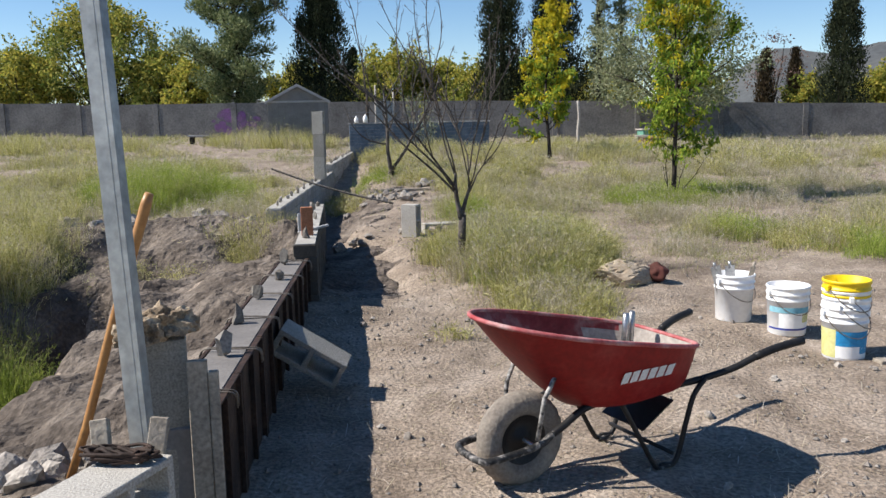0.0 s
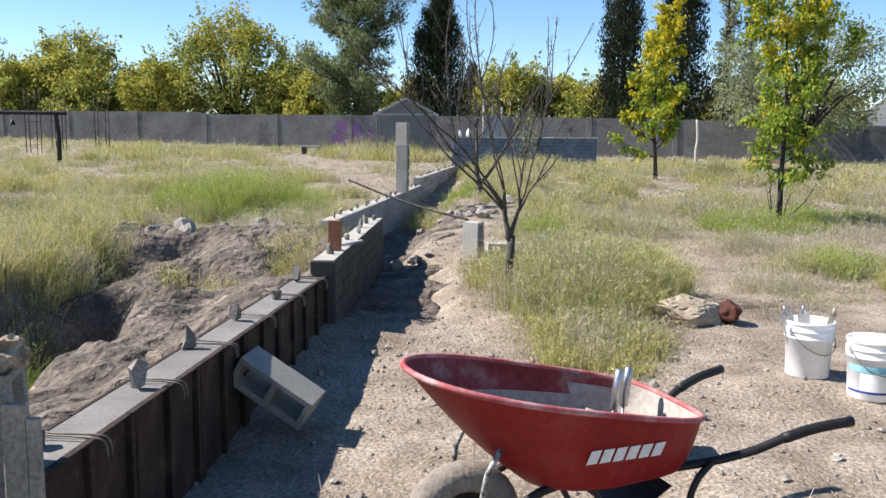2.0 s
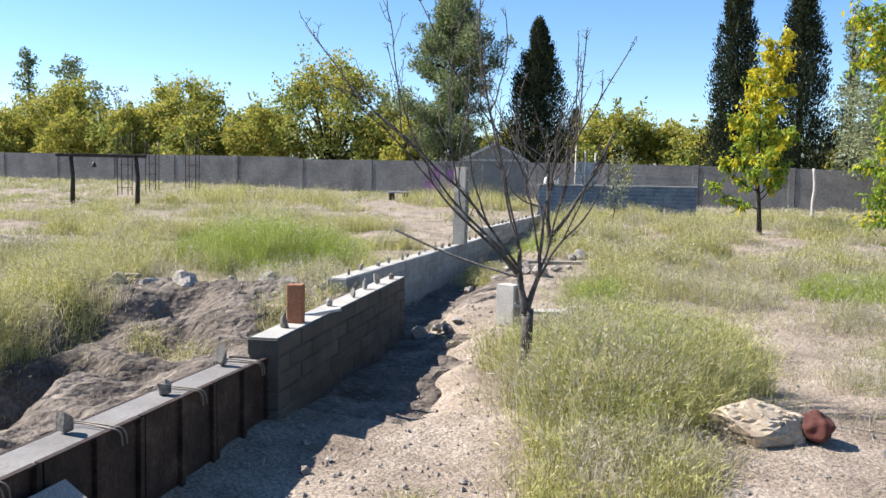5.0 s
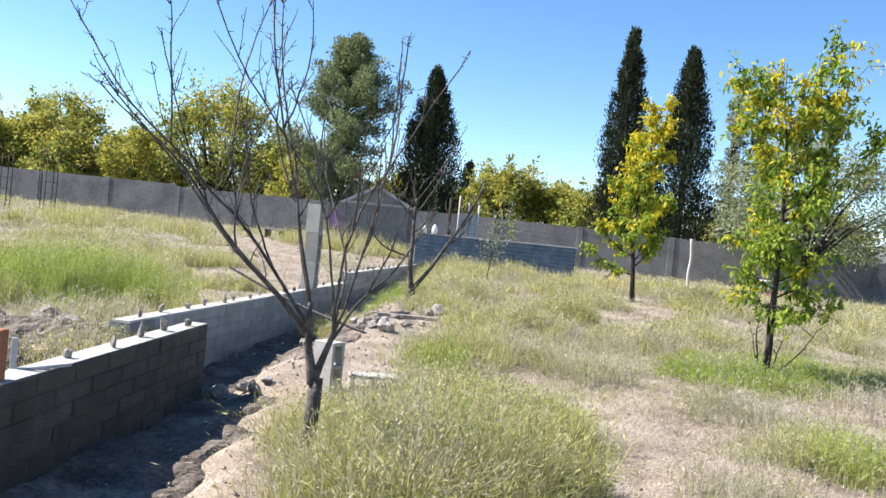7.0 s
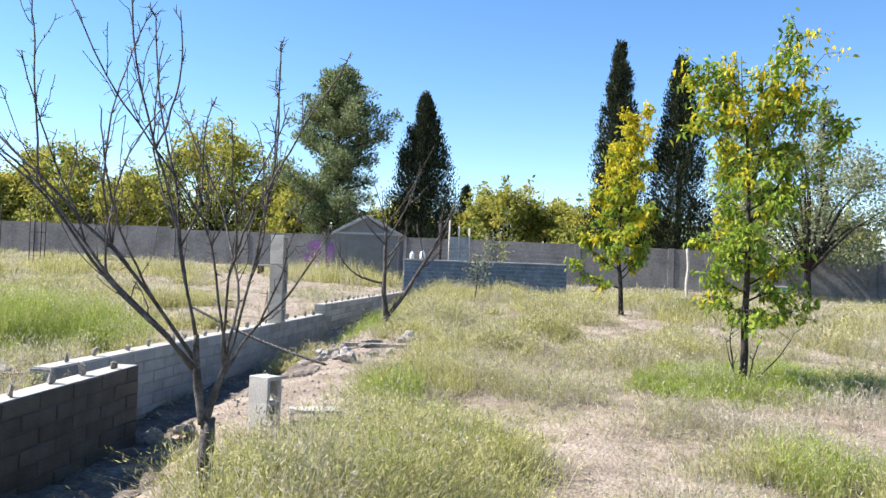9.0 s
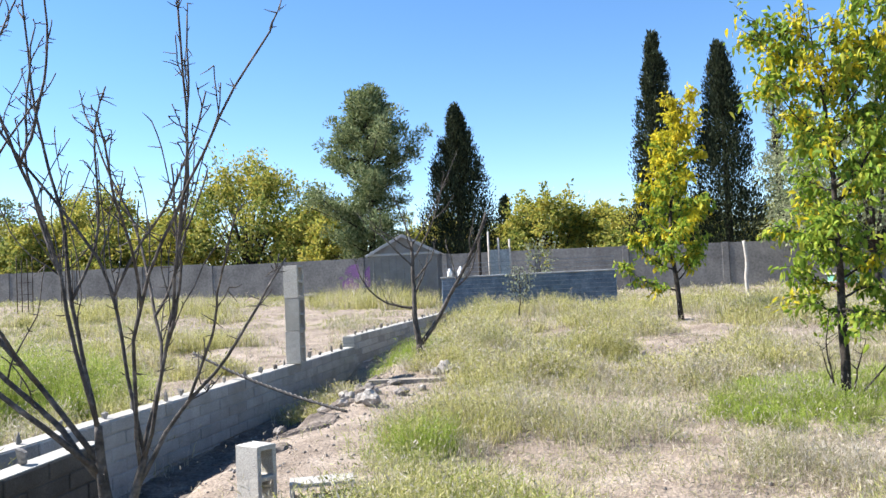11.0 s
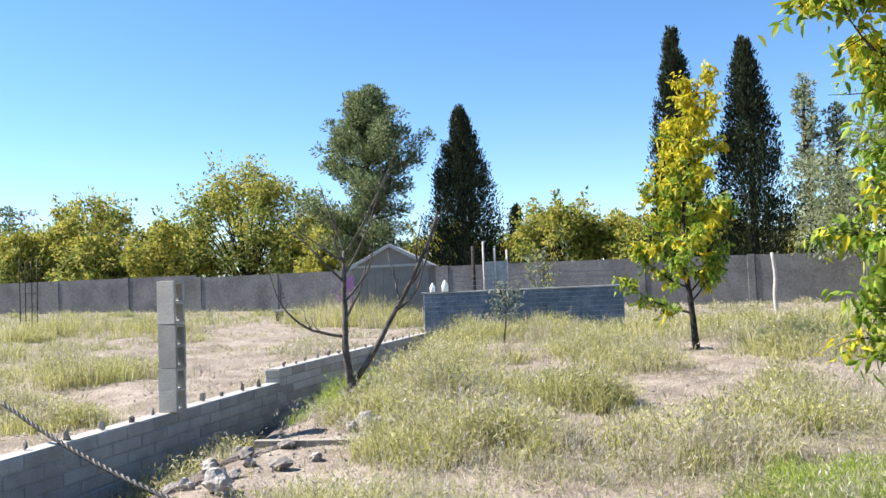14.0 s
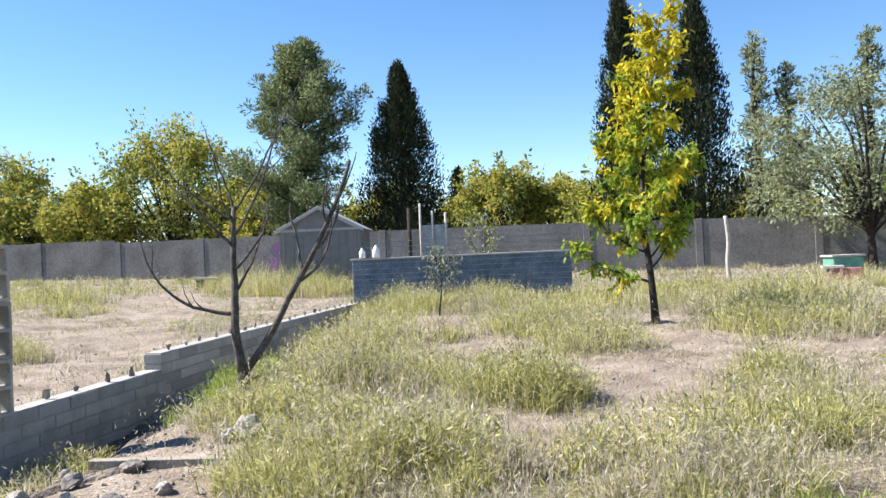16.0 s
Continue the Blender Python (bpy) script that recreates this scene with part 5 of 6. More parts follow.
def pine(x, y, height, radius, mat, seed, label, tiers=46, per=230, leaf=0.22, name="pine_tree", open_base=0.12, z=None, tuft=0.16):
    """A tall loose evergreen: trunk, many rising limbs, needle tufts along them."""
    rng, nr = random.Random(seed), np.random.RandomState(seed)
    z0 = gz(x, y) - 0.05 if z is None else z
    t = thing(name, Matrix.Translation((x, y, z0)), label, "tree")
    v, f = [], []
    tube_into(v, f, [(0, 0, 0), (0.06, 0, height * 0.35), (-0.04, 0.05, height * 0.7), (0, 0, height * 0.97)], [q * min(1, height / 9) ** 2 for q in (0.2, 0.15, 0.09, 0.02)], 8)
    part_of("trunk", v, f, M_BARK, t, smooth=True)
    lv, lf, C, D = [], [], [], []
    for k in range(tiers):
        hh = open_base + (1 - open_base) * (k + rng.random()) / tiers
        prof = (1 - hh) ** 0.5 * (1.0 + 0.22 * math.sin(hh * 15 + seed)) if hh > 0.35 else 0.8 * (0.55 + hh * 1.3)
        a = rng.uniform(0, 6.283)
        r = radius * max(0.18, min(1.05, prof)) * rng.uniform(0.4, 1.15) * (0.9 + 0.22 * math.sin(2 * a + hh * 9 + seed))
        s = Vector((0, 0, hh * height * 0.93))
        e = s + Vector((r * math.cos(a), r * math.sin(a), r * rng.uniform(0.15, 0.55)))
        m = s.lerp(e, 0.5) + Vector((0, 0, -0.06 * r))
        tube_into(lv, lf, [s, m, e], [q * min(1, height / 9) ** 1.5 for q in (0.05, 0.035, 0.012)], 5)
        for j in range(5):
            q = s.lerp(e, 0.35 + 0.16 * j) + Vector((rng.gauss(0, 0.16), rng.gauss(0, 0.16), rng.gauss(0.08, 0.13)))
            n = int(per / 5 * rng.uniform(0.5, 1.4))
            o = nr.normal(0, 1, (n, 3))
            o /= np.linalg.norm(o, axis=1, keepdims=True)
            C.append(np.array(q) + o * nr.uniform(0, 1, (n, 1)) ** 0.5 * tuft * radius * np.array([1, 1, 0.8]))
            D.append(o + np.array([0, 0, 0.6]))
    tagged(part_of("branchwork", lv, lf, M_BARK, t, smooth=True), kind="stuff")
    a, b = leaves(np.concatenate(C), np.concatenate(D), leaf, leaf * 0.38, nr, -0.1)
    crown_part("crown", a, b, mat, t)
    return t


def side_growth(rng, path, r0, density, length, w, g):
    """Upright shoots with short spurs along a limb, added to the lists."""
    for q in range(int(density * length)):
        k = rng.randint(3, len(path) - 1)
        frac = k / (len(path) - 1)
        dd = (path[k] - path[k - 1]).normalized()
        out = (dd * 0.75 + Vector((rng.gauss(0, 0.5), rng.gauss(0, 0.5), rng.gauss(0.35, 0.3)))).normalized()
        ln = length * rng.uniform(0.10, 0.36) * (1.2 - frac)
        sp = limb_path(rng, path[k], out, ln, 7, 0.13, 0.09)
        rr = max(0.0028, r0 * (1 - frac) * 0.42)
        tube_into(w, g, sp, [max(0.0022, rr * (1 - 0.12 * i)) for i in range(8)], 5)
        for _ in range(int(2 + ln * 10)):
            th = Vector((rng.gauss(0, 1), rng.gauss(0, 1), rng.gauss(0.4, 0.7))).normalized()
            tube_into(w, g, limb_path(rng, sp[rng.randint(1, 7)], th, rng.uniform(0.015, 0.06), 2, 0.15, 0.05), [0.0028, 0.002, 0.001], 3, False)
    for _ in range(int(length * 12)):
        th = Vector((rng.gauss(0, 1), rng.gauss(0, 1), rng.gauss(0.3, 0.7))).normalized()
        tube_into(w, g, limb_path(rng, path[rng.randint(2, len(path) - 1)], th, rng.uniform(0.015, 0.055), 2, 0.15, 0.05), [0.003, 0.002, 0.001], 3, False)


def bare_tree(x, y, label, seed, stems, density, mat, wander=0.07, fork=0.22):
    """A leafless tree forked near the ground. Each stem: (azimuth, lean degrees, length, radius, lift, limbs),
    each limb: (place along the stem, azimuth, lean, length, lift, twigs out of it likewise)."""
    t = thing("bare_tree", Matrix.Translation((x, y, gz(x, y) - 0.04)), label, "tree")

    def grow(start, az, lean_deg, length, r0, r1, lift, key, bend=1.0):
        rng = random.Random(seed * 1000 + key)
        a, l = radians(az), radians(lean_deg)
        d = (math.sin(l) * math.cos(a), math.sin(l) * math.sin(a), math.cos(l))
        path = limb_path(rng, start, d, length, 14, wander * bend, lift)
        return rng, path, [r0 + (r1 - r0) * (k / 14) ** 0.8 for k in range(15)]

    v, f = [], []
    r_foot = stems[0][3] * 1.25
    tube_into(v, f, limb_path(random.Random(seed), (0, 0, 0), (0, 0, 1), fork + 0.03, 4, 0.03, 0), [r_foot * 1.25, r_foot * 1.05, r_foot, r_foot, r_foot * 0.9], 10)
    part_of("trunk", v, f, mat, t, smooth=True)
    key = 0
    for az, lean_deg, length, r, lift, limbs in stems:
        rng, path, rad = grow((0, 0, fork), az, lean_deg, length, r, r * 0.42, lift, key, 0.45)
        v, f, w, g = [], [], [], []
        tube_into(v, f, path, rad, 9)
        part_of("stem", v, f, mat, t, smooth=True)
        side_growth(rng, path, r * 0.5, density * 0.5, length, w, g)
        for frac, baz, blean, blen, blift, twigs in limbs:
            key += 1
            q = min(13.99, frac * 14)
            s0 = path[int(q)].lerp(path[int(q) + 1], q % 1)
            rng2, bp_, brad = grow(s0, baz, blean, blen, max(0.007, rad[int(q)] * 0.60), 0.0035, blift, key)
            bv, bf = [], []
            tube_into(bv, bf, bp_, brad, 7)
            part_of("limb", bv, bf, mat, t, smooth=True)
            side_growth(rng2, bp_, brad[0], density, blen, w, g)
            for tfrac, taz, tlean, tlen, tlift in twigs:
                key += 1
                k = min(13, int(tfrac * 14))
                rng3, tp, trad = grow(bp_[k], taz, tlean, tlen, max(0.006, brad[k] * 0.75), 0.003, tlift, key)
                cv, cf = [], []
                tube_into(cv, cf, tp, trad, 6)
                part_of("branch", cv, cf, mat, t, smooth=True)
                side_growth(rng3, tp, trad[0], density, tlen, w, g)
        tagged(part_of("twig_growth", w, g, mat, t, smooth=True), kind="stuff")
        key += 1
    return t


def leafy_tree(name, x, y, label, seed, height, limbs, mats, leaf, per_limb, trunk_r, split, whips=()):
    """A slender young tree: trunk, limbs of (height fraction, azimuth, length, rise, lift), twigs with hanging leaves, bare whips at the foot."""
    rng, nr = random.Random(seed), np.random.RandomState(seed)
    z0 = gz(x, y) - 0.03
    t = thing(name, Matrix.Translation((x, y, z0)), label, "tree")
    tv, tf = [], []
    path = limb_path(rng, (0, 0, 0), (0.02, 0.0, 1), height, 16, 0.045, 0.10)
    tube_into(tv, tf, path, [trunk_r * (1.25 if k == 0 else max(0.06, (1 - k / 16.5)) ** 0.95) for k in range(17)], 9)
    part_of("trunk", tv, tf, M_BARK, t, smooth=True)
    groups = [([], []), ([], [])]
    for hf, az, ln, rise, lift in limbs:
        k = min(15, int(hf * 16))
        s = path[k].lerp(path[k + 1], hf * 16 - k)
        a = radians(az)
        lp = limb_path(rng, s, (math.cos(a), math.sin(a), rise), ln, 8, 0.11, lift)
        v, f = [], []
        r0 = trunk_r * 0.40 * (1 - 0.65 * hf) * min(1.3, 0.6 + 0.5 * ln)
        tube_into(v, f, lp, [max(0.003, r0 * (1 - q / 8.6)) for q in range(9)], 6)
        n_tw = int(7 + ln * 9)
        for q in range(n_tw):
            i = rng.randint(2, 8)
            d = (lp[i] - lp[i - 1]).normalized() * 0.8 + Vector((rng.gauss(0, 0.6), rng.gauss(0, 0.6), rng.gauss(0.05, 0.4)))
            tw = limb_path(rng, lp[i], d, rng.uniform(0.12, 0.28), 4, 0.15, -0.05)
            tube_into(v, f, tw, [0.004, 0.0035, 0.003, 0.0025, 0.002], 4, False)
            n = int(per_limb * (0.45 + 0.75 * ln) / n_tw * rng.uniform(0.5, 1.5))
            idx = nr.randint(1, 5, n)
            P = np.array([tuple(p) for p in tw])
            c = P[idx] + nr.normal(0, 0.035, (n, 3))
            gi = 1 if n and rng.random() < split(hf, P[2][2] / height) else 0
            groups[gi][0].append(c)
            groups[gi][1].append(nr.normal(0, 1, (n, 3)))
        part_of("limb", v, f, M_BARK, t, smooth=True)
    for az, lean_deg, ln in whips:
        v, f = [], []
        a, l = radians(az), radians(lean_deg)
        wp = limb_path(rng, (0.03 * math.cos(a), 0.03 * math.sin(a), 0.02), (math.sin(l) * math.cos(a), math.sin(l) * math.sin(a), math.cos(l)), ln, 9, 0.10, 0.05)
        tube_into(v, f, wp, [0.011 - 0.0009 * q for q in range(10)], 6)
        for q in range(6):
            i = rng.randint(4, 9)
            tube_into(v, f, limb_path(rng, wp[i], (rng.gauss(0, 1), rng.gauss(0, 1), 0.5), rng.uniform(0.05, 0.2), 3, 0.15, 0.05), [0.004, 0.003, 0.0025, 0.002], 4, False)
        part_of("whip", v, f, M_BARK, t, smooth=True)
    for (C, D), m in zip(groups, mats):
        if C:
            a, b = curled_leaves(np.concatenate(C), np.concatenate(D), leaf, leaf * 0.46, nr, 0.7, 0.3)
            crown_part("foliage", a, b, m, t)
    return t


# bare thorny tree by the path: two stems from the ground opening into a vase of long limbs
bare_tree(2.13, 10.82, "leafless thorny young tree with dark arching branches", 4, [
    (192, 10, 0.44, 0.031, 0.02, [
        (0.70, 186, 38, 2.45, 0.0, [(0.30, 195, 14, 1.4, 0.02), (0.50, 180, 10, 1.2, 0.02), (0.2, 250, 30, 1.0, 0.03)]),
        (0.98, 195, 18, 1.9, 0.01, [(0.3, 150, 32, 1.0, 0.04), (0.5, 10, 22, 0.7, 0.05)]),
        (0.62, 225, 40, 1.7, 0.03, [(0.4, 190, 12, 1.0, 0.02)]),
        (0.92, 125, 24, 1.7, 0.03, [(0.3, 75, 28, 0.8, 0.05)]),
        (0.55, 168, 46, 1.8, 0.035, [(0.5, 170, 15, 1.0, 0.02)])]),
    (15, 15, 0.34, 0.027, 0.0, [
        (0.98, 150, 10, 2.0, 0.01, [(0.35, 30, 24, 0.8, 0.04)]),
        (0.92, 8, 18, 1.55, 0.03, [(0.35, 340, 34, 0.6, 0.06), (0.5, 20, 8, 0.8, 0.02)]),
        (0.66, 14, 32, 0.95, 0.06, [(0.4, 10, 12, 0.7, 0.02)]),
        (0.86, 262, 10, 1.6, 0.04, [(0.4, 300, 24, 0.7, 0.04)]),
        (0.90, 95, 22, 1.6, 0.02, [(0.4, 60, 26, 0.6, 0.05)])])], 6.5, M_BARK_TREE, 0.085, 0.58)
# small pruned tree: upright stem with one limb swept out low, and a long leaning stem
bare_tree(1.36, 19.45, "small dark leafless tree with pruned branches", 9, [
    (190, 8, 1.45, 0.046, 0.03, [
        (0.36, 186, 92, 1.25, 0.21, [(0.7, 190, 10, 0.3, 0.05)]),
        (0.48, 60, 60, 0.75, 0.14, []), (0.62, 350, 62, 0.7, 0.15, [(0.5, 20, 40, 0.4, 0.1)]),
        (0.76, 185, 52, 1.1, 0.07, [(0.5, 200, 25, 0.5, 0.06)]), (0.92, 178, 58, 0.85, 0.06, []),
        (0.82, 5, 38, 1.3, 0.03, [(0.5, 10, 65, 0.4, 0.08)]), (0.97, 20, 46, 1.4, 0.01, []), (0.98, 150, 10, 0.8, 0.03, []), (0.9, 260, 45, 0.7, 0.08, [])]),
    (2, 44, 2.05, 0.036, 0.075, [
        (0.45, 0, 76, 0.85, 0.16, [(0.6, 10, 20, 0.4, 0.05)]), (0.60, 10, 60, 0.65, 0.13, []), (0.5, 150, 25, 0.7, 0.06, []),
        (0.72, 190, 30, 0.5, 0.06, []), (0.8, 30, 35, 0.5, 0.05, [])])], 5.5, M_BARK_TREE, 0.09)

# green young tree and the yellow one further on
rngt = random.Random(17)
green_limbs = [(0.50, 12, 1.5, 0.75, 0.07), (0.62, 25, 1.1, 0.9, 0.05), (0.66, 188, 0.75, 0.9, 0.03), (0.84, 180, 0.58, 0.4, 0.03), (0.86, 10, 0.85, 0.7, 0.03), (0.70, 2, 1.2, 0.9, 0.04), (0.54, 352, 1.15, 0.5, 0.06), (0.78, 20, 1.0, 0.7, 0.03)]
for k in range(32):
    hf = 0.20 + 0.74 * k / 31
    az_ = k * 137.5 + rngt.uniform(-25, 25)
    short = 0.66 if hf < 0.65 and math.cos(radians(az_)) < -0.3 else 1.0
    green_limbs.append((hf, az_, short * (0.56 if hf < 0.6 else 0.5) * rngt.uniform(0.7, 1.15), rngt.uniform(0.05, 0.7), -0.01))
leafy_tree("young_tree", 5.72, 15.45, "young tree with green and yellowing hanging leaves", 6, 3.35, green_limbs, [L_TREE_G, L_TREE_Y], 0.068, 235, 0.043,
           lambda hf, z: 0.05 if z < 0.5 else 0.15 if z < 0.75 else 0.36, ((180, 10, 0.75), (15, 35, 0.8), (200, 16, 0.5), (350, 22, 0.6)))
yellow_limbs = [(0.13, 178, 0.95, 0.25, 0.10), (0.17, 8, 0.75, 0.6, 0.08), (0.93, 120, 0.3, 0.8, 0.0), (0.97, 20, 0.2, 1.0, 0.0)]
for k in range(36):
    hf = 0.20 + 0.72 * k / 35
    yellow_limbs.append((hf, k * 137.5 + rngt.uniform(-25, 25), (1.12 - 0.98 * hf) * rngt.uniform(0.7, 1.15), rngt.uniform(0.15, 0.9), 0.0))
leafy_tree("young_tree", 5.24, 23.4, "slender young tree with bright yellow autumn leaves", 12, 4.2, yellow_limbs, [L_TREE_G, L_TREE_Y], 0.092, 225, 0.050,
           lambda hf, z: 0.15 if z < 0.35 else 0.42 if z < 0.6 else 0.8 if z < 0.8 else 0.97)
# thin saplings
sap_limbs = [(0.3 + 0.06 * k, k * 137.0, 0.32, 0.9, 0.03) for k in range(11)]
leafy_tree("sapling", 2.2, 25.4, "thin pale grey-green sapling in the grass", 3, 0.95, sap_limbs, [L_PALE, L_PALE], 0.06, 40, 0.018, lambda a, b: 0)
leafy_tree("sapling", 2.3, 33.3, "thin pale sapling behind the tank", 5, 1.75, [(h, az, l * 1.6, r, q) for h, az, l, r, q in sap_limbs], [L_PALE, L_PECAN_Y], 0.09, 55, 0.02, lambda a, b: 0.25)

# evergreens behind the wall
cypress(-2.5, 48.0, 9.0, 2.15, L_CYPRESS, 1, "broad dark conical cypress behind the wall", 13000, 0.86)
cypress(7.0, 47.5, 11.7, 1.35, L_CYPRESS, 2, "tall narrow dark cypress behind the wall", 11000, 0.7)
cypress(9.9, 47.5, 11.0, 1.75, L_CYPRESS, 3, "tall ragged dark cypress behind the wall", 11000, 0.75)
cypress(-1.5, 60, 5.6, 0.75, L_CYPRESS, 4, "small distant dark cypress", 2500, 0.6)
cypress(-0.2, 62, 5.4, 0.4, L_CYPRESS, 5, "small distant dark cypress", 1200, 0.6)
cypress(24.9, 46.5, 8.2, 1.1, L_CYPRESS, 6, "tall dark cypress behind the wall", 8000, 0.5)
cypress(22.3, 50, 4.7, 0.5, L_RUST, 7, "brownish slender cypress behind the wall", 2500, 0.6)
cypress(24.5, 51, 4.8, 0.5, L_RUST, 8, "brownish slender cypress behind the wall", 2500, 0.6)
cypress(-45.0, 58, 8.0, 0.9, L_CYPRESS, 9, "dark cypress beyond the wall", 2500, 0.6)
pine(-6.95, 48, 10.6, 4.3, L_PINE, 3, "large loose-crowned pine behind the wall", 76, 680, 0.18, open_base=0.14, tuft=0.105)
pine(-7.45, 14.55, 4.2, 1.25, L_PINE, 21, "sparse young pine with dark upright needle tufts", 44, 60, 0.075, "young_pine")
stump = thing("short_post", Matrix.Translation((-8.13, 17.22, gz(-8.13, 17.22) - 0.05)), "short dark weathered post in the grass", "post")
tube_part("stick", [(0, 0, 0), (0.01, 0, 0.3), (-0.01, 0.01, 0.62)], [0.05, 0.045, 0.035], M_BARK, stump, 8)
pine(-44.4, 62, 10.5, 1.9, L_PINE, 5, "thin tall pine beyond the wall", 34, 90, 0.26)
pine(-16.9, 68, 7.6, 1.6, L_PINE, 6, "distant grey-green pine beyond the wall", 26, 90, 0.26)
pine(11.9, 46.4, 9.3, 1.0, L_GREY, 7, "slim grey-green poplar behind the wall", 40, 130, 0.17, "poplar_tree")
pine(13.1, 46.4, 8.1, 1.0, L_GREY, 8, "slim grey-green poplar behind the wall", 36, 130, 0.17, "poplar_tree")
pine(16.1, 46.4, 9.4, 1.1, L_GREY, 9, "slim grey-green poplar behind the wall", 40, 130, 0.17, "poplar_tree")
broad_tree(-44.4, 68, 11.0, 3.0, L_PINE, 61, "dark broad tree beyond the wall", 34, 120, 0.26, name="dark_tree")
broad_tree(13.4, 39.2, 6.3, 3.5, L_GREY, 41, "spreading grey-green olive-like tree inside the wall", 80, 230, 0.13, 0.14, 0.22, "olive_tree")
broad_tree(23.6, 52, 7.0, 1.7, L_PINK, 42, "sparse tree with dry pinkish leaves", 26, 38, 0.13, 0.1, 0.2, "dry_tree")
broad_tree(-37.6, 64, 8.0, 1.2, L_PINK, 43, "sparse tree with dry pinkish leaves", 18, 32, 0.16, 0.1, 0.2, "dry_tree")

# orchard behind the wall
ORCHARD = [(-16.4, 55, 8.3, 4.0, 1, 0), (-27.0, 56, 7.2, 3.2, 2, 1), (-22.6, 58, 5.4, 2.6, 3, 1), (-38.2, 58, 7.2, 3.6, 4, 1), (-32.5, 60, 5.6, 2.8, 5, 0), (-12.0, 54, 5.4, 2.6, 6, 0), (-9.9, 51, 4.2, 1.7, 7, 1),
           (1.5, 55, 5.6, 2.5, 8, 0), (4.2, 56, 4.9, 2.3, 9, 1), (-20.4, 53.5, 5.0, 2.6, 10, 1), (-46, 62, 5.5, 3.6, 11, 1), (-54, 62, 6.5, 4.0, 12, 0), (-4.6, 54, 4.4, 2.4, 13, 1), (6.0, 53, 4.4, 2.2, 14, 0),
           (24.9, 50, 3.3, 1.6, 15, 0), (29.3, 50, 3.6, 2.0, 16, 1), (-30.2, 54.5, 5.0, 2.5, 17, 0), (-25.0, 53.5, 4.6, 2.4, 18, 0), (18.5, 52, 4.2, 2.2, 19, 0), (33.5, 48, 4.0, 2.4, 20, 0), (-35.0, 55.5, 4.8, 2.6, 21, 1), (-42, 57, 5.0, 2.8, 22, 0), (-0.6, 57, 4.2, 2.0, 23, 0), (9.5, 54, 4.4, 2.4, 24, 0), (14.0, 54, 4.2, 2.4, 25, 1)]
for x, y, h, r, s, kind in ORCHARD:
    broad_tree(x, y, h, r, (L_PECAN, L_PECAN_Y)[kind], 100 + s, ("green-gold autumn pecan tree behind the wall", "yellow autumn pecan tree behind the wall")[kind], int(46 + 30 * r), int(48 + 14 * r), 0.21, 0.13, 0.12, mat2=L_PECAN_Y if not kind else None, lump_r=0.19, sprays=int(16 + 9 * r))


# ---------- grass ----------
def path_dist(x, y, line):
    d = np.full(np.shape(x), 1e9)
    for (ax, ay), (bx, by) in zip(line[:-1], line[1:]):
        t = np.clip(((x - ax) * (bx - ax) + (y - ay) * (by - ay)) / ((bx - ax) ** 2 + (by - ay) ** 2), 0, 1)
        d = np.minimum(d, np.hypot(x - ax - t * (bx - ax), y - ay - t * (by - ay)))
    return d


BARE = [(3.0, 20.2, 1.0, 0.5), (3.9, 18.3, 0.5, 0.8), (3.8, 17.3, 0.36, 0.7), (4.6, 19.5, 1.2, 0.5), (1.3, 15.0, 1.0, 0.9), (2.0, 16.0, 0.7, 0.5), (2.0, 17.9, 0.3, 0.25), (3.4, 21.9, 1.2, 0.4), (1.35, 16.6, 1.0, 1.0), (1.6, 15.7, 0.9, 0.7), (4.1, 12.7, 0.5, 0.9), (5.0, 12.0, 0.9, 0.3), (2.4, 23.5, 1.3, 0.4), (1.75, 17.45, 0.8, 0.3), (1.6, 12.5, 0.5, 0.8),
        (2.0, 13.1, 0.75, 0.6), (4.3, 10.8, 0.8, 0.45), (6.3, 20.9, 0.9, 0.4), (8.0, 14.4, 1.0, 0.25), (1.7, 13.3, 0.5, 0.4), (5.4, 16.4, 0.5, 0.25), (6.9, 17.6, 0.8, 0.25)]


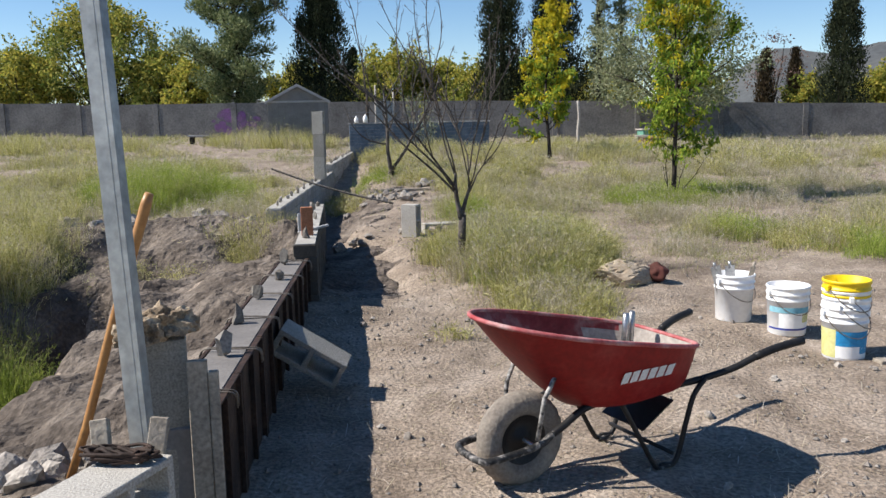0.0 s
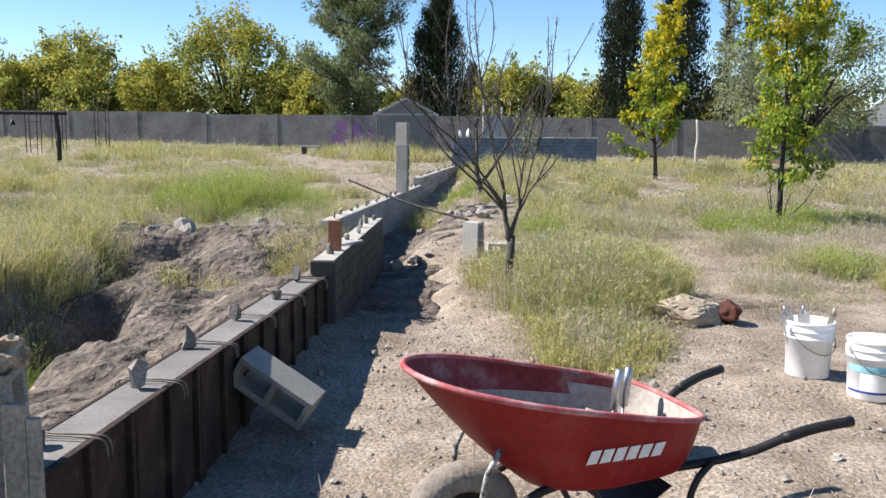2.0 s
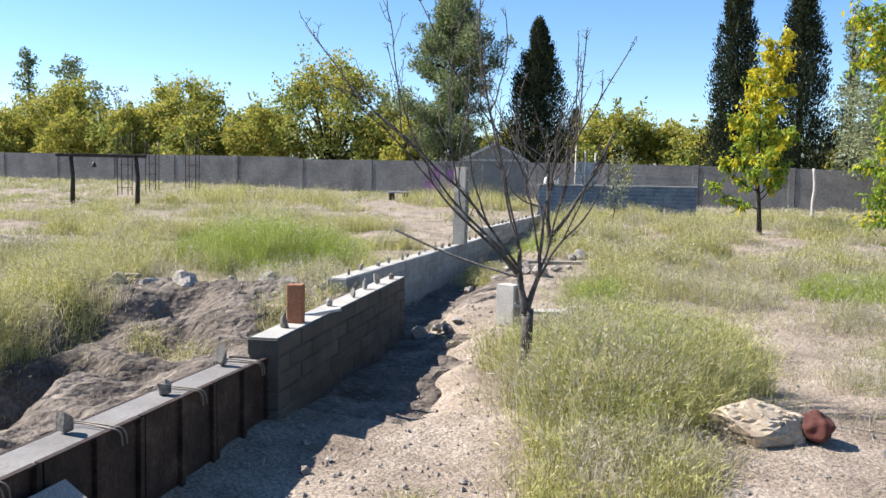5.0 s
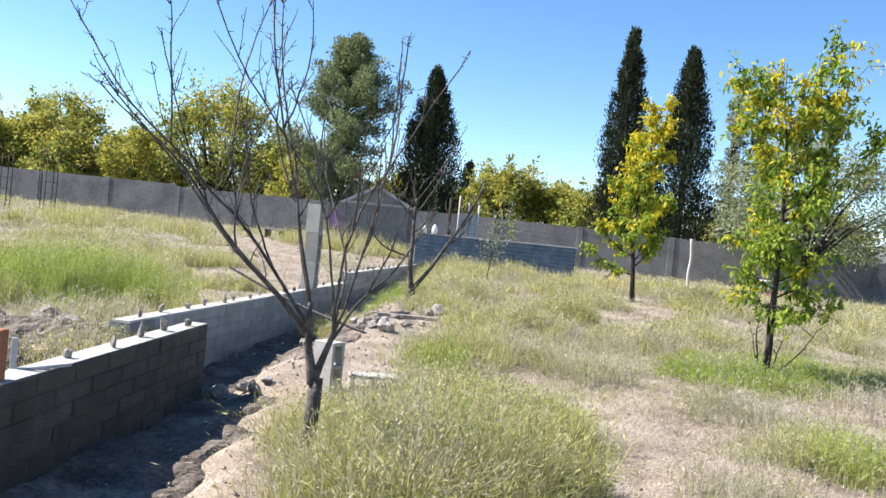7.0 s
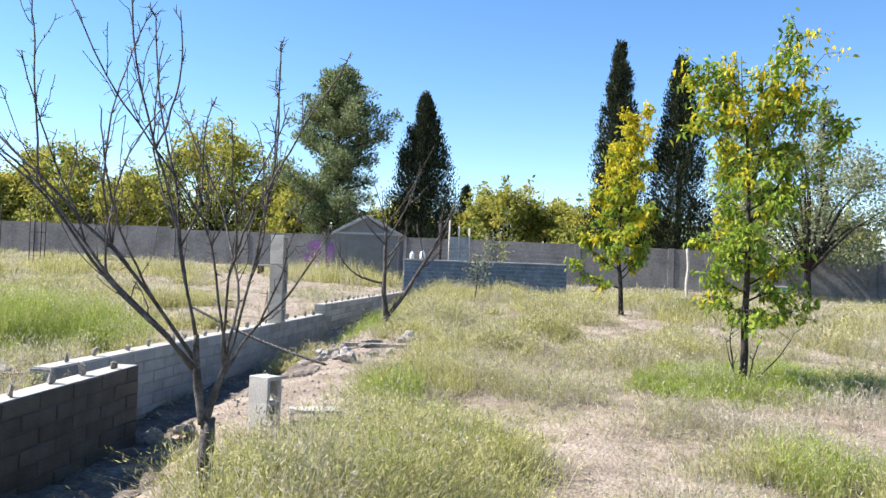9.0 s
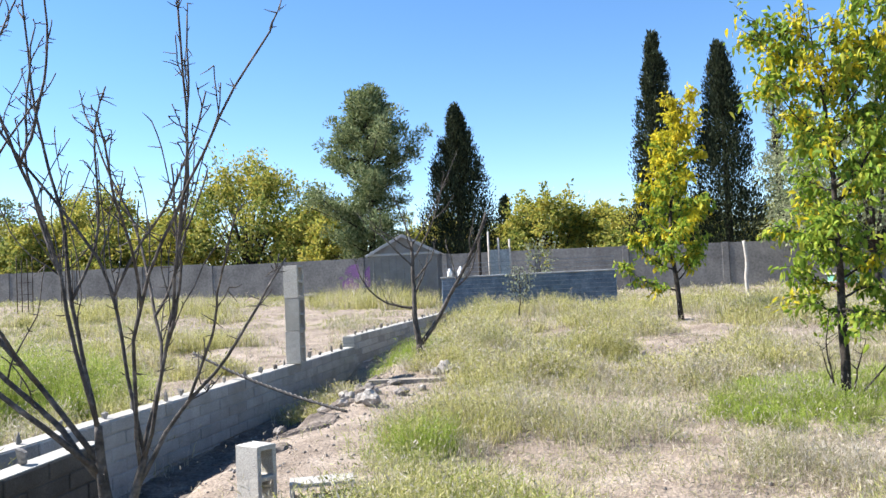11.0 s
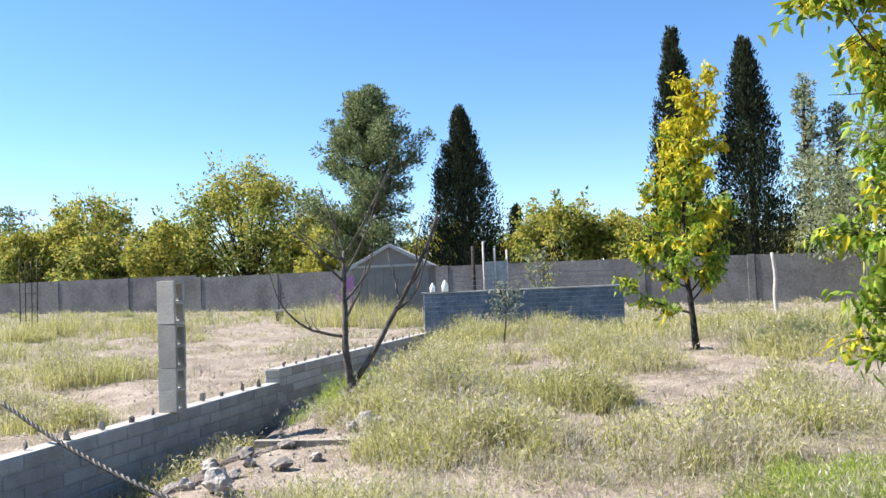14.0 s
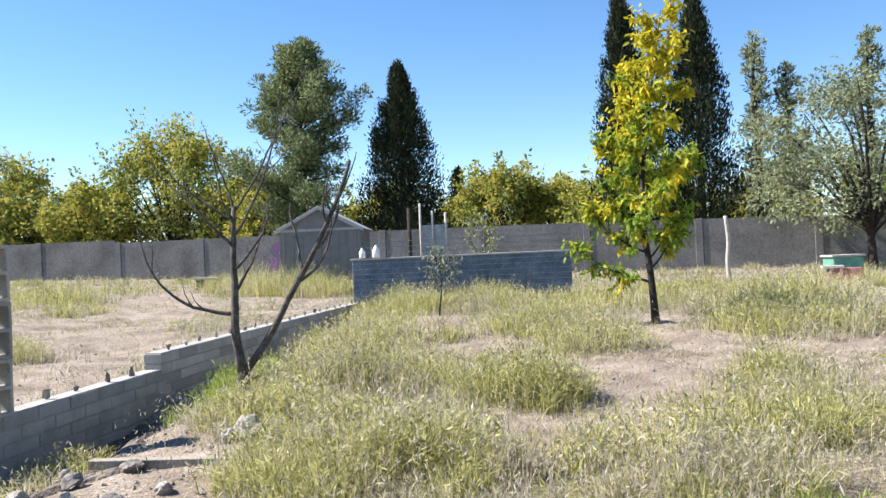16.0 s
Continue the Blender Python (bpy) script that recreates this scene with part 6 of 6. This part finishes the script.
def cover(x, y):
    """How thickly grass grows, 0 to 1."""
    c = 0.74 + 0.5 * waves(x, y, 2.6, 4) + 0.34 * waves(x, y, 0.9, 6)
    edge = 9.1 + 1.7 * sstep(2.9, 4.2, x) + 0.45 * waves(x, y, 1.6, 9) + 2.0 * (1 - sstep(1.3, 2.0, x))
    c = np.where(x > 0.2, c * sstep(-0.15, 0.55, y - edge), c)
    strip = 1.45 + 0.62 * (1 - sstep(13.5, 15.0, y)) + 0.3 * waves(x, y, 1.8, 2) - 0.65 * sstep(17.0, 18.6, y)
    c = np.where((x > 0.0) & (y < 29), c * sstep(-0.1, 0.5, x - strip), c)
    for bx, by, rx, ry in BARE:
        q = ((x - bx) / rx) ** 2 + ((y - by) / ry) ** 2
        c = c * (1 - 0.82 * np.exp(-q * q * 0.8))
    c = np.where((x < 0.1) & (x > -9), c - 0.22 * sstep(15.5, 17.5, y) * (1 - sstep(27, 31, y)), c)
    p = path_dist(x, y, [(-0.9, 15.6), (-1.6, 19), (-2.7, 23), (-5.4, 32), (-6.6, 38)])
    wd = np.interp(y, [14, 17, 22, 27, 34, 40], [0.4, 1.0, 1.5, 1.3, 0.6, 0.4])
    c = np.where(x < 0.1, c * sstep(-0.5, 0.5, p - wd + 0.35 * waves(x, y, 1.4, 7)), c)
    pitm = (x < 0.75) & (y < 13.2) & (x > -2.6)
    c = np.where(pitm, c * 0.16, c)
    thin = 0.20 * sstep(11.5, 13.5, y) * sstep(0.25, 0.9, np.abs(x - 0.4)) * np.where((x > 0.3) & (x < 2.4) & (y < 17.8), 0.25, 1.0)
    return np.clip(np.maximum(c, thin), 0, 1)


def stalks(x, y, h, width, nr, spread_, away, reps, leaf):
    """Thin arching stems, each with a few small side leaves and a seed head."""
    n = len(x)
    z = ground_z(x, y) - 0.01
    a = away + nr.normal(0, 1.3, n)
    lean = np.minimum(np.abs(nr.normal(0, spread_, n)) + 0.06, 1.25)
    b = a + nr.uniform(-1.2, 1.2, n) + 1.57
    S = np.stack([np.cos(b), np.sin(b), np.zeros(n)], 1) * width * 0.5

    def at(t):
        r = lean * h * t ** 1.7
        return np.stack([x + np.cos(a) * r, y + np.sin(a) * r, z + h * (t - 0.30 * np.minimum(lean, 1) * t * t)], 1)

    one = np.ones(n)
    m, tip = at(one * 0.55), at(one)
    root = np.stack([x, y, z], 1)
    V = [np.stack([root - S, root + S, m - S * 0.8, m + S * 0.8, tip], 1).reshape(-1, 3)]
    i = np.arange(n)[:, None] * 5
    F = [np.concatenate([i + [[0, 1, 3]], i + [[0, 3, 2]], i + [[2, 3, 4]]], 1).reshape(-1, 3)]
    base = n * 5
    for k in range(reps):
        head = k == 0 and reps > 1
        t = nr.uniform(0.86, 1.0, n) if head else nr.uniform(0.2, 0.95, n)
        g = nr.uniform(0, 6.283, n)
        d = np.stack([np.cos(g), np.sin(g), one * 0.5], 1) if not head else np.stack([np.cos(a) * lean, np.sin(a) * lean, one * 0.9], 1)
        v, f = leaves(at(t), d, leaf * (0.75 if head else 1.0), leaf * (0.09 if head else 0.11), nr, 0.1, 0.35 if head else 0.5)
        V.append(v)
        F.append(f + base)
        base += len(v)
    return np.concatenate(V), np.concatenate(F)


def scatter(nr, x0, x1, y0, y1, per_m2):
    n = int((x1 - x0) * (y1 - y0) * per_m2)
    m = max(8, n // 38)
    cx, cy, size = nr.uniform(x0, x1, m), nr.uniform(y0, y1, m), nr.uniform(0.5, 1.5, m)
    k = nr.randint(0, m, n)
    ox, oy = nr.normal(0, 1, n), nr.normal(0, 1, n)
    loose = nr.uniform(0, 1, n) < 0.22
    r = np.where(loose, 0.30, 0.062) * size[k] * (1.6 if per_m2 < 700 else 1.0) * (2.0 if per_m2 < 150 else 1.0)
    return cx[k] + ox * r, cy[k] + oy * r, np.arctan2(oy, ox), size[k]


ZONES = [(0.2, 8.0, 9.0, 14.0, 3300, 0.19, 0.0040), (0.2, 10.0, 14.0, 19.0, 1700, 0.18, 0.0055), (0.2, 13, 19.0, 26.0, 820, 0.18, 0.008), (-6, 0.0, 11.0, 19.0, 1100, 0.19, 0.006), (-13, 0.0, 19.0, 27.0, 520, 0.18, 0.010),
         (-30, 28, 26, 34, 190, 0.15, 0.018), (-45, 36, 34, 45, 95, 0.17, 0.03), (-18, -7, 10, 19, 260, 0.22, 0.014), (-34, -14, 19, 27, 120, 0.2, 0.024), (9, 22, 12, 27, 150, 0.2, 0.018), (4.5, 9, 8.2, 10.5, 500, 0.2, 0.008)]
nr = np.random.RandomState(5)
FV, FF, GV, GF = [], [], [], []
for x0, x1, y0, y1, dens, hh, wd in ZONES:
    x, y, away, size = scatter(nr, x0, x1, y0, y1, dens)
    c = cover(x, y)
    keep = nr.uniform(0, 1, len(x)) < c ** 1.3
    x, y, c, away, size = x[keep], y[keep], c[keep], away[keep], size[keep]
    keep = (y < wall_y(x) - 0.15) & ~((np.abs(x - 0.05) < 0.13) & (y > 12.6) & (y < 29))
    x, y, c, away, size = x[keep], y[keep], c[keep], away[keep], size[keep]
    lush = 0.5 + 0.5 * waves(x, y, 5.0, 12) + 0.25 * waves(x, y, 1.2, 13)
    h = hh * (0.55 + 0.75 * c) * nr.uniform(0.45, 1.35, len(x)) * (0.45 + 0.6 * size) * (0.85 + 0.35 * waves(x, y, 3.4, 14))
    mound = np.clip(0.5 + 0.75 * waves(x, y, 1.7, 21), 0, 1.3)
    h = np.clip(h * (0.26 + 0.72 * mound), 0.03, 0.45)
    keep = nr.uniform(0, 1, len(x)) < 0.42 + 0.45 * mound
    x, y, c, away, size, h, lush = x[keep], y[keep], c[keep], away[keep], size[keep], h[keep], lush[keep]
    g = nr.uniform(0, 1, len(x)) < np.clip(lush * 0.55 + 0.12 + 0.36 * (x < -1.5), 0.08, 0.9)
    for sel, V, F in ((~g, FV, FF), (g, GV, GF)):
        near = wd < 0.007
        v, f = stalks(x[sel], y[sel], h[sel], wd * 0.75, nr, 0.62, away[sel], 2 if near else 1, 0.030 + 4.5 * wd)
        F.append(f + sum(len(q) for q in V))
        V.append(v)


def stuff(name, V, F, mat, label, category="grass"):
    ob = new(name, fast_mesh(name, np.concatenate(V), np.concatenate(F), mat))
    return tagged(ob, label, category, kind="stuff")


nrs = np.random.RandomState(43)
for x0, x1, y0, y1, count in ((0.2, 8, 9, 14, 16000), (0.2, 10, 14, 19, 14000), (-6, 0, 11, 19, 9000), (0.2, 12, 19, 25, 8000)):
    x, y = nrs.uniform(x0, x1, count), nrs.uniform(y0, y1, count)
    keep = nrs.uniform(0, 1, count) < cover(x, y)
    x, y = x[keep], y[keep]
    z = ground_z(x, y) + nrs.uniform(0.08, 0.30, len(x))
    k = 0.024 if y0 < 13 else 0.034
    v, f = leaves(np.stack([x, y, z], 1), np.tile([[0, 0, 1.0]], (len(x), 1)), k, k * 0.22, nrs, -0.1, 0.6)
    FF.append(f + sum(len(q) for q in FV))
    FV.append(v)
stuff("straw_grass", FV, FF, G_STRAW, "dry straw-coloured grass covering the field")
stuff("green_grass", GV, GF, G_GREEN, "yellow-green grass mixed through the field")


def clump_blades(rows, nr, width, spread_):
    """Uneven clumps made of many small tufts, some of them dry: two lots of vertex and face lists."""
    lots = (([], []), ([], []))
    for x, y, r, h, n in rows:
        n = int(n * (2.3 if y < 16 and x > 1.5 else 1.5 if y < 21 else 0.9))
        tufts = int(8 + 42 * r * r)
        per = max(12, n // tufts)
        for _ in range(tufts):
            q, a0 = math.sqrt(nr.uniform(0, 1)), nr.uniform(0, 6.283)
            cx, cy = x + 1.25 * r * q * math.cos(a0), y + 1.1 * r * q * math.sin(a0)
            th = h * (1 - 0.5 * q * q) * nr.uniform(0.75, 1.1)
            tr = nr.uniform(0.04, 0.13) * (1 if y < 20 else 1.8)
            px, py = cx + nr.normal(0, tr, per), cy + nr.normal(0, tr, per)
            hh = th * nr.uniform(0.5, 1.1, per)
            wd_ = width * (0.34 if y < 16 else 0.6 if y < 22 else 1.0)
            v, f = stalks(px, py, hh, wd_, nr, spread_ * nr.uniform(0.4, 1.1), np.arctan2(py - cy, px - cx), 2, 0.032 + 4.5 * wd_)
            V, F = lots[1 if nr.uniform(0, 1) < 0.24 else 0]
            F.append(f + sum(len(k) for k in V))
            V.append(v)
    return lots


# lush green tufts
LUSH = [(-2.0, 15.4, 0.9, 0.8, 5000), (-1.4, 15.7, 0.6, 0.66, 2500), (-2.5, 16.3, 0.7, 0.7, 2600), (5.7, 15.6, 0.9, 0.24, 3400), (6.3, 15.9, 0.8, 0.24, 2900), (5.4, 15.1, 0.5, 0.2, 900), (-1.5, 8.8, 0.42, 0.64, 1400), (-1.75, 9.3, 0.35, 0.6, 900),
        (1.1, 19.8, 0.5, 0.35, 700), (2.35, 14.2, 0.3, 0.42, 420), (2.75, 11.2, 0.55, 0.55, 800), (2.7, 10.2, 0.4, 0.45, 500), (2.9, 12.4, 0.5, 0.5, 600), (6.9, 11.4, 0.7, 0.35, 900), (5.4, 12.6, 0.5, 0.35, 700)]
(V, F), (DV, DF) = clump_blades(LUSH, np.random.RandomState(8), 0.011, 0.55)
stuff("dry_tufts", DV, DF, G_GREEN, "yellowing grass tufts among the lush ones")
stuff("lush_grass", V, F, G_LUSH, "lush bright green grass tufts")

# dense rounded bushes of pale yellow-green growth
BUSH = [(-4.60, 23.04, 0.42, 0.42, 1200), (-2.93, 21.75, 0.42, 0.36, 1200), (-2.59, 19.18, 0.35, 0.40, 900), (-1.04, 17.92, 0.40, 0.30, 900), (-3.2, 15.0, 0.9, 0.5, 1800), (-1.5, 7.6, 0.3, 0.6, 300), (-2.5, 9.3, 0.5, 0.62, 1100), (-2.2, 9.9, 0.4, 0.6, 1100), (-2.25, 10.8, 0.4, 0.55, 1000), (-2.15, 11.6, 0.3, 0.45, 600), (-0.15, 12.2, 0.22, 0.3, 350), (-1.3, 11.6, 0.15, 0.25, 120), (-0.75, 11.4, 0.15, 0.22, 120), (-2.45, 8.3, 0.45, 0.6, 900), (2.7, 10.4, 0.52, 0.62, 2500), (2.75, 11.3, 0.8, 0.62, 2900), (2.8, 12.3, 0.7, 0.5, 2000), (3.0, 12.2, 0.6, 0.45, 1500), (3.66, 19.15, 0.36, 0.46, 1300), (1.25, 27.3, 0.7, 0.6, 1500), (2.6, 28.1, 0.6, 0.55, 900), (-3.2, 33.6, 1.5, 1.0, 2200), (-1.9, 32.2, 1.0, 0.85, 1300),
        (-4.6, 34.6, 1.0, 0.7, 1200), (7.9, 26.5, 0.8, 0.6, 1000), (-7.4, 30.5, 0.9, 0.7, 900), (-4.3, 18.6, 0.8, 0.5, 900), (2.9, 14.8, 0.6, 0.45, 1200), (2.0, 18.5, 0.5, 0.36, 1000), (2.2, 19.8, 0.8, 0.40, 1700), (2.9, 17.3, 0.7, 0.42, 1400), (0.6, 17.2, 0.35, 0.3, 500),
        (-0.5, 14.8, 0.5, 0.4, 700), (-3.4, 13.6, 0.8, 0.6, 1500), (-5.2, 13.4, 0.9, 0.55, 1300), (-4.6, 11.6, 0.9, 0.7, 2000), (-3.8, 9.6, 0.9, 0.75, 2200), (-3.0, 10.9, 0.6, 0.7, 1500), (-2.6, 12.2, 0.5, 0.6, 1000), (-3.4, 7.6, 0.9, 0.6, 1400), (-0.2, 12.6, 0.35, 0.3, 350), (5.3, 12.5, 0.35, 0.3, 500), (3.3, 17.15, 0.45, 0.42, 900), (4.6, 17.1, 0.6, 0.36, 1100), (5.4, 18.0, 0.6, 0.36, 900), (0.5, 18.2, 0.24, 0.32, 450), (6.5, 22.6, 0.6, 0.5, 1100), (2.75, 9.35, 0.4, 0.34, 900), (3.0, 11.0, 0.4, 0.45, 900), (1.3, 26.3, 0.55, 0.55, 1300), (2.75, 27.4, 0.55, 0.5, 1000), (6.05, 11.8, 0.35, 0.34, 600), (2.35, 14.6, 0.35, 0.42, 700), (-2.9, 20.8, 0.5, 0.45, 900), (-2.3, 21.5, 0.35, 0.36, 600), (-3.7, 19.6, 0.5, 0.42, 700), (-4.4, 21.2, 0.5, 0.4, 600), (1.9, 8.75, 0.08, 0.14, 60), (2.9, 9.0, 0.12, 0.22, 140), (7.6, 22.6, 0.6, 0.42, 900), (3.1, 26.4, 0.6, 0.5, 900), (3.9, 24.6, 0.45, 0.4, 800), (7.0, 24.0, 0.6, 0.5, 700), (5.0, 26.8, 1.4, 0.5, 1500), (1.8, 22.5, 0.8, 0.5, 1100), (-11.0, 31.5, 1.6, 0.7, 1500), (9.8, 22, 1.2, 0.55, 1300), (7.4, 12.2, 0.9, 0.5, 1500)]
rngc = random.Random(29)
for k in range(95):
    bx, by = rngc.uniform(-13, 13), rngc.uniform(16, 34)
    if not (-4.6 < bx < 1.6) and float(cover(bx, by)) > 0.35:
        BUSH.append((bx, by, rngc.uniform(0.25, 0.6), rngc.uniform(0.28, 0.5), 620))
(V, F), (DV, DF) = clump_blades(BUSH, np.random.RandomState(9), 0.012, 0.75)
nrs = np.random.RandomState(41)
for x, y, r, h, n in BUSH + LUSH[:3]:
    if y < 24:
        m = int(n * (1.3 if y < 16 else 0.8))
        a, q = nrs.uniform(0, 6.283, m), np.sqrt(nrs.uniform(0, 1, m))
        px, py = x + 1.1 * r * q * np.cos(a), y + 0.9 * r * q * np.sin(a)
        pz = ground_z(px, py) + h * (1 - 0.55 * q ** 2) * nrs.uniform(0.25, 1.05, m)
        k = 0.026 if y < 16 else 0.045
        half = m // 2
        for A, B, sl in ((V, F, slice(0, half)), (DV, DF, slice(half, m))):
            v, f = leaves(np.stack([px, py, pz], 1)[sl], np.tile([[0, 0, 0.7]], (len(px[sl]), 1)), k, k * 0.26, nrs, 0.0, 0.8)
            B.append(f + sum(len(q_) for q_ in A))
            A.append(v)
stuff("dry_grass_clumps", DV, DF, G_STRAW, "pale dry stems and seed heads in the grass clumps", "grass clumps")
stuff("grass_bushes", V, F, G_BUSH, "dense rounded clumps of yellow-green grass", "grass clumps")

# straw litter lying on the bare dirt
nr = np.random.RandomState(14)
n = 16000
x, y = np.concatenate([nr.uniform(-4, 7, 12000), nr.uniform(0.9, 6, 4000)]), np.concatenate([nr.uniform(5, 24, 12000), nr.uniform(5, 11, 4000)])
keep = (cover(x, y) < 0.75) & ~((x < 0.9) & (y < 9.6))
x, y = x[keep], y[keep]
n = len(x)
a, ln = nr.uniform(0, 6.283, n), 0.02 + 0.13 * nr.uniform(0, 1, n) ** 2.5
z = ground_z(x, y) + 0.006
x2, y2 = x + np.cos(a) * ln, y + np.sin(a) * ln
z2 = ground_z(x2, y2) + nr.uniform(0.004, 0.03, n)
sx, sy = -np.sin(a) * 0.0014, np.cos(a) * 0.0014
v = np.stack([np.stack([x - sx, y - sy, z], 1), np.stack([x + sx, y + sy, z], 1), np.stack([x2 + sx, y2 + sy, z2], 1), np.stack([x2 - sx, y2 - sy, z2], 1)], 1).reshape(-1, 3)
i = np.arange(n)[:, None] * 4
f = (i + [[0, 1, 2, 3]])
stuff("straw_litter", [v], [f], G_STRAW, "scattered dry straw lying on the dirt", "straw")
